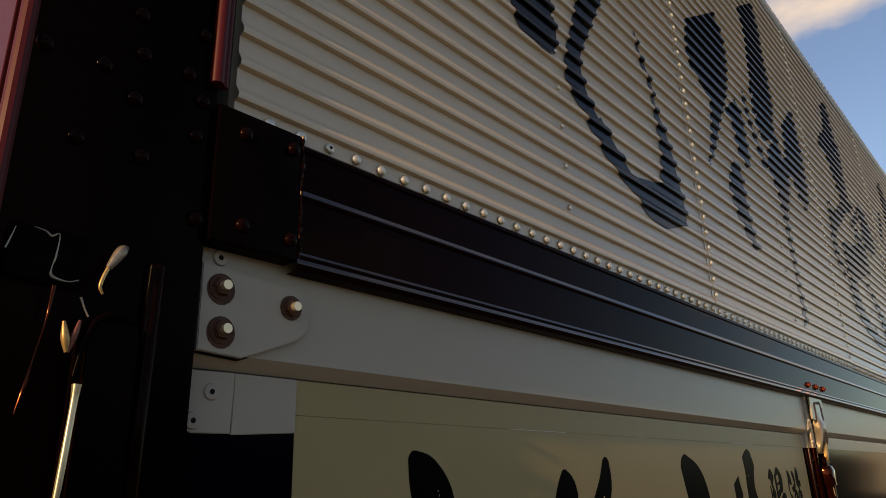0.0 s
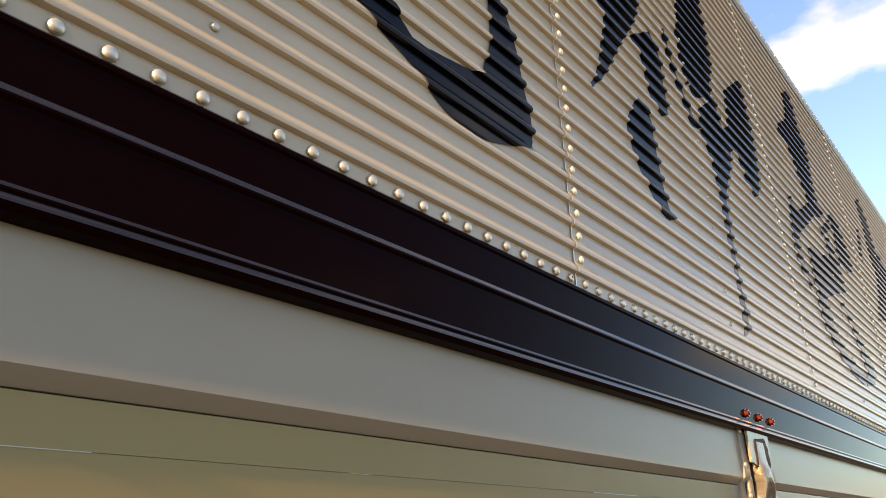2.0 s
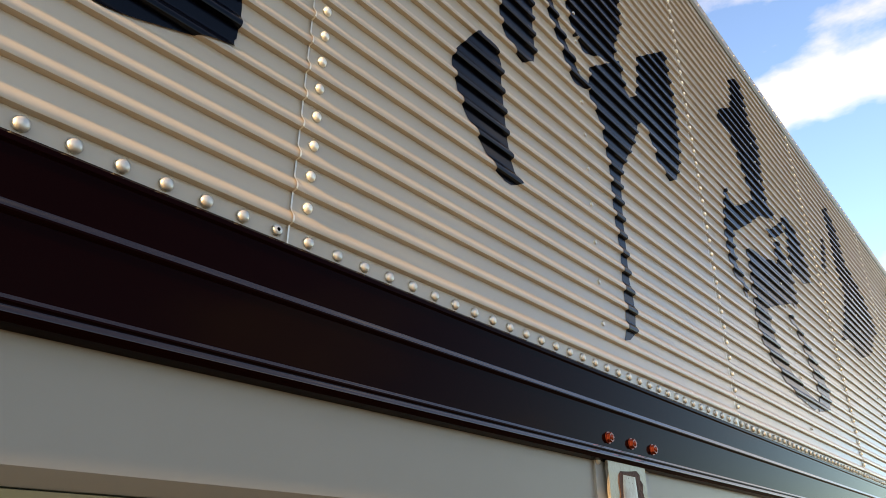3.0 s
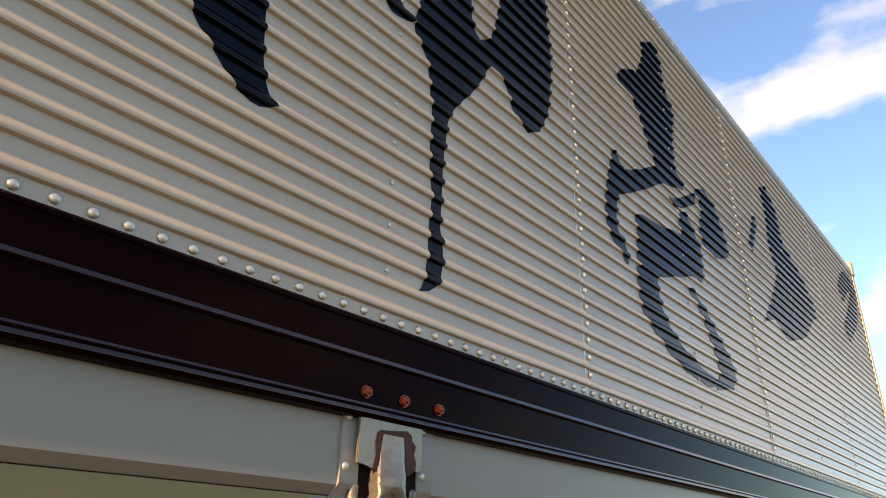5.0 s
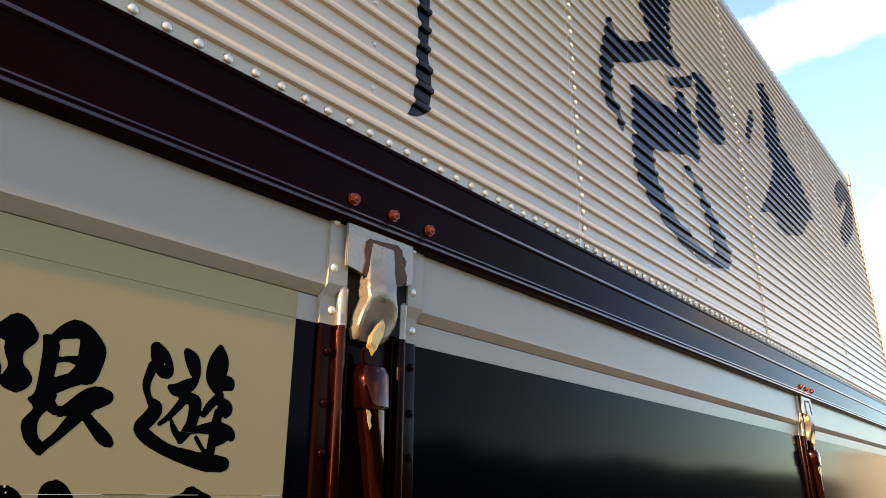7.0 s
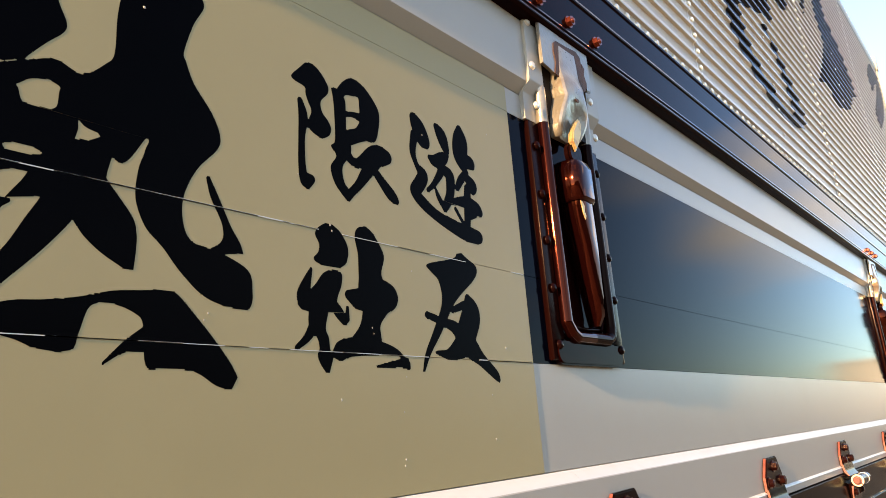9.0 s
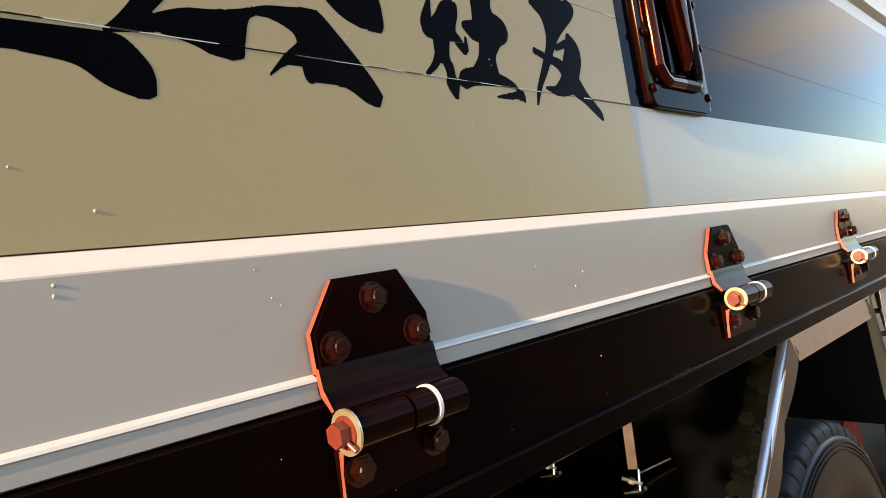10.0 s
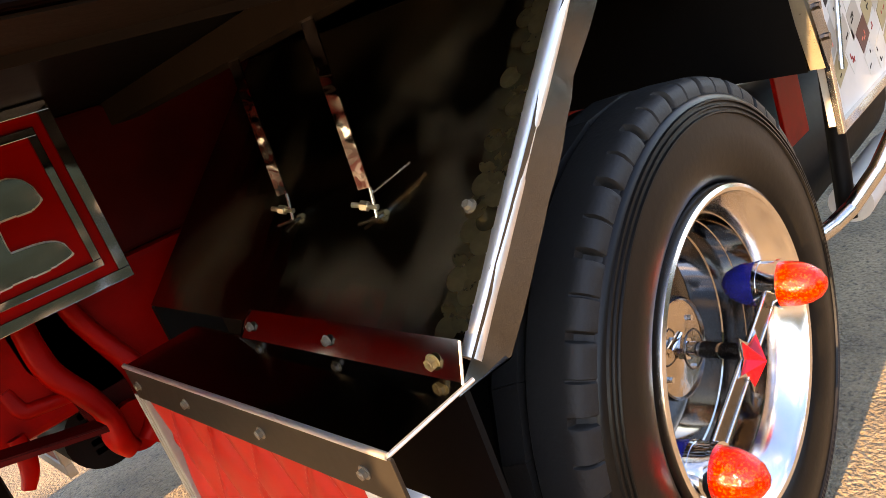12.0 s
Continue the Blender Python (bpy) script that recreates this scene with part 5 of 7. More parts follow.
def build_flap():
    bm = bmesh.new()
    box(bm, -0.0225, -0.0190, 0.050, 0.560, 0.695, 0.7385, 0.0006)
    br = gpart("flap_bracket", bm, PLATED, truck, "stainless strip clamping the mud flap")
    for y in (0.092, 0.245, 0.403, 0.535):
        shared("bolt", SBOLT, br, Matrix.Translation((-0.0225, y, 0.7165 + TILT_Y * (y - 0.06))) @ Matrix.Rotation(-math.pi / 2, 4, "Z"))
    # quilted sheet: diamonds puffed between stitch lines
    bm = bmesh.new()
    ny, nz = 84, 100
    y0, y1, z0, z1 = 0.052, 0.585, 0.18, 0.700

    def puff(y, z):
        a, b = (y * 1.0 + z * 0.55) / 0.098, (y * 1.0 - z * 0.55) / 0.098
        e = min(abs(a - round(a)), abs(b - round(b))) * 2
        return 0.007 * (1 - (1 - min(1, e * 1.15)) ** 2.4)

    grid = []
    for i in range(ny + 1):
        row = []
        for j in range(nz + 1):
            y, z = y0 + (y1 - y0) * i / ny, z0 + (z1 - z0) * j / nz
            row.append(bm.verts.new((-0.010 - puff(y, z), y, z)))
        grid.append(row)
    for i in range(ny):
        for j in range(nz):
            bm.faces.new((grid[i][j], grid[i + 1][j], grid[i + 1][j + 1], grid[i][j + 1]))
    flap = gpart("mud_flap", bm, REDV, truck, "red quilted vinyl mud flap with white piping", smooth=60)
    # first piping: white trim together with the strip of flap that the sun whitens
    for a, b in ((0.044, 0.108), (0.5480, 0.5575), (0.5590, 0.5685), (0.5700, 0.5795)):
        bm = bmesh.new()
        box(bm, -0.0215, -0.006, a, b, z0, z1 - 0.004, 0.002)
        gpart("piping", bm, WHITEV if a < 0.1 else PIPE, flap, "white vinyl edge piping, as wide as the sunlit strip" if a < 0.1 else "greyed vinyl edge piping")
    # stitches along the diamond lines
    bm = bmesh.new()
    for s in (1, -1):
        for m in range(-8, 14):
            for j in range(70):
                z = z0 + 0.02 + (z1 - z0 - 0.03) * j / 70
                y = m * 0.098 - s * 0.55 * z
                if y0 + 0.065 < y < y1 - 0.035:
                    dz = 0.0032
                    dy = -s * 0.55 * dz
                    vs = [bm.verts.new(p) for p in ((-0.0118, y - 0.0005, z), (-0.0118, y + 0.0005, z), (-0.0118, y + dy + 0.0005, z + dz), (-0.0118, y + dy - 0.0005, z + dz))]
                    bm.faces.new(vs)
    st = gpart("stitching", bm, STITCH, flap, "fine quilting stitches")
    tagged(st, kind="stuff")
    # the flap of the other side, far under the truck
    bm = bmesh.new()
    box(bm, 0.04, 0.055, 1.89, 2.32, 0.29, 0.66)
    far = part("mud_flap", bm, REDV, truck, "red mud flap on the far side")
    for a, b, c, e in ((1.86, 1.90, 0.29, 0.66), (1.86, 2.32, 0.25, 0.29)):
        bm = bmesh.new()
        box(bm, 0.034, 0.058, a, b, c, e, 0.003)
        part("piping", bm, WHITEV, far)


build_flap()


def build_straps():
    for y, z0 in ((0.25, 0.884), (0.412, 0.896)):
        bm = bmesh.new()
        top, low = Vector((0.206, y, 1.064)), Vector((0.194, y, z0))
        across = Vector((0.35, -0.94, 0.0)).normalized()
        out = across.cross(low - top).normalized()
        if out.x > 0:
            out = -out
        for a, b in ((-0.0075, 0.0055), (0.0055, 0.0078)):
            vs = [bm.verts.new(p) for p in (top + across * a, top + across * b, low + across * b, low + across * a)]
            ws = [bm.verts.new(v.co - out * 0.003) for v in vs]
            for q in ((vs[0], vs[1], vs[2], vs[3]), (ws[3], ws[2], ws[1], ws[0]), (vs[0], vs[3], ws[3], ws[0]), (vs[1], ws[1], ws[2], vs[2]), (vs[0], ws[0], ws[1], vs[1]), (vs[3], vs[2], ws[2], ws[3])):
                bm.faces.new(q)
        s = part("hanger_strap", bm, STRAPM, truck, "polished steel hanger strap with a hook")
        bm = bmesh.new()
        c = low + Vector((-0.002, 0, 0))
        rod(bm, c + across * 0.010, c + across * 0.010 + Vector((-0.006, 0, -0.032)), 0.0022, 8)
        rod(bm, c + across * 0.010 + Vector((-0.006, 0, -0.032)), c - across * 0.014 + Vector((-0.008, 0, -0.034)), 0.0022, 8)
        if y < 0.3:
            rod(bm, c + across * 0.010 + Vector((0, 0, -0.006)), c + across * 0.055 + Vector((0.012, 0, 0.012)), 0.0018, 8)
        part("hook", bm, STAIN, s)
        bm = bmesh.new()
        a, b = c - across * 0.016 + Vector((-0.004, 0, -0.012)), c + across * 0.014 + Vector((-0.004, 0, -0.022))
        rod(bm, a, b, 0.0032, 8)
        rod(bm, a.lerp(b, 0.35), a.lerp(b, 0.62), 0.0060, 6)
        part("bolt", bm, ZINC, s)
        bm = bmesh.new()
        box(bm, 0.192, 0.222, y - 0.018, y + 0.018, 1.0625, 1.072, 0.001)
        part("strap_foot", bm, BLACK, s)


build_straps()


def holed_plate(bm, x0, x1, z0, z1, y, depth, holes):
    """An upright plate with round holes cut through it."""
    loops = [[(x0, z0), (x1, z0), (x1, z1), (x0, z1)]]
    for x, z, r in holes:
        loops.append([(x + r * math.cos(2 * math.pi * k / 18), z + r * math.sin(2 * math.pi * k / 18)) for k in range(18)])
    sheets = []
    for yy in (y, y + depth):
        edges, rings = [], []
        for pts in loops:
            vs = [bm.verts.new((x, yy, z)) for x, z in pts]
            edges += [bm.edges.new((a, b)) for a, b in zip(vs, vs[1:] + vs[:1])]
            rings.append(vs)
        bmesh.ops.triangle_fill(bm, use_beauty=True, edges=edges)
        sheets.append(rings)
    for a, b in zip(*sheets):
        for k in range(len(a)):
            bm.faces.new((a[k], a[(k + 1) % len(a)], b[(k + 1) % len(a)], b[k]))
    bmesh.ops.recalc_face_normals(bm, faces=bm.faces)


def build_chassis():
    bm = bmesh.new()
    holed_plate(bm, -1.2, -0.10, 0.702, 0.860, 0.780, 0.008, [(-0.2145, 0.749, 0.0115), (-0.299, 0.803, 0.0088), (-0.302, 0.764, 0.0060), (-0.360, 0.796, 0.0078), (-0.270, 0.737, 0.0030), (-0.520, 0.80, 0.0085)])
    rail = part("chassis_rail", bm, REDP, truck, "red chassis rail with bolt holes")
    for a, b in ((-2.04, -1.2), (-0.10, 4.2)):
        bm = bmesh.new()
        box(bm, a, b, 0.780, 0.788, 0.702, 0.860)
        part("web", bm, REDP, rail)
    for prof in ([(0.780, 0.702), (0.782, 0.694), (0.790, 0.690), (0.86, 0.690), (0.86, 0.698), (0.790, 0.698), (0.788, 0.702)],
                 [(0.780, 0.860), (0.788, 0.860), (0.790, 0.864), (0.86, 0.864), (0.86, 0.872), (0.790, 0.872), (0.782, 0.868)]):
        bm = bmesh.new()
        strip(bm, -2.04, 4.2, prof, close=True)
        part("rail_flange", bm, REDP, rail)
    bm = bmesh.new()
    box(bm, -0.46, -0.160, 1.28, 1.52, 0.46, 0.655, 0.02)
    part("tool_box", bm, GAP, truck, "dark box hung under the chassis")
    # unseen box added as the caster of the shadow band on the ground
    bm = bmesh.new()
    box(bm, -1.5, -0.105, 1.79, 2.33, 0.16, 0.55, 0.03)
    part("tool_box", bm, GAP, truck, "unseen box of the far side, added to cast a ground shadow")
    bm = bmesh.new()
    strip(bm, -0.40, 4.2, [(1.55, 0.69), (1.55, 0.96), (1.63, 0.96), (1.63, 0.69)], close=True)
    part("chassis_rail", bm, REDP, truck, "red chassis rail of the far side")
    # the body's shade on this beam is put into its darker red
    bm = bmesh.new()
    box(bm, -2.04, 4.2, 0.800, 0.86, 0.8725, 1.099, 0.006)
    part("sub_frame", bm, SHADERED, truck, "red beam between chassis and floor, coloured dark for shade")
    # cast spring hanger: a web behind two curved ribs that meet in a rounded eye
    bm = bmesh.new()
    slab(bm, [(-0.090, 0.88), (-0.086, 0.78), (-0.050, 0.72), (-0.040, 0.63), (0.000, 0.59), (0.040, 0.62), (0.050, 0.68), (0.030, 0.74), (0.010, 0.80), (0.000, 0.88)], 0.012, (0, 0.792, 0), (1, 0, 0), (0, 0, 1), 0.004)
    h = part("spring_hanger", bm, SHADERED, truck, "red cast spring hanger", smooth=45)
    bm = bmesh.new()
    sweep(bm, [(-0.056, 0.778, 0.885, 0.016, 0.014), (-0.062, 0.776, 0.82, 0.017, 0.018), (-0.058, 0.774, 0.765, 0.018, 0.024), (-0.036, 0.770, 0.715, 0.017, 0.032), (-0.022, 0.768, 0.670, 0.015, 0.036), (-0.024, 0.768, 0.628, 0.018, 0.034), (-0.014, 0.770, 0.604, 0.016, 0.026)])
    part("rib", bm, REDP, h, "glossy red curved rib", smooth=60)
    bm = bmesh.new()
    sweep(bm, [(-0.004, 0.782, 0.885, 0.014, 0.016), (0.006, 0.780, 0.82, 0.015, 0.020), (0.024, 0.776, 0.765, 0.016, 0.026), (0.042, 0.772, 0.715, 0.018, 0.034), (0.046, 0.770, 0.665, 0.020, 0.036), (0.036, 0.770, 0.625, 0.022, 0.034), (0.012, 0.772, 0.602, 0.020, 0.028)])
    part("rib", bm, REDP, h, "glossy red curved rib", smooth=60)
    bm = bmesh.new()
    rod(bm, (0.008, 0.760, 0.632), (0.008, 0.806, 0.632), 0.040, 28)
    part("eye", bm, REDP, h, smooth=45)
    bm = bmesh.new()
    rod(bm, (0.020, 0.7595, 0.606), (0.020, 0.764, 0.606), 0.009, 14)
    part("bore", bm, GAP, h)
    bm = bmesh.new()
    sweep(bm, [(-0.118, 0.785, 0.770, 0.010, 0.007), (-0.110, 0.782, 0.735, 0.012, 0.010), (-0.086, 0.779, 0.728, 0.011, 0.013), (-0.052, 0.776, 0.722, 0.010, 0.012)])
    part("boss", bm, REDP, h, "raised seam of the casting", smooth=60)
    # flange in shadow, its shade painted with the darker red
    bm = bmesh.new()
    slab(bm, [(-0.196, 0.722), (-0.045, 0.680), (-0.045, 0.670), (-0.196, 0.712)], 0.060, (0, 0.745, 0), (1, 0, 0), (0, 0, 1), 0.002)
    part("flange", bm, SHADERED, h, "lower flange coloured dark for its shadow", smooth=45)
    bm = bmesh.new()
    sweep(bm, [(-0.134, 0.775, 0.708, 0.012, 0.010), (-0.134, 0.775, 0.680, 0.013, 0.011), (-0.140, 0.775, 0.655, 0.012, 0.011), (-0.152, 0.775, 0.634, 0.009, 0.009)])
    part("bracket", bm, REDP, h, smooth=60)
    bm = bmesh.new()
    rod(bm, (-0.025, 0.83, 0.632), (-0.025, 1.03, 0.632), 0.058, 28)
    for k in range(5):
        box(bm, -0.05, 1.25, 0.83, 0.91, 0.60 + 0.016 * k, 0.614 + 0.016 * k, 0.002)
    rod(bm, (WX, 0.33, WZ), (WX, 2.0, WZ), 0.09, 20)
    part("axle", bm, BLACK, truck, "dark axle and spring under the frame", smooth=45)


build_chassis()


def build_sign():
    bm = bmesh.new()
    box(bm, -1.60, 0.040, 0.562, 0.572, 0.868, 1.098)
    sign = part("sign_board", bm, REDS, truck, "red sign board with polished steel characters and frame")
    for i, (a, b, c, d) in enumerate(((-1.60, 0.040, 0.868, 0.882), (-1.60, 0.040, 1.086, 1.098), (0.026, 0.040, 0.882, 1.086), (-1.57, 0.014, 0.894, 0.904), (0.004, 0.014, 0.904, 1.062), (-1.57, 0.014, 1.062, 1.072))):
        bm = bmesh.new()
        box(bm, a, b, 0.556, 0.5615, c, d, 0.0008)
        part("frame_strip", bm, STEELC, sign, "polished frame strip")
    return sign


sign_ob = build_sign()


def build_side_board():
    """Decorated side board, pipes and tank past the wheel."""
    bm = bmesh.new()
    box(bm, 1.130, 2.6, 0.078, 0.095, 0.612, 1.05)
    board = part("side_board", bm, WHITEV, truck, "pale side board with printed red and grey shapes")
    rng = random.Random(11)
    tones = (GREY, LEDGE, GREY, CREAM, RIVET, GREY, STITCH, DULLRED, LEDGE, RIVET, CREAM, MEMBER)
    inks = (REDS, BLACK, BROWN, REDS, STITCH, BLACK)
    turn = radians(24)
    for i in range(-4, 13):
        for j in range(-9, 9):
            u0, v0 = 0.082 * i + rng.uniform(-0.012, 0.012), 0.058 * j + 0.02 * (i % 2)
            w_, h_ = rng.uniform(0.070, 0.084), rng.uniform(0.048, 0.060)
            spread = lambda u, v: (1.15 + u * math.cos(turn) - v * math.sin(turn), 0.72 + u * math.sin(turn) + v * math.cos(turn))
            quad = [spread(u0 + a * w_ + rng.uniform(-0.006, 0.006), v0 + c * h_ + rng.uniform(-0.005, 0.005)) for a, c in ((0, 0), (1, 0), (1, 1), (0, 1))]
            if not all(1.135 < px < 1.90 and 0.624 < pz < 1.045 for px, pz in quad):
                continue
            bm = bmesh.new()
            slab(bm, quad, 0.0004 + 0.00008 * ((i * 7 + j * 3) % 5), (0, 0.0778, 0), (1, 0, 0), (0, 0, 1))
            picture = part("printed_picture", bm, rng.choice(tones), board)
            bm = bmesh.new()
            for k in range(rng.choice((2, 3, 4))):
                u1, v1 = u0 + w_ * rng.uniform(0.12, 0.6), v0 + h_ * rng.uniform(0.15, 0.75)
                lu, lv = (w_ * rng.uniform(0.15, 0.3), h_ * 0.07) if rng.random() < 0.5 else (w_ * 0.06, h_ * rng.uniform(0.12, 0.22))
                slab(bm, [spread(u1, v1), spread(u1 + lu, v1), spread(u1 + lu, v1 + lv), spread(u1, v1 + lv)], 0.0004, (0, 0.0771, 0), (1, 0, 0), (0, 0, 1))
            part("lettering_bar", bm, rng.choice(inks), picture)
    bm = bmesh.new()
    box(bm, 1.125, 2.6, 0.066, 0.078, 0.600, 0.620, 0.002)
    box(bm, 1.112, 1.130, 0.066, 0.078, 0.600, 1.05, 0.002)
    rod(bm, (1.18, 0.070, 0.704), (1.32, 0.070, 1.05), 0.005, 8)
    part("board_frame", bm, STAIN, board, "polished board frame")
    bm = bmesh.new()
    rod(bm, (1.335, 0.14, 0.70), (1.270, 0.14, 0.370), 0.019, 20)
    part("upright_pipe", bm, BLACK, truck, "black upright pipe", smooth=40)
    bm = bmesh.new()
    pts = [(1.10, 0.150, 0.40), (1.17, 0.140, 0.395), (1.22, 0.115, 0.412), (1.275, 0.070, 0.47), (1.36, 0.02, 0.57), (1.60, 0.0, 0.58), (2.2, 0.0, 0.58)]
    for p, q in zip(pts, pts[1:]):
        rod(bm, p, q, 0.017, 18)
        bmesh.ops.create_uvsphere(bm, u_segments=14, v_segments=10, radius=0.017, matrix=Matrix.Translation(q))
    part("guard_pipe", bm, STAIN, truck, "bent polished guard pipe", smooth=60)
    bm = bmesh.new()
    rod(bm, (1.42, 0.48, 0.40), (2.3, 0.48, 0.40), 0.20, 32)
    part("air_tank", bm, BLACK, truck, "dark tank behind the guard pipe", smooth=40)
    bm = bmesh.new()
    rod(bm, (1.50, 0.20, 0.315), (1.9, 0.20, 0.315), 0.05, 24)
    part("pale_tank", bm, WHITEV, truck, "pale tank end", smooth=40)
    bm = bmesh.new()
    box(bm, 1.46, 1.62, 0.295, 0.305, 0.48, 0.80, 0.004)
    part("red_bracket", bm, REDP, truck, "red bracket plate")


build_side_board()


# ---- brush lettering ----
# ribbons: stations of a brush stroke (left x, left z, right x, right z); rounds: (x, z, half width)
WING_ONE = []
WING_ONE.append([(-1.401, 2.464, -1.241, 2.565), (-1.365, 2.415, -1.232, 2.492), (-1.357, 2.385, -1.227, 2.456), (-1.329, 2.365, -1.223, 2.421), (-1.287, 2.358, -1.228, 2.388), (-1.26, 2.357, -1.236, 2.369)])
WING_ONE.append([(-1.051, 2.686, -0.887, 2.79), (-1.131, 2.551, -1.016, 2.618), (-1.167, 2.464, -1.084, 2.508), (-1.2, 2.383, -1.138, 2.414), (-1.199, 2.322, -1.134, 2.352), (-1.146, 2.285, -1.1, 2.304), (-1.102, 2.243, -1.042, 2.265)])
WING_ONE.append([(-1.141, 2.272, -1.081, 2.302), (-1.1, 2.238, -1.04, 2.266), (-1.055, 2.205, -0.992, 2.231), (-1.022, 2.192, -0.956, 2.218), (-0.983, 2.18, -0.827, 2.24), (-0.963, 2.166, -0.734, 2.25), (-0.925, 2.146, -0.723, 2.217), (-0.895, 2.135, -0.718, 2.193), (-0.847, 2.13, -0.717, 2.171)])
WING_ONE.append([(-0.799, 2.157, -0.715, 2.184), (-0.814, 2.197, -0.716, 2.231), (-0.834, 2.237, -0.73, 2.277), (-0.813, 2.307, -0.742, 2.337), (-0.811, 2.373, -0.767, 2.393), (-0.817, 2.436, -0.8, 2.445), (-0.826, 2.5, -0.81, 2.508), (-0.861, 2.55, -0.846, 2.559), (-0.87, 2.616, -0.864, 2.62)])
WING_TWO = []
WING_TWO.append([(-0.503, 2.852, -0.24, 3.021), (-0.539, 2.742, -0.186, 2.953), (-0.511, 2.674, -0.197, 2.846), (-0.416, 2.639, -0.249, 2.724), (-0.438, 2.546, -0.352, 2.586), (-0.475, 2.451, -0.437, 2.467), (-0.516, 2.392, -0.504, 2.397)])
WING_TWO.append([(-0.29, 2.653, -0.17, 2.74), (-0.244, 2.614, -0.131, 2.689), (-0.236, 2.549, -0.133, 2.613), (-0.205, 2.513, -0.131, 2.556), (-0.175, 2.5, -0.138, 2.521)])
WING_TWO.append([(-0.304, 2.483, -0.294, 2.489), (-0.365, 2.396, -0.244, 2.464), (-0.361, 2.351, -0.241, 2.414), (-0.34, 2.305, -0.236, 2.355), (-0.3, 2.267, -0.229, 2.298), (-0.267, 2.236, -0.215, 2.258), (-0.23, 2.226, -0.198, 2.239)])
WING_TWO.append([(0.084, 2.652, 0.243, 2.772), (0.072, 2.573, 0.253, 2.7), (0.106, 2.529, 0.313, 2.663), (0.116, 2.495, 0.293, 2.605), (0.121, 2.459, 0.254, 2.538), (0.128, 2.412, 0.184, 2.443), (0.126, 2.35, 0.169, 2.372), (0.128, 2.292, 0.163, 2.308), (0.135, 2.238, 0.162, 2.25), (0.13, 2.181, 0.16, 2.193), (0.13, 2.128, 0.169, 2.142), (0.121, 2.075, 0.161, 2.087), (0.111, 2.057, 0.136, 2.064)])
WING_TWO.append([(0.348, 2.851, 0.552, 3.005), (0.325, 2.75, 0.559, 2.915), (0.293, 2.65, 0.566, 2.828), (0.365, 2.619, 0.559, 2.736), (0.395, 2.561, 0.539, 2.641), (0.45, 2.538, 0.497, 2.563)])
WING_TWO.append([(0.253, 2.67, 0.314, 2.711), (0.293, 2.635, 0.389, 2.696), (0.334, 2.63, 0.434, 2.693)])
WING_TWO.append([(-0.096, 2.794, -0.067, 2.815), (-0.081, 2.723, -0.052, 2.743), (-0.061, 2.674, -0.031, 2.692), (-0.031, 2.63, -0.001, 2.648), (0.004, 2.574, 0.047, 2.598), (0.05, 2.576, 0.083, 2.594)])
WING_TWO.append([(0.053, 3.21, 0.263, 3.345), (0.077, 3.109, 0.288, 3.235), (0.052, 2.984, 0.274, 3.106), (0.024, 2.863, 0.279, 2.992), (0.006, 2.753, 0.241, 2.862), (0.065, 2.68, 0.211, 2.742)])
WING_TWO.append([(0.005, 2.867, 0.091, 2.929), (0.028, 2.78, 0.272, 2.941), (0.023, 2.694, 0.238, 2.826)])
WING_THREE = []
WING_THREE.append([(1.164, 3.277, 1.252, 3.336), (1.159, 3.213, 1.316, 3.315), (1.095, 3.103, 1.322, 3.244), (1.035, 3.001, 1.327, 3.174), (1.082, 2.942, 1.38, 3.108), (1.123, 2.859, 1.343, 2.972), (1.187, 2.788, 1.334, 2.857), (1.236, 2.769, 1.388, 2.838)])
WING_THREE.append([(0.963, 3.01, 0.0125), (1.043, 3.037, 0.0445), (1.149, 3.068, 0.056)])
WING_THREE.append([(0.883, 2.691, 0.0145), (0.889, 2.648, 0.0365), (0.844, 2.549, 0.031), (0.834, 2.454, 0.028), (0.886, 2.409, 0.0205), (0.905, 2.378, 0.008)])
WING_THREE.append([(0.893, 2.611, 0.036), (1.047, 2.688, 0.031), (1.204, 2.775, 0.028), (1.368, 2.816, 0.0235)])
WING_THREE.append([(1.5, 2.855, 1.59, 2.894), (1.528, 2.789, 1.683, 2.852), (1.491, 2.709, 1.717, 2.796), (1.506, 2.651, 1.752, 2.741), (1.598, 2.625, 1.755, 2.679)])
WING_THREE.append([(1.242, 2.711, 0.007), (1.319, 2.723, 0.0165), (1.474, 2.806, 0.019)])
WING_THREE.append([(0.982, 2.546, 1.028, 2.565), (0.983, 2.503, 1.196, 2.585), (0.974, 2.457, 1.451, 2.631), (0.97, 2.405, 1.466, 2.575), (1.032, 2.376, 1.459, 2.513)])
WING_THREE.append([(1.364, 2.649, 0.0565), (1.406, 2.594, 0.057), (1.432, 2.504, 0.0225)])
WING_THREE.append([(0.959, 2.385, 1.12, 2.439), (0.955, 2.336, 1.086, 2.376), (0.972, 2.262, 1.103, 2.298), (1.062, 2.208, 1.179, 2.236), (1.187, 2.158, 1.334, 2.189), (1.387, 2.14, 1.547, 2.17)])
WING_THREE.append([(1.441, 2.142, 1.597, 2.171), (1.488, 2.203, 1.634, 2.233), (1.474, 2.254, 1.592, 2.28), (1.445, 2.301, 1.534, 2.323), (1.39, 2.378, 1.44, 2.392), (1.309, 2.428, 1.343, 2.438)])
WING_FAR = []
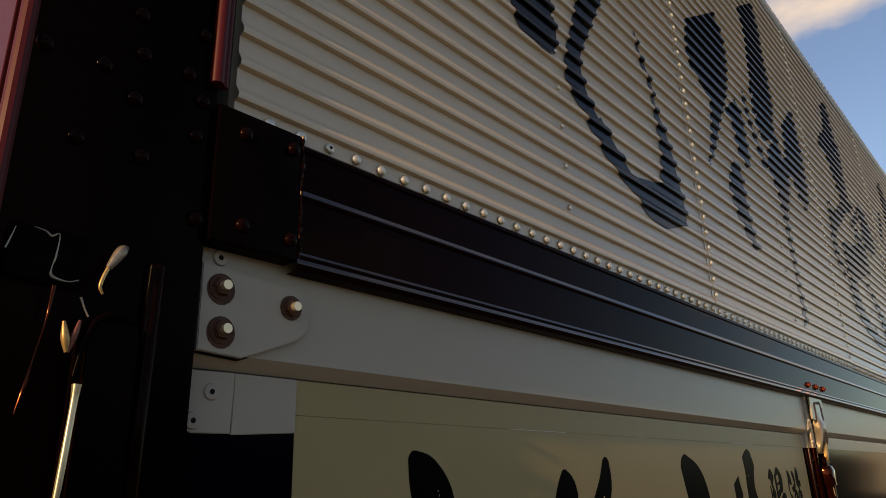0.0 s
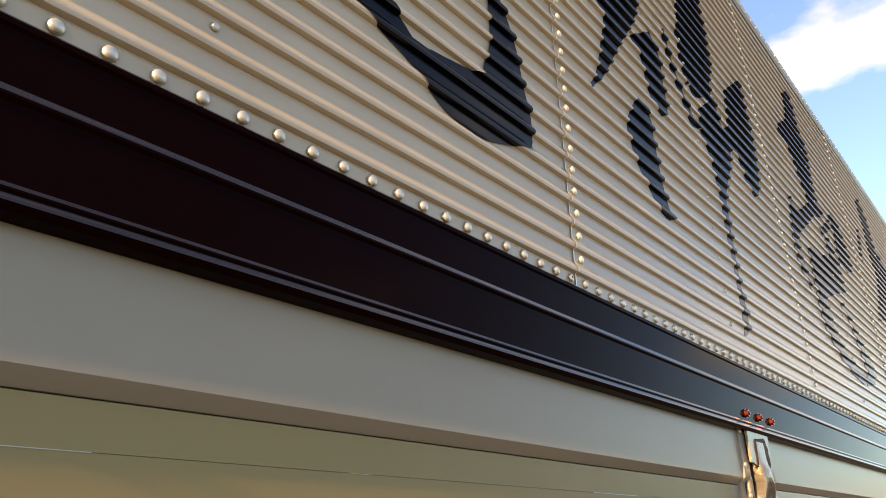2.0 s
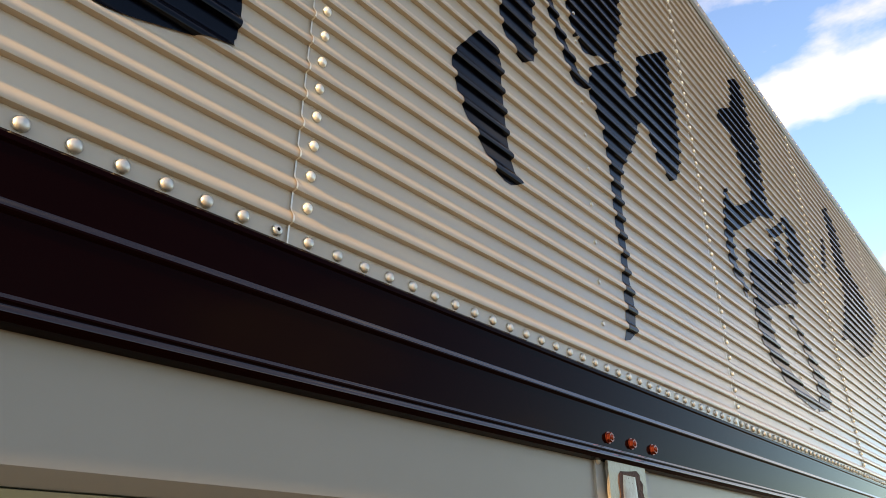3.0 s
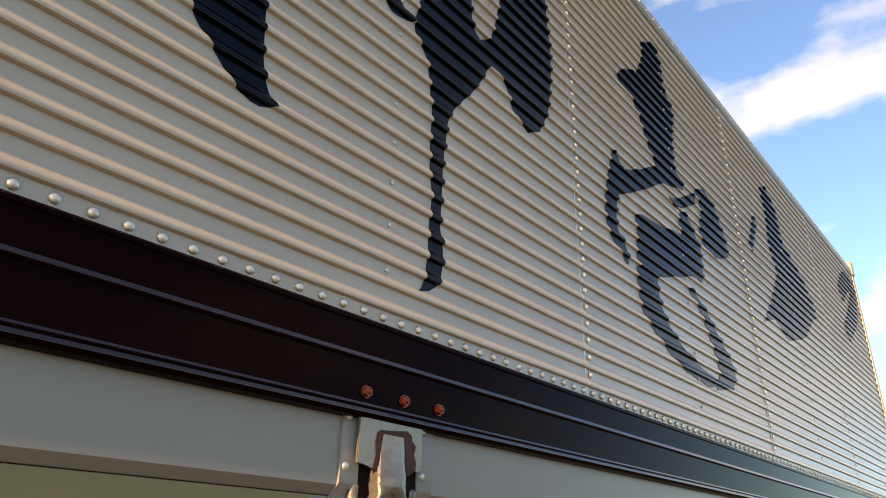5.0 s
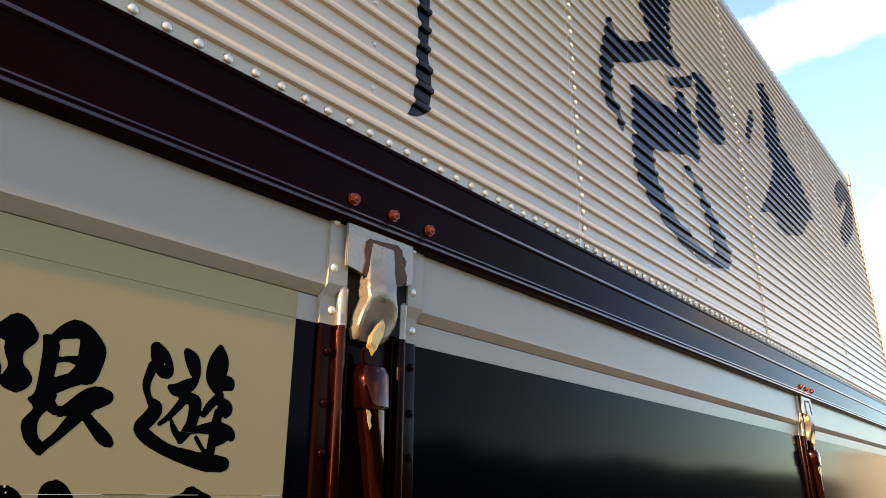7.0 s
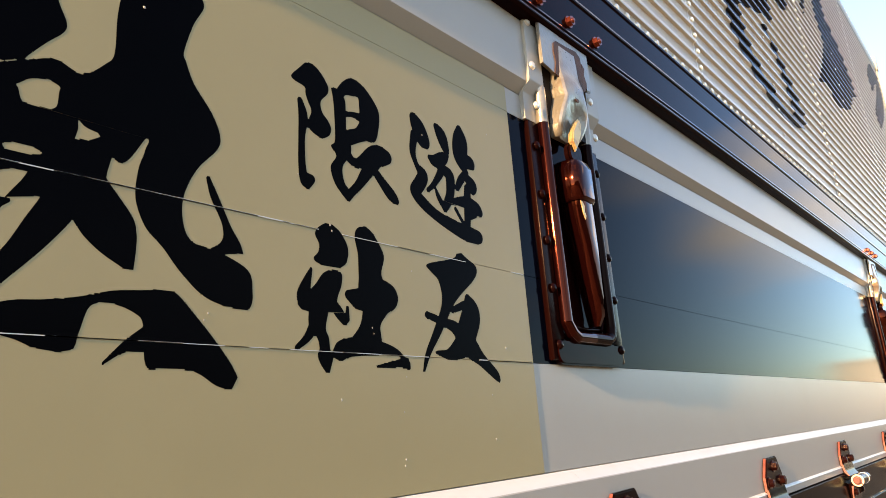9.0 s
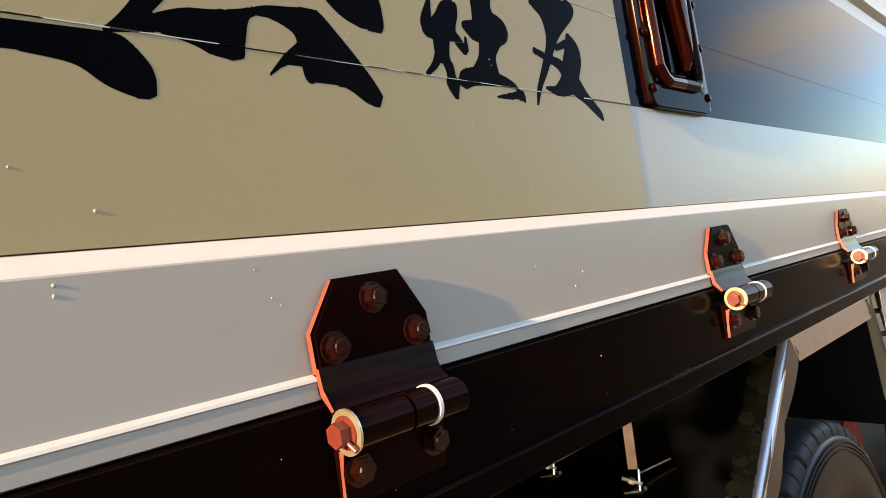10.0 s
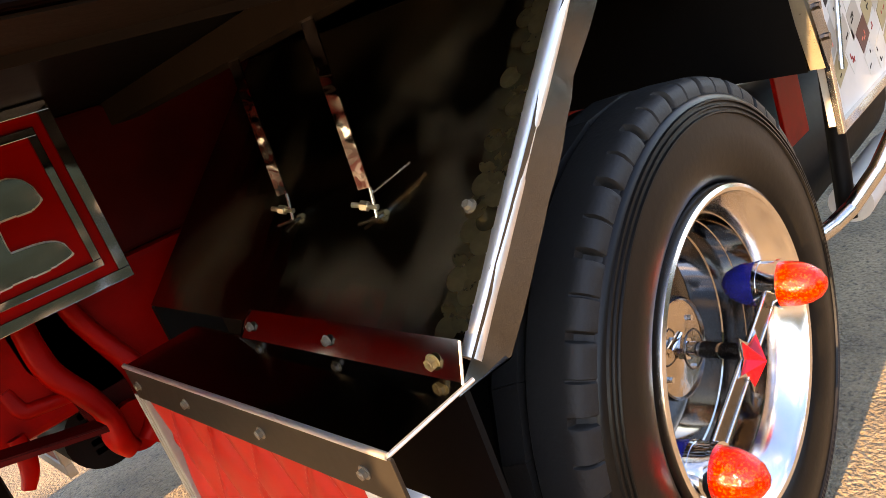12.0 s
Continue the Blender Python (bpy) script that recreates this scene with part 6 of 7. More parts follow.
WING_FAR.append([(2.364, 3.245, 2.467, 3.295), (2.378, 3.106, 2.588, 3.2), (2.343, 2.95, 2.6, 3.055), (2.371, 2.879, 2.708, 3.009), (2.423, 2.763, 2.897, 2.928), (2.252, 2.579, 2.943, 2.793), (2.398, 2.523, 2.703, 2.608)])
WING_FAR.append([(2.405, 2.838, 2.557, 2.894), (2.25, 2.678, 2.536, 2.775), (2.071, 2.523, 2.323, 2.601)])
WING_FAR.append([(2.677, 2.795, 2.977, 2.894), (2.764, 2.709, 3.008, 2.783)])
WING_FAR.append([(2.178, 2.995, 0.025), (2.062, 2.835, 0.022)])
WING_FAR.append([(3.834, 3.179, 0.0605), (4.033, 3.302, 0.065), (4.241, 3.314, 0.0705), (4.062, 3.102, 0.0775), (3.753, 2.904, 0.0565)])
BIG = []
BIG.append([(-0.523, 1.678, -0.512, 1.684), (-0.532, 1.67, -0.496, 1.689), (-0.53, 1.659, -0.48, 1.684), (-0.528, 1.647, -0.473, 1.673), (-0.527, 1.634, -0.466, 1.661), (-0.528, 1.625, -0.464, 1.652), (-0.529, 1.611, -0.472, 1.634), (-0.529, 1.59, -0.479, 1.608), (-0.532, 1.578, -0.477, 1.6), (-0.547, 1.555, -0.47, 1.584), (-0.546, 1.536, -0.455, 1.565), (-0.506, 1.532, -0.448, 1.549), (-0.505, 1.521, -0.45, 1.537), (-0.509, 1.506, -0.466, 1.517), (-0.51, 1.485, -0.476, 1.493), (-0.503, 1.467, -0.475, 1.472), (-0.493, 1.457, -0.467, 1.461), (-0.488, 1.452, -0.449, 1.458), (-0.477, 1.439, -0.423, 1.447), (-0.461, 1.425, -0.419, 1.43), (-0.446, 1.419, -0.42, 1.421), (-0.432, 1.417, -0.423, 1.417)])
BIG.append([(-0.459, 1.513, -0.456, 1.514), (-0.455, 1.498, -0.448, 1.499), (-0.445, 1.478, -0.438, 1.479), (-0.447, 1.464, -0.43, 1.467), (-0.468, 1.453, -0.427, 1.459)])
BIG.append([(-0.607, 1.614, -0.573, 1.632), (-0.605, 1.591, -0.567, 1.61), (-0.604, 1.576, -0.561, 1.596), (-0.603, 1.569, -0.562, 1.588), (-0.603, 1.563, -0.571, 1.577), (-0.602, 1.556, -0.58, 1.565), (-0.596, 1.554, -0.583, 1.56)])
BIG.append([(-0.607, 1.547, -0.606, 1.534), (-0.596, 1.553, -0.595, 1.538), (-0.588, 1.557, -0.586, 1.542), (-0.578, 1.562, -0.577, 1.549), (-0.565, 1.567, -0.562, 1.549), (-0.548, 1.563, -0.545, 1.526), (-0.53, 1.581, -0.526, 1.53)])
BIG.append([(-0.606, 1.534, -0.603, 1.501), (-0.595, 1.538, -0.591, 1.502), (-0.586, 1.541, -0.583, 1.504), (-0.582, 1.532, -0.578, 1.504), (-0.572, 1.531, -0.569, 1.502), (-0.563, 1.534, -0.558, 1.493), (-0.561, 1.549, -0.556, 1.494), (-0.551, 1.56, -0.549, 1.523)])
BIG.append([(-0.548, 1.564, -0.545, 1.525), (-0.542, 1.566, -0.539, 1.527), (-0.528, 1.571, -0.521, 1.507), (-0.514, 1.576, -0.504, 1.531)])
BIG.append([(-0.559, 1.516, -0.556, 1.482), (-0.545, 1.517, -0.542, 1.478), (-0.538, 1.52, -0.531, 1.492), (-0.522, 1.532, -0.529, 1.5)])
BIG.append([(-0.602, 1.491, -0.601, 1.482), (-0.59, 1.49, -0.59, 1.486), (-0.577, 1.492, -0.575, 1.487), (-0.567, 1.503, -0.562, 1.481), (-0.557, 1.512, -0.549, 1.477)])
BIG.append([(-0.571, 1.488, -0.532, 1.498), (-0.567, 1.481, -0.527, 1.491), (-0.562, 1.475, -0.522, 1.485), (-0.549, 1.463, -0.511, 1.471), (-0.541, 1.453, -0.508, 1.46), (-0.53, 1.444, -0.508, 1.448), (-0.514, 1.435, -0.509, 1.436)])
BIG.append([(-0.571, 1.488, -0.532, 1.498), (-0.566, 1.478, -0.536, 1.485), (-0.575, 1.458, -0.548, 1.463), (-0.585, 1.438, -0.563, 1.442), (-0.6, 1.419, -0.58, 1.422), (-0.615, 1.4, -0.598, 1.402), (-0.626, 1.389, -0.612, 1.39)])
BIG.append([(-0.626, 1.389, -0.625, 1.387), (-0.613, 1.396, -0.612, 1.389), (-0.598, 1.402, -0.594, 1.391), (-0.578, 1.409, -0.575, 1.387), (-0.561, 1.411, -0.562, 1.382), (-0.545, 1.414, -0.544, 1.382), (-0.537, 1.416, -0.54, 1.393), (-0.534, 1.417, -0.534, 1.41), (-0.52, 1.421, -0.52, 1.412), (-0.503, 1.423, -0.506, 1.407), (-0.485, 1.425, -0.501, 1.4), (-0.477, 1.422, -0.498, 1.374), (-0.464, 1.409, -0.485, 1.373), (-0.45, 1.394, -0.464, 1.371), (-0.437, 1.378, -0.448, 1.362), (-0.431, 1.368, -0.436, 1.359)])
BIG.append([(-0.526, 1.375, -0.525, 1.374), (-0.513, 1.389, -0.512, 1.382), (-0.501, 1.399, -0.497, 1.383)])
BIG.append([(-0.662, 1.514, -0.613, 1.532), (-0.662, 1.501, -0.607, 1.52), (-0.662, 1.497, -0.604, 1.516), (-0.629, 1.505, -0.598, 1.515), (-0.63, 1.492, -0.592, 1.504)])
BIG.append([(-0.641, 1.488, -0.591, 1.503), (-0.657, 1.477, -0.586, 1.498), (-0.657, 1.473, -0.561, 1.5), (-0.657, 1.469, -0.577, 1.491), (-0.657, 1.465, -0.598, 1.48), (-0.64, 1.46, -0.596, 1.471), (-0.656, 1.451, -0.583, 1.468), (-0.656, 1.446, -0.588, 1.462), (-0.656, 1.437, -0.596, 1.45), (-0.656, 1.428, -0.604, 1.438), (-0.641, 1.423, -0.609, 1.429), (-0.634, 1.419, -0.614, 1.422), (-0.625, 1.418, -0.617, 1.419)])
BIG.append([(-0.598, 1.489, -0.561, 1.5), (-0.577, 1.49, -0.561, 1.494), (-0.577, 1.484, -0.558, 1.489), (-0.583, 1.474, -0.562, 1.479), (-0.586, 1.469, -0.569, 1.473)])
BIG.append([(-0.699, 1.386, -0.698, 1.373), (-0.678, 1.387, -0.678, 1.372), (-0.656, 1.387, -0.656, 1.37), (-0.641, 1.387, -0.641, 1.367), (-0.626, 1.387, -0.628, 1.358), (-0.615, 1.386, -0.615, 1.353), (-0.603, 1.373, -0.607, 1.352), (-0.6, 1.364, -0.601, 1.354)])
GEN = []
GEN.append([(-0.366, 1.644, -0.36, 1.646), (-0.372, 1.637, -0.353, 1.644), (-0.381, 1.626, -0.346, 1.638), (-0.377, 1.622, -0.343, 1.634), (-0.367, 1.62, -0.34, 1.629), (-0.366, 1.614, -0.341, 1.622), (-0.364, 1.608, -0.349, 1.612), (-0.36, 1.599, -0.348, 1.602), (-0.363, 1.59, -0.342, 1.596), (-0.363, 1.582, -0.338, 1.589), (-0.357, 1.578, -0.34, 1.582), (-0.35, 1.576, -0.346, 1.577)])
GEN.append([(-0.372, 1.605, 0.003), (-0.369, 1.591, 0.005), (-0.371, 1.57, 0.0035), (-0.371, 1.545, 0.004), (-0.368, 1.531, 0.005), (-0.362, 1.535, 0.0045), (-0.366, 1.526, 0.002)])
GEN.append([(-0.368, 1.587, 0.004), (-0.358, 1.584, 0.004)])
GEN.append([(-0.337, 1.63, -0.331, 1.632), (-0.335, 1.62, -0.321, 1.624), (-0.334, 1.606, -0.32, 1.61), (-0.334, 1.579, -0.32, 1.583), (-0.339, 1.572, -0.315, 1.578), (-0.333, 1.564, -0.317, 1.568), (-0.34, 1.552, -0.326, 1.555), (-0.336, 1.538, -0.324, 1.54), (-0.328, 1.529, -0.314, 1.532), (-0.322, 1.524, -0.319, 1.524)])
GEN.append([(-0.331, 1.63, -0.33, 1.607), (-0.322, 1.642, -0.321, 1.627), (-0.311, 1.649, -0.311, 1.63), (-0.297, 1.646, -0.304, 1.631), (-0.284, 1.635, -0.303, 1.621), (-0.277, 1.623, -0.303, 1.615), (-0.279, 1.605, -0.304, 1.605), (-0.284, 1.592, -0.315, 1.59), (-0.293, 1.589, -0.315, 1.587)])
GEN.append([(-0.323, 1.608, 0.0025), (-0.312, 1.611, 0.003), (-0.302, 1.611, 0.0045)])
GEN.append([(-0.318, 1.586, 0.0075), (-0.303, 1.593, 0.0065), (-0.287, 1.596, 0.004)])
GEN.append([(-0.326, 1.575, 0.007), (-0.31, 1.563, 0.0045), (-0.284, 1.577, 0.011), (-0.269, 1.58, 0.007)])
GEN.append([(-0.321, 1.529, 0.004), (-0.308, 1.542, 0.0045), (-0.296, 1.558, 0.0065), (-0.284, 1.57, 0.006)])
GEN.append([(-0.291, 1.566, 0.004), (-0.277, 1.552, 0.0055), (-0.266, 1.542, 0.0065), (-0.259, 1.537, 0.0035)])
YU = []
YU.append([(-0.227, 1.635, 0.0065), (-0.221, 1.626, 0.0105), (-0.215, 1.615, 0.01), (-0.21, 1.61, 0.0045)])
YU.append([(-0.228, 1.616, 0.0055), (-0.232, 1.597, 0.0045), (-0.227, 1.583, 0.0035), (-0.219, 1.574, 0.0075), (-0.225, 1.563, 0.008), (-0.232, 1.554, 0.007), (-0.221, 1.544, 0.007), (-0.2, 1.534, 0.0065), (-0.177, 1.528, 0.008), (-0.157, 1.524, 0.009), (-0.14, 1.523, 0.0085), (-0.134, 1.523, 0.0075)])
YU.append([(-0.192, 1.636, 0.0045), (-0.185, 1.628, 0.0085), (-0.18, 1.616, 0.0065), (-0.177, 1.61, 0.003)])
YU.append([(-0.206, 1.597, 0.0035), (-0.198, 1.595, 0.007), (-0.186, 1.601, 0.0075), (-0.177, 1.607, 0.0025)])
YU.append([(-0.192, 1.594, 0.0075), (-0.189, 1.587, 0.0055), (-0.202, 1.569, 0.0035), (-0.213, 1.559, 0.0025)])
YU.append([(-0.187, 1.588, 0.0055), (-0.176, 1.584, 0.0075), (-0.177, 1.564, 0.0065), (-0.183, 1.552, 0.0055), (-0.188, 1.543, 0.003)])
YU.append([(-0.201, 1.565, 0.0015), (-0.196, 1.555, 0.0035), (-0.188, 1.545, 0.0035)])
YU.append([(-0.153, 1.645, 0.005), (-0.153, 1.63, 0.0125), (-0.155, 1.614, 0.012), (-0.151, 1.601, 0.0065)])
YU.append([(-0.149, 1.606, 0.007), (-0.139, 1.609, 0.008), (-0.135, 1.605, 0.0045)])
YU.append([(-0.147, 1.595, 0.0045), (-0.158, 1.583, 0.005), (-0.165, 1.572, 0.0035)])
YU.append([(-0.149, 1.59, 0.0045), (-0.138, 1.582, 0.008), (-0.138, 1.575, 0.0045)])
YU.append([(-0.176, 1.555, 0.0035), (-0.151, 1.56, 0.0065), (-0.134, 1.557, 0.007), (-0.128, 1.552, 0.0055)])
YU.append([(-0.147, 1.576, 0.0055), (-0.149, 1.557, 0.006), (-0.152, 1.531, 0.005)])
YU.append([(-0.17, 1.548, 0.0025), (-0.16, 1.536, 0.0025), (-0.152, 1.53, 0.003)])
YU.append([(-0.138, 1.549, 0.005), (-0.148, 1.542, 0.0025)])
SHA = []
SHA.append([(-0.349, 1.498, -0.341, 1.499), (-0.356, 1.493, -0.335, 1.496), (-0.359, 1.487, -0.33, 1.492), (-0.355, 1.479, -0.324, 1.483), (-0.356, 1.472, -0.323, 1.475), (-0.361, 1.466, -0.324, 1.471), (-0.356, 1.462, -0.326, 1.466), (-0.342, 1.461, -0.333, 1.461)])
SHA.append([(-0.364, 1.456, 0.0015), (-0.368, 1.446, 0.004), (-0.372, 1.434, 0.0065), (-0.371, 1.427, 0.006)])
SHA.append([(-0.345, 1.458, -0.337, 1.459), (-0.352, 1.454, -0.331, 1.456), (-0.36, 1.444, -0.332, 1.446), (-0.371, 1.434, -0.336, 1.437), (-0.378, 1.427, -0.338, 1.43), (-0.373, 1.421, -0.342, 1.423)])
SHA.append([(-0.367, 1.424, -0.346, 1.425), (-0.367, 1.409, -0.35, 1.409), (-0.359, 1.4, -0.347, 1.401), (-0.357, 1.392, -0.346, 1.392), (-0.359, 1.386, -0.343, 1.386), (-0.356, 1.379, -0.345, 1.379), (-0.351, 1.373, -0.347, 1.373)])
SHA.append([(-0.36, 1.413, 0.0055), (-0.369, 1.4, 0.0035), (-0.38, 1.391, 0.002)])
SHA.append([(-0.342, 1.43, 0.0045), (-0.335, 1.422, 0.005), (-0.329, 1.414, 0.0025)])
SHA.append([(-0.326, 1.428, 0.0015), (-0.327, 1.417, 0.003)])
SHA.append([(-0.308, 1.503, -0.301, 1.504), (-0.313, 1.499, -0.295, 1.501), (-0.315, 1.491, -0.289, 1.495), (-0.312, 1.477, -0.28, 1.48), (-0.312, 1.462, -0.284, 1.465), (-0.312, 1.455, -0.283, 1.458), (-0.313, 1.445, -0.276, 1.448), (-0.311, 1.434, -0.273, 1.436), (-0.309, 1.427, -0.278, 1.428), (-0.312, 1.415, -0.288, 1.416), (-0.319, 1.406, -0.288, 1.406), (-0.327, 1.399, -0.287, 1.4)])
SHA.append([(-0.324, 1.439, 0.0045), (-0.312, 1.436, 0.01)])
SHA.append([(-0.281, 1.45, 0.007), (-0.275, 1.442, 0.0105), (-0.281, 1.433, 0.0065)])
SHA.append([(-0.344, 1.39, -0.343, 1.385), (-0.337, 1.399, -0.334, 1.383), (-0.319, 1.403, -0.321, 1.387), (-0.288, 1.401, -0.288, 1.389), (-0.27, 1.396, -0.267, 1.389), (-0.26, 1.389, -0.258, 1.378), (-0.253, 1.384, -0.253, 1.378)])
SHA.append([(-0.296, 1.38, -0.294, 1.378), (-0.27, 1.386, -0.267, 1.379), (-0.255, 1.389, -0.253, 1.378)])
YO = []
YO.append([(-0.174, 1.499, -0.166, 1.5), (-0.182, 1.492, -0.156, 1.495), (-0.221, 1.481, -0.145, 1.49), (-0.217, 1.474, -0.143, 1.482), (-0.207, 1.467, -0.151, 1.472), (-0.203, 1.456, -0.168, 1.459), (-0.203, 1.446, -0.182, 1.447), (-0.207, 1.435, -0.192, 1.435), (-0.22, 1.413, -0.207, 1.414), (-0.232, 1.393, -0.224, 1.393), (-0.237, 1.376, -0.234, 1.376)])
YO.append([(-0.226, 1.43, 0.0035), (-0.203, 1.425, 0.0045), (-0.185, 1.42, 0.007), (-0.167, 1.405, 0.0125), (-0.148, 1.391, 0.0075), (-0.126, 1.376, 0.0055), (-0.12, 1.37, 0.0025)])
YO.append([(-0.162, 1.452, 0.005), (-0.158, 1.437, 0.014), (-0.166, 1.42, 0.015), (-0.174, 1.405, 0.013), (-0.197, 1.394, 0.0055), (-0.217, 1.395, 0.0015)])
YO.append([(-0.188, 1.438, 0.003), (-0.169, 1.445, 0.0045)])
TOPS = []
TOPS.append([(-1.59, 1.658, 0.0115), (-1.572, 1.636, 0.028), (-1.558, 1.605, 0.036), (-1.569, 1.57, 0.0355)])
TOPS.append([(-1.274, 1.636, 0.0115), (-1.271, 1.609, 0.029), (-1.286, 1.564, 0.034)])
TOPS.append([(-1.151, 1.655, 0.011), (-1.158, 1.622, 0.02), (-1.188, 1.574, 0.025)])
TOPS.append([(-0.841, 1.649, 0.0245), (-0.803, 1.605, 0.048), (-0.785, 1.543, 0.0475)])
SIGN_0 = []
SIGN_0.append([(-0.106, 1.054, -0.088, 1.059), (-0.104, 1.037, -0.068, 1.034), (-0.108, 1.007, -0.068, 1.0), (-0.109, 0.974, -0.07, 0.959), (-0.11, 0.942, -0.069, 0.948)])
SIGN_0.append([(-0.154, 0.935, -0.154, 0.923), (-0.112, 0.944, -0.116, 0.915), (-0.069, 0.948, -0.074, 0.917), (-0.041, 0.947, -0.046, 0.916), (-0.022, 0.942, -0.019, 0.92), (-0.015, 0.935, -0.012, 0.923)])
SIGN_0.append([(-0.074, 0.995, -0.07, 0.984), (-0.055, 1.021, -0.057, 0.987), (-0.037, 1.026, -0.034, 0.985), (-0.022, 1.019, -0.02, 0.989), (-0.016, 1.008, -0.014, 0.995)])
SIGN_0.append([(-0.11, 0.983, -0.106, 0.976), (-0.139, 0.964, -0.134, 0.955)])
SIGN_0.append([(-0.133, 0.965, -0.14, 0.951), (-0.168, 0.98, -0.172, 0.971), (-0.196, 0.996, -0.199, 0.991)])
SIGN_1 = []
SIGN_1.append([(-0.225, 1.064, -0.217, 1.063), (-0.25, 1.049, -0.212, 1.048), (-0.267, 1.031, -0.219, 1.024), (-0.276, 1.016, -0.224, 1.002), (-0.271, 1.0, -0.233, 0.99)])
SIGN_1.append([(-0.257, 0.993, -0.228, 0.992), (-0.278, 0.983, -0.241, 0.971), (-0.299, 0.973, -0.275, 0.958), (-0.298, 0.965, -0.291, 0.96)])
SIGN_1.append([(-0.221, 1.009, -0.194, 1.002), (-0.235, 0.984, -0.221, 0.974), (-0.253, 0.96, -0.239, 0.946), (-0.279, 0.941, -0.255, 0.93), (-0.299, 0.927, -0.277, 0.921), (-0.306, 0.921, -0.298, 0.919)])
SIGN_1.append([(-0.203, 1.044, -0.194, 1.036), (-0.215, 1.034, -0.203, 1.024), (-0.227, 1.019, -0.221, 1.013)])
SIGN_1.append([(-0.173, 1.036, -0.163, 1.017), (-0.19, 1.029, -0.17, 1.004), (-0.215, 1.014, -0.191, 0.997), (-0.227, 1.004, -0.204, 0.987)])
SIGN_1.append([(-0.217, 0.984, -0.224, 0.98), (-0.196, 0.98, -0.213, 0.967), (-0.194, 0.967, -0.21, 0.959)])
SIGN_1.append([(-0.185, 0.959, -0.194, 0.96), (-0.184, 0.95, -0.216, 0.952), (-0.195, 0.938, -0.225, 0.94), (-0.222, 0.938, -0.234, 0.953)])
SIGN_1.append([(-0.247, 0.941, -0.241, 0.929), (-0.222, 0.93, -0.223, 0.918), (-0.189, 0.933, -0.191, 0.918), (-0.16, 0.934, -0.16, 0.921), (-0.151, 0.929, -0.153, 0.924)])
SIGN_2 = []
SIGN_2.append([(-0.38, 1.049, -0.345, 1.049), (-0.386, 1.033, -0.349, 1.029), (-0.407, 1.01, -0.371, 1.0), (-0.433, 0.982, -0.401, 0.98), (-0.44, 0.959, -0.429, 0.954), (-0.44, 0.946, -0.436, 0.945)])
SIGN_2.append([(-0.351, 1.033, -0.359, 1.025), (-0.328, 1.012, -0.332, 1.001), (-0.296, 0.978, -0.302, 0.971)])
SIGN_2.append([(-0.378, 1.002, -0.377, 0.985), (-0.353, 1.008, -0.357, 0.978), (-0.333, 1.01, -0.339, 0.983), (-0.329, 1.007, -0.334, 0.989)])
SIGN_2.append([(-0.414, 0.964, -0.408, 0.952), (-0.383, 0.969, -0.377, 0.946), (-0.354, 0.985, -0.343, 0.96), (-0.333, 0.989, -0.316, 0.97)])
SIGN_2.append([(-0.338, 0.986, -0.312, 0.972), (-0.344, 0.964, -0.322, 0.947), (-0.361, 0.947, -0.34, 0.926), (-0.388, 0.935, -0.37, 0.923), (-0.41, 0.921, -0.401, 0.921)])
SIGN_3 = []
SIGN_3.append([(-0.462, 1.05, -0.45, 1.038), (-0.474, 1.036, -0.453, 1.024), (-0.486, 1.016, -0.463, 1.006), (-0.495, 0.995, -0.474, 0.989)])
SIGN_3.append([(-0.5, 1.022, -0.491, 1.047), (-0.479, 1.031, -0.476, 1.048), (-0.467, 1.037, -0.462, 1.05)])
SIGN_3.append([(-0.517, 0.978, -0.51, 0.987), (-0.501, 0.979, -0.489, 1.003), (-0.485, 0.973, -0.474, 0.985), (-0.457, 0.978, -0.45, 0.987), (-0.439, 0.981, -0.442, 0.988)])
SIGN_3.append([(-0.453, 0.98, -0.438, 0.979), (-0.451, 0.964, -0.438, 0.965), (-0.457, 0.947, -0.438, 0.946), (-0.456, 0.936, -0.43, 0.931), (-0.441, 0.921, -0.431, 0.923)])
SIGN_3.append([(-0.489, 0.971, -0.489, 0.968), (-0.474, 0.95, -0.473, 0.944), (-0.457, 0.934, -0.453, 0.926)])


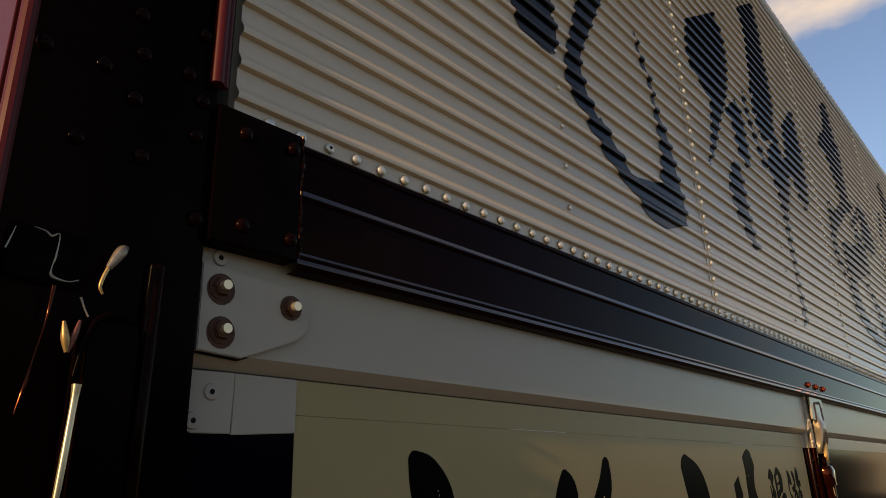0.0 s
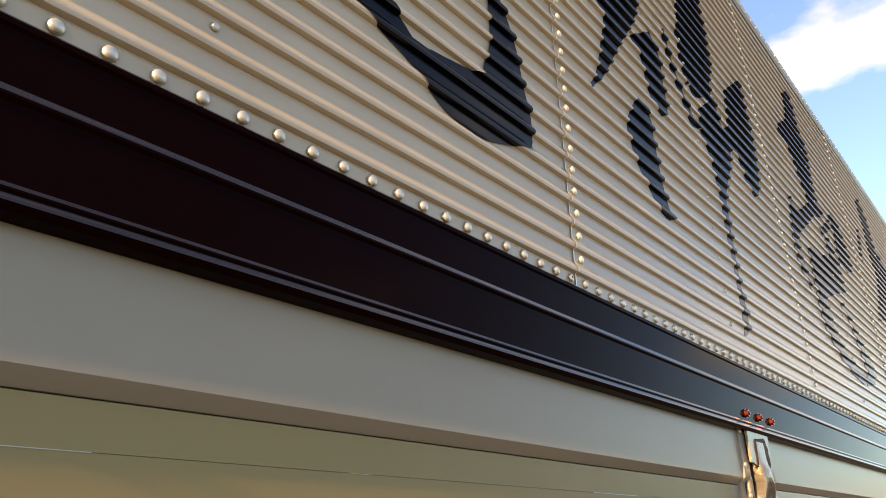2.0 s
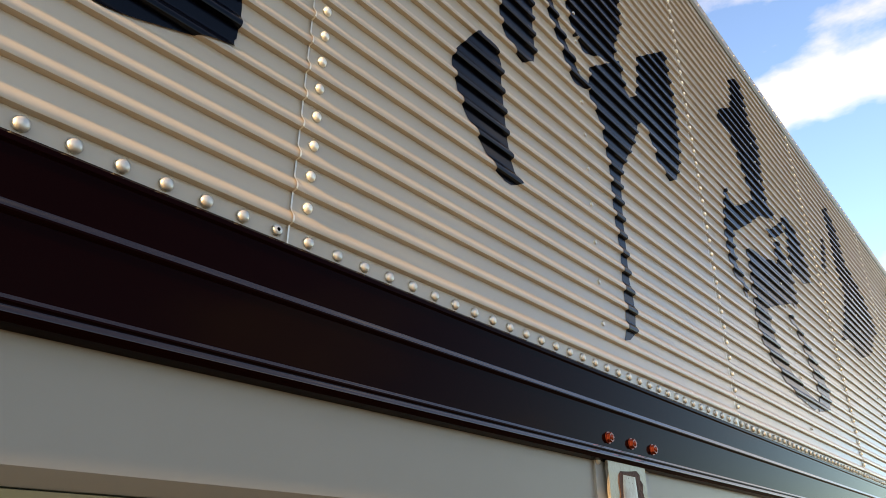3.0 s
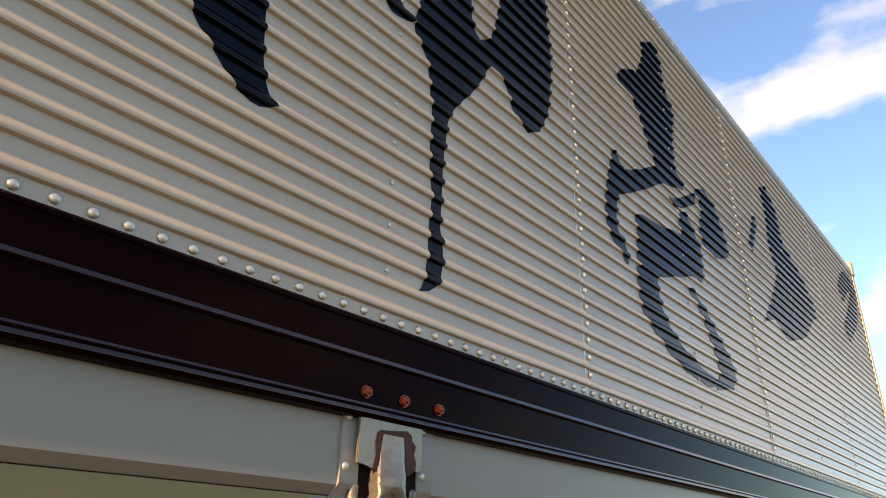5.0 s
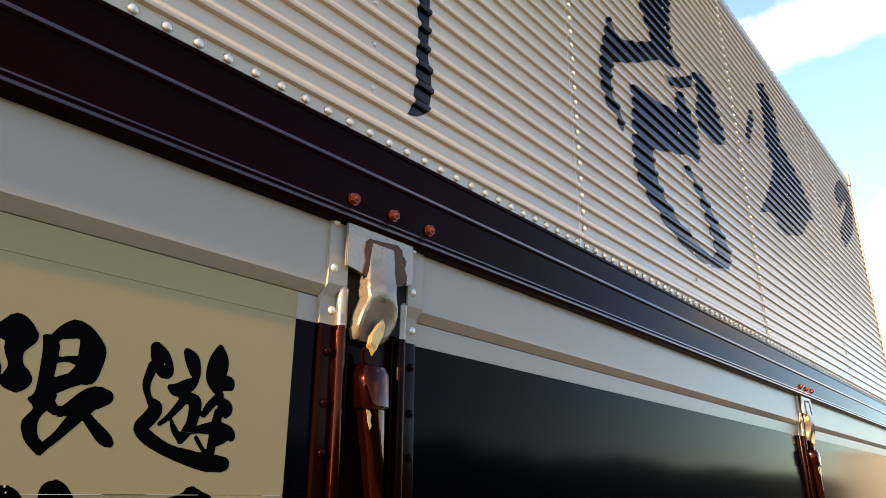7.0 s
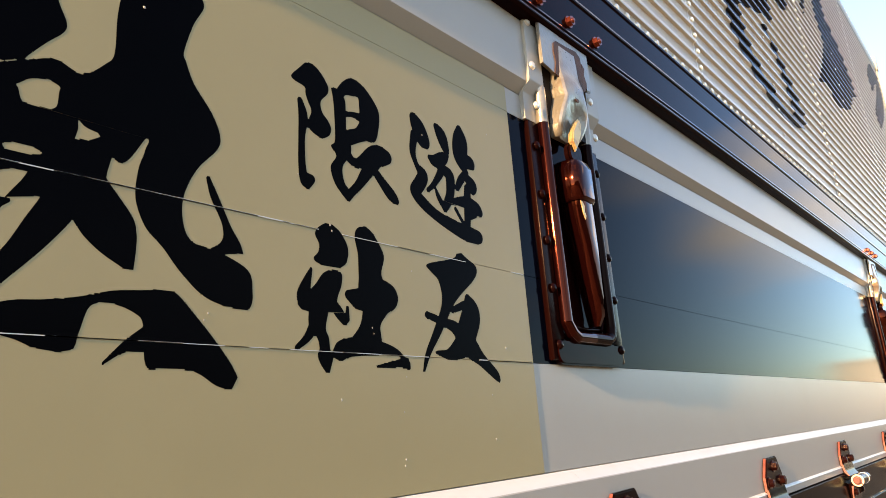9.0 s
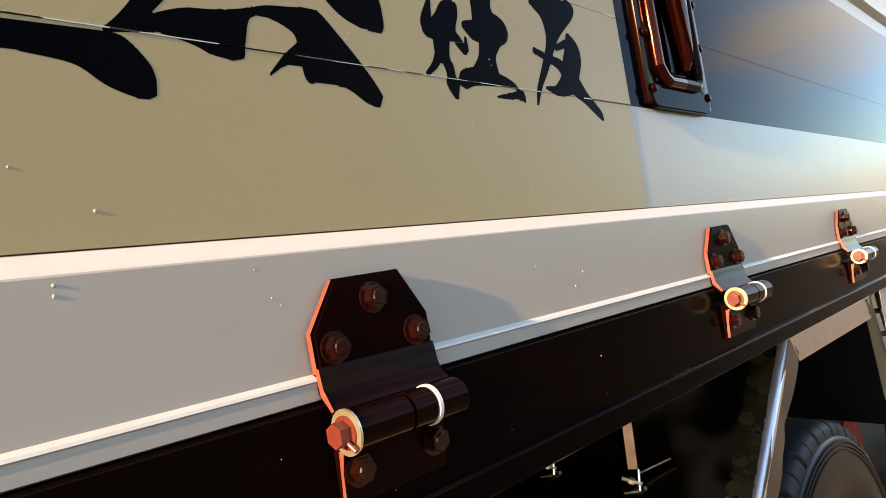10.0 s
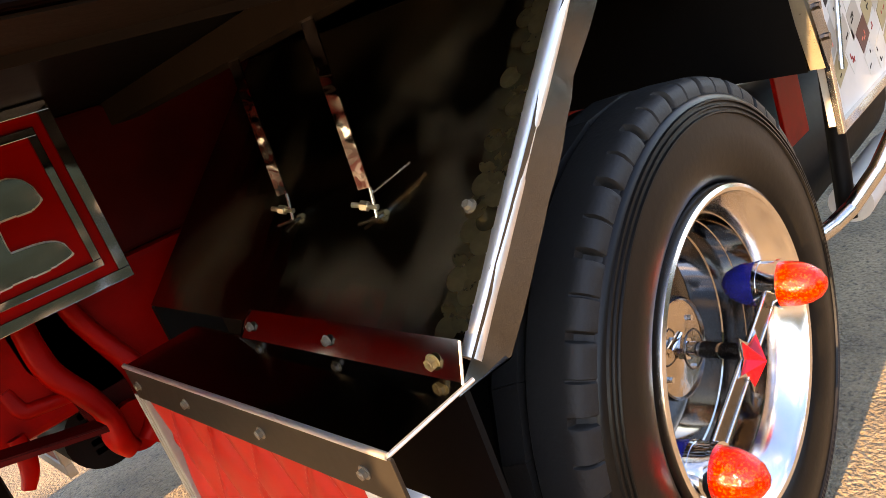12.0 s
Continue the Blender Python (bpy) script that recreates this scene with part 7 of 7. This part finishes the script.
def brush(strokes, levels, off, rough=0.0, seed=1):
    """Faces of the strokes, cut at the (y, z) levels of the surface that they lie on."""
    rng = random.Random(seed)
    quads, discs = [], []
    for s in strokes:
        rows = smooth_rows(s)
        if len(s[0]) == 4:
            rows = [r + np.array([rng.uniform(-rough, rough), 0, rng.uniform(-rough, rough), 0]) for r in rows]
            for a, b in zip(rows, rows[1:]):
                quads.append([(a[0], a[1]), (a[2], a[3]), (b[2], b[3]), (b[0], b[1])])
        else:
            for a, b in zip(rows, rows[1:]):
                m = max(2, int(np.hypot(*(b - a)[:2]) / max(0.001, 0.25 * min(abs(a[2]), abs(b[2])))) + 1)
                m = min(m, 24)
                for k in range(m):
                    c = a + (b - a) * k / m
                    discs.append((c[0], c[1], max(0.0006, c[2])))

    def spans(z):
        out = []
        for q in quads:
            xs = []
            for (x0, z0), (x1, z1) in zip(q, q[1:] + q[:1]):
                if (z0 - z) * (z1 - z) <= 0 and z0 != z1:
                    xs.append(x0 + (x1 - x0) * (z - z0) / (z1 - z0))
            if len(xs) > 1:
                out.append([min(xs), max(xs)])
        for x, c, r in discs:
            if abs(z - c) < r:
                h = math.sqrt(r * r - (z - c) ** 2)
                out.append([x - h, x + h])
        out.sort()
        merged = []
        for a, b in out:
            if merged and a <= merged[-1][1] + 0.0012:
                merged[-1][1] = max(merged[-1][1], b)
            else:
                merged.append([a, b])
        return [m for m in merged if m[1] - m[0] > 0.0008]

    bm = bmesh.new()
    prev = None
    for y, z in levels:
        now = spans(z)
        if prev is not None:
            py, pz, pn = prev
            pairs = []
            if len(pn) == len(now) and all(a[0] < b[1] and b[0] < a[1] for a, b in zip(pn, now)):
                pairs = list(zip(pn, now))
            else:
                zm, ym = (z + pz) / 2, (y + py) / 2
                for own, other, yy, zz in ((pn, now, py, pz), (now, pn, y, z)):
                    for a, b in own:
                        cuts = sorted({round(v, 5) for v in [a, b] + [w for o in other for w in o if a < w < b]})
                        ring = [(a, yy - off, zz), (b, yy - off, zz)] + [(v, ym - off, zm) for v in cuts[::-1]]
                        bm.faces.new([bm.verts.new(v) for v in ring])
            for a, b in pairs:
                bm.faces.new([bm.verts.new(v) for v in ((a[0], py - off, pz), (a[1], py - off, pz), (b[1], y - off, z), (b[0], y - off, z))])
        prev = (y, z, now)
    bmesh.ops.remove_doubles(bm, verts=bm.verts, dist=1e-5)
    return bm


def islands(bm):
    """The connected pieces of a mesh, largest first, as meshes of their own."""
    bm.faces.ensure_lookup_table()
    seen, groups = set(), []
    for f in bm.faces:
        if f.index in seen:
            continue
        seen.add(f.index)
        todo, group = [f], []
        while todo:
            g = todo.pop()
            group.append(g)
            for e in g.edges:
                for h in e.link_faces:
                    if h.index not in seen:
                        seen.add(h.index)
                        todo.append(h)
        groups.append(group)
    groups.sort(key=lambda g: -sum(f.calc_area() for f in g))
    out = []
    for group in groups:
        if sum(f.calc_area() for f in group) < 4e-6:
            continue
        piece, verts = bmesh.new(), {}
        for f in group:
            for v in f.verts:
                if v not in verts:
                    verts[v] = piece.verts.new(v.co)
            piece.faces.new([verts[v] for v in f.verts])
        out.append(piece)
    bm.free()
    return out


def characters(name, bm, mat, parent, label, smooth=None):
    first = None
    for piece in islands(bm):
        ob = part(name if first is None else "brush_stroke", piece, mat, first or parent, label if first is None else "", smooth)
        first = first or ob


def fine_levels(prof, z0, z1, step):
    out = []
    for (ya, za), (yb, zb) in zip(prof, prof[1:]):
        if zb < z0 or za > z1 or zb - za < 1e-6:
            continue
        n = max(1, int(math.ceil((zb - za) / step)))
        for k in range(n):
            out.append((ya + (yb - ya) * k / n, za + (zb - za) * k / n))
    return out


def widened(strokes, w):
    """The same strokes with a margin of w all round."""
    out = []
    for s in strokes:
        rows_ = [np.array(r, float) for r in s]
        for i, r in enumerate(rows_):
            u = r[2:] - r[:2]
            u = u / max(1e-6, np.hypot(*u)) * w
            r[:2] -= u
            r[2:] += u
        for i, k in ((0, 1), (-1, -2)):
            t = rows_[i][:2] + rows_[i][2:] - rows_[k][:2] - rows_[k][2:]
            t = t / max(1e-6, np.hypot(*t)) * w
            rows_[i] += np.array([*t, *t])
        out.append(rows_)
    return out


def build_lettering():
    core = bpy.data.objects["wing_body"]
    for i, s in enumerate((WING_ONE, WING_TWO, WING_THREE, WING_FAR)):
        zs = [v for r in s for p in r for v in ((p[1], p[3]) if len(p) == 4 else (p[1] - p[2], p[1] + p[2]))]
        bm = brush(s, fine_levels(WPROF, min(zs) - 0.02, max(zs) + 0.02, 0.0032 if i < 2 else 0.006), 0.0018, 0.0004, i)
        characters("brush_character", bm, WINGINK, core, "large black brush character across the ribs", smooth=40)
    for i, s in enumerate((BIG, GEN, YU, SHA, YO, TOPS)):
        zs = [v for r in s for p in r for v in ((p[1], p[3]) if len(p) == 4 else (p[1] - p[2], p[1] + p[2]))]
        lo, hi = min(zs) - 0.004, max(zs) + 0.004
        n = int((hi - lo) / 0.0011)
        bm = brush(s, [(0.0232, lo + (hi - lo) * k / n) for k in range(n + 1)], 0.00012)
        characters("brush_character", bm, INK, gate_first, "black brush-written character")
    for s in (SIGN_0, SIGN_1, SIGN_2, SIGN_3):
        zs = [v for r in s for p in r for v in (p[1], p[3])]
        lo, hi = min(zs) - 0.004, max(zs) + 0.004
        n = int((hi - lo) / 0.0011)
        bm = brush(s, [(0.562, lo + (hi - lo) * k / n) for k in range(n + 1)], 0.004)
        ob = part("steel_character", bm, STEELC, sign_ob, "polished steel character with a pale rim")
        rim = part("pale_rim", brush(widened(s, 0.0022), [(0.562, lo + (hi - lo) * k / n) for k in range(-2, n + 3)], 0.0012), WHITEV, ob)
        th = ob.modifiers.new("thickness", "SOLIDIFY")
        th.thickness = 0.003
        th.offset = 1


build_lettering()


def build_blisters():
    """Small blisters, runs and grit in the gate's paint."""
    rng = random.Random(17)
    bm = bmesh.new()
    for i in range(90):
        x, z = rng.uniform(-1.7, -0.1), rng.choice((rng.uniform(1.20, 1.38), rng.uniform(1.28, 1.69)))
        y = 0.0231 if z > 1.279 else (0.0094 if 1.19 < z < 1.255 else None)
        if y is None:
            continue
        r = rng.choice((0.0006, 0.0007, 0.0009, 0.0012))
        bmesh.ops.create_uvsphere(bm, u_segments=8, v_segments=5, radius=r, matrix=Matrix.Translation((x, y, z)) @ Matrix.Diagonal((1, 0.5, rng.uniform(0.8, 1.5), 1)))
        if rng.random() < 0.25:
            bmesh.ops.create_uvsphere(bm, u_segments=8, v_segments=5, radius=r, matrix=Matrix.Translation((x + rng.uniform(-0.006, 0.006), y, z - 0.005)) @ Matrix.Diagonal((0.8, 0.4, 1.1, 1)))
    ob = part("paint_blisters", bm, GREY, gate_first, "tiny blisters in the paint", smooth=60)
    tagged(ob, kind="stuff")
    bm = bmesh.new()
    for z, n in ((1.4916, 24), (1.3899, 38), (1.7002, 3)):
        for i in range(n):
            x = rng.uniform(-1.74, -0.06)
            w = min(rng.uniform(0.02, 0.16), -0.056 - x)
            box(bm, x, x + w, 0.0227, 0.0233, z - 0.0003, z + rng.uniform(0.0001, 0.0006))
    ob = part("chipped_seam", bm, LEDGE, gate_first, "chipped pale paint along the plank joints")
    tagged(ob, kind="stuff")


build_blisters()


def build_grit():
    """Grit and dried splashes on the sill."""
    rng = random.Random(29)
    bm = bmesh.new()
    for i in range(24):
        x, z = rng.gauss(-0.55, 0.16), rng.gauss(1.115, 0.02)
        if 1.098 < z < 1.163:
            bmesh.ops.create_uvsphere(bm, u_segments=6, v_segments=4, radius=rng.choice((0.0003, 0.0004, 0.0005, 0.0007)), matrix=Matrix.Translation((x, -0.0001, z)) @ Matrix.Diagonal((1, 0.4, 1, 1)))
    ob = part("dried_splashes", bm, WHITEV, bpy.data.objects["sill_beam"], "pale dried splashes on the dark sill")
    tagged(ob, kind="stuff")


build_grit()
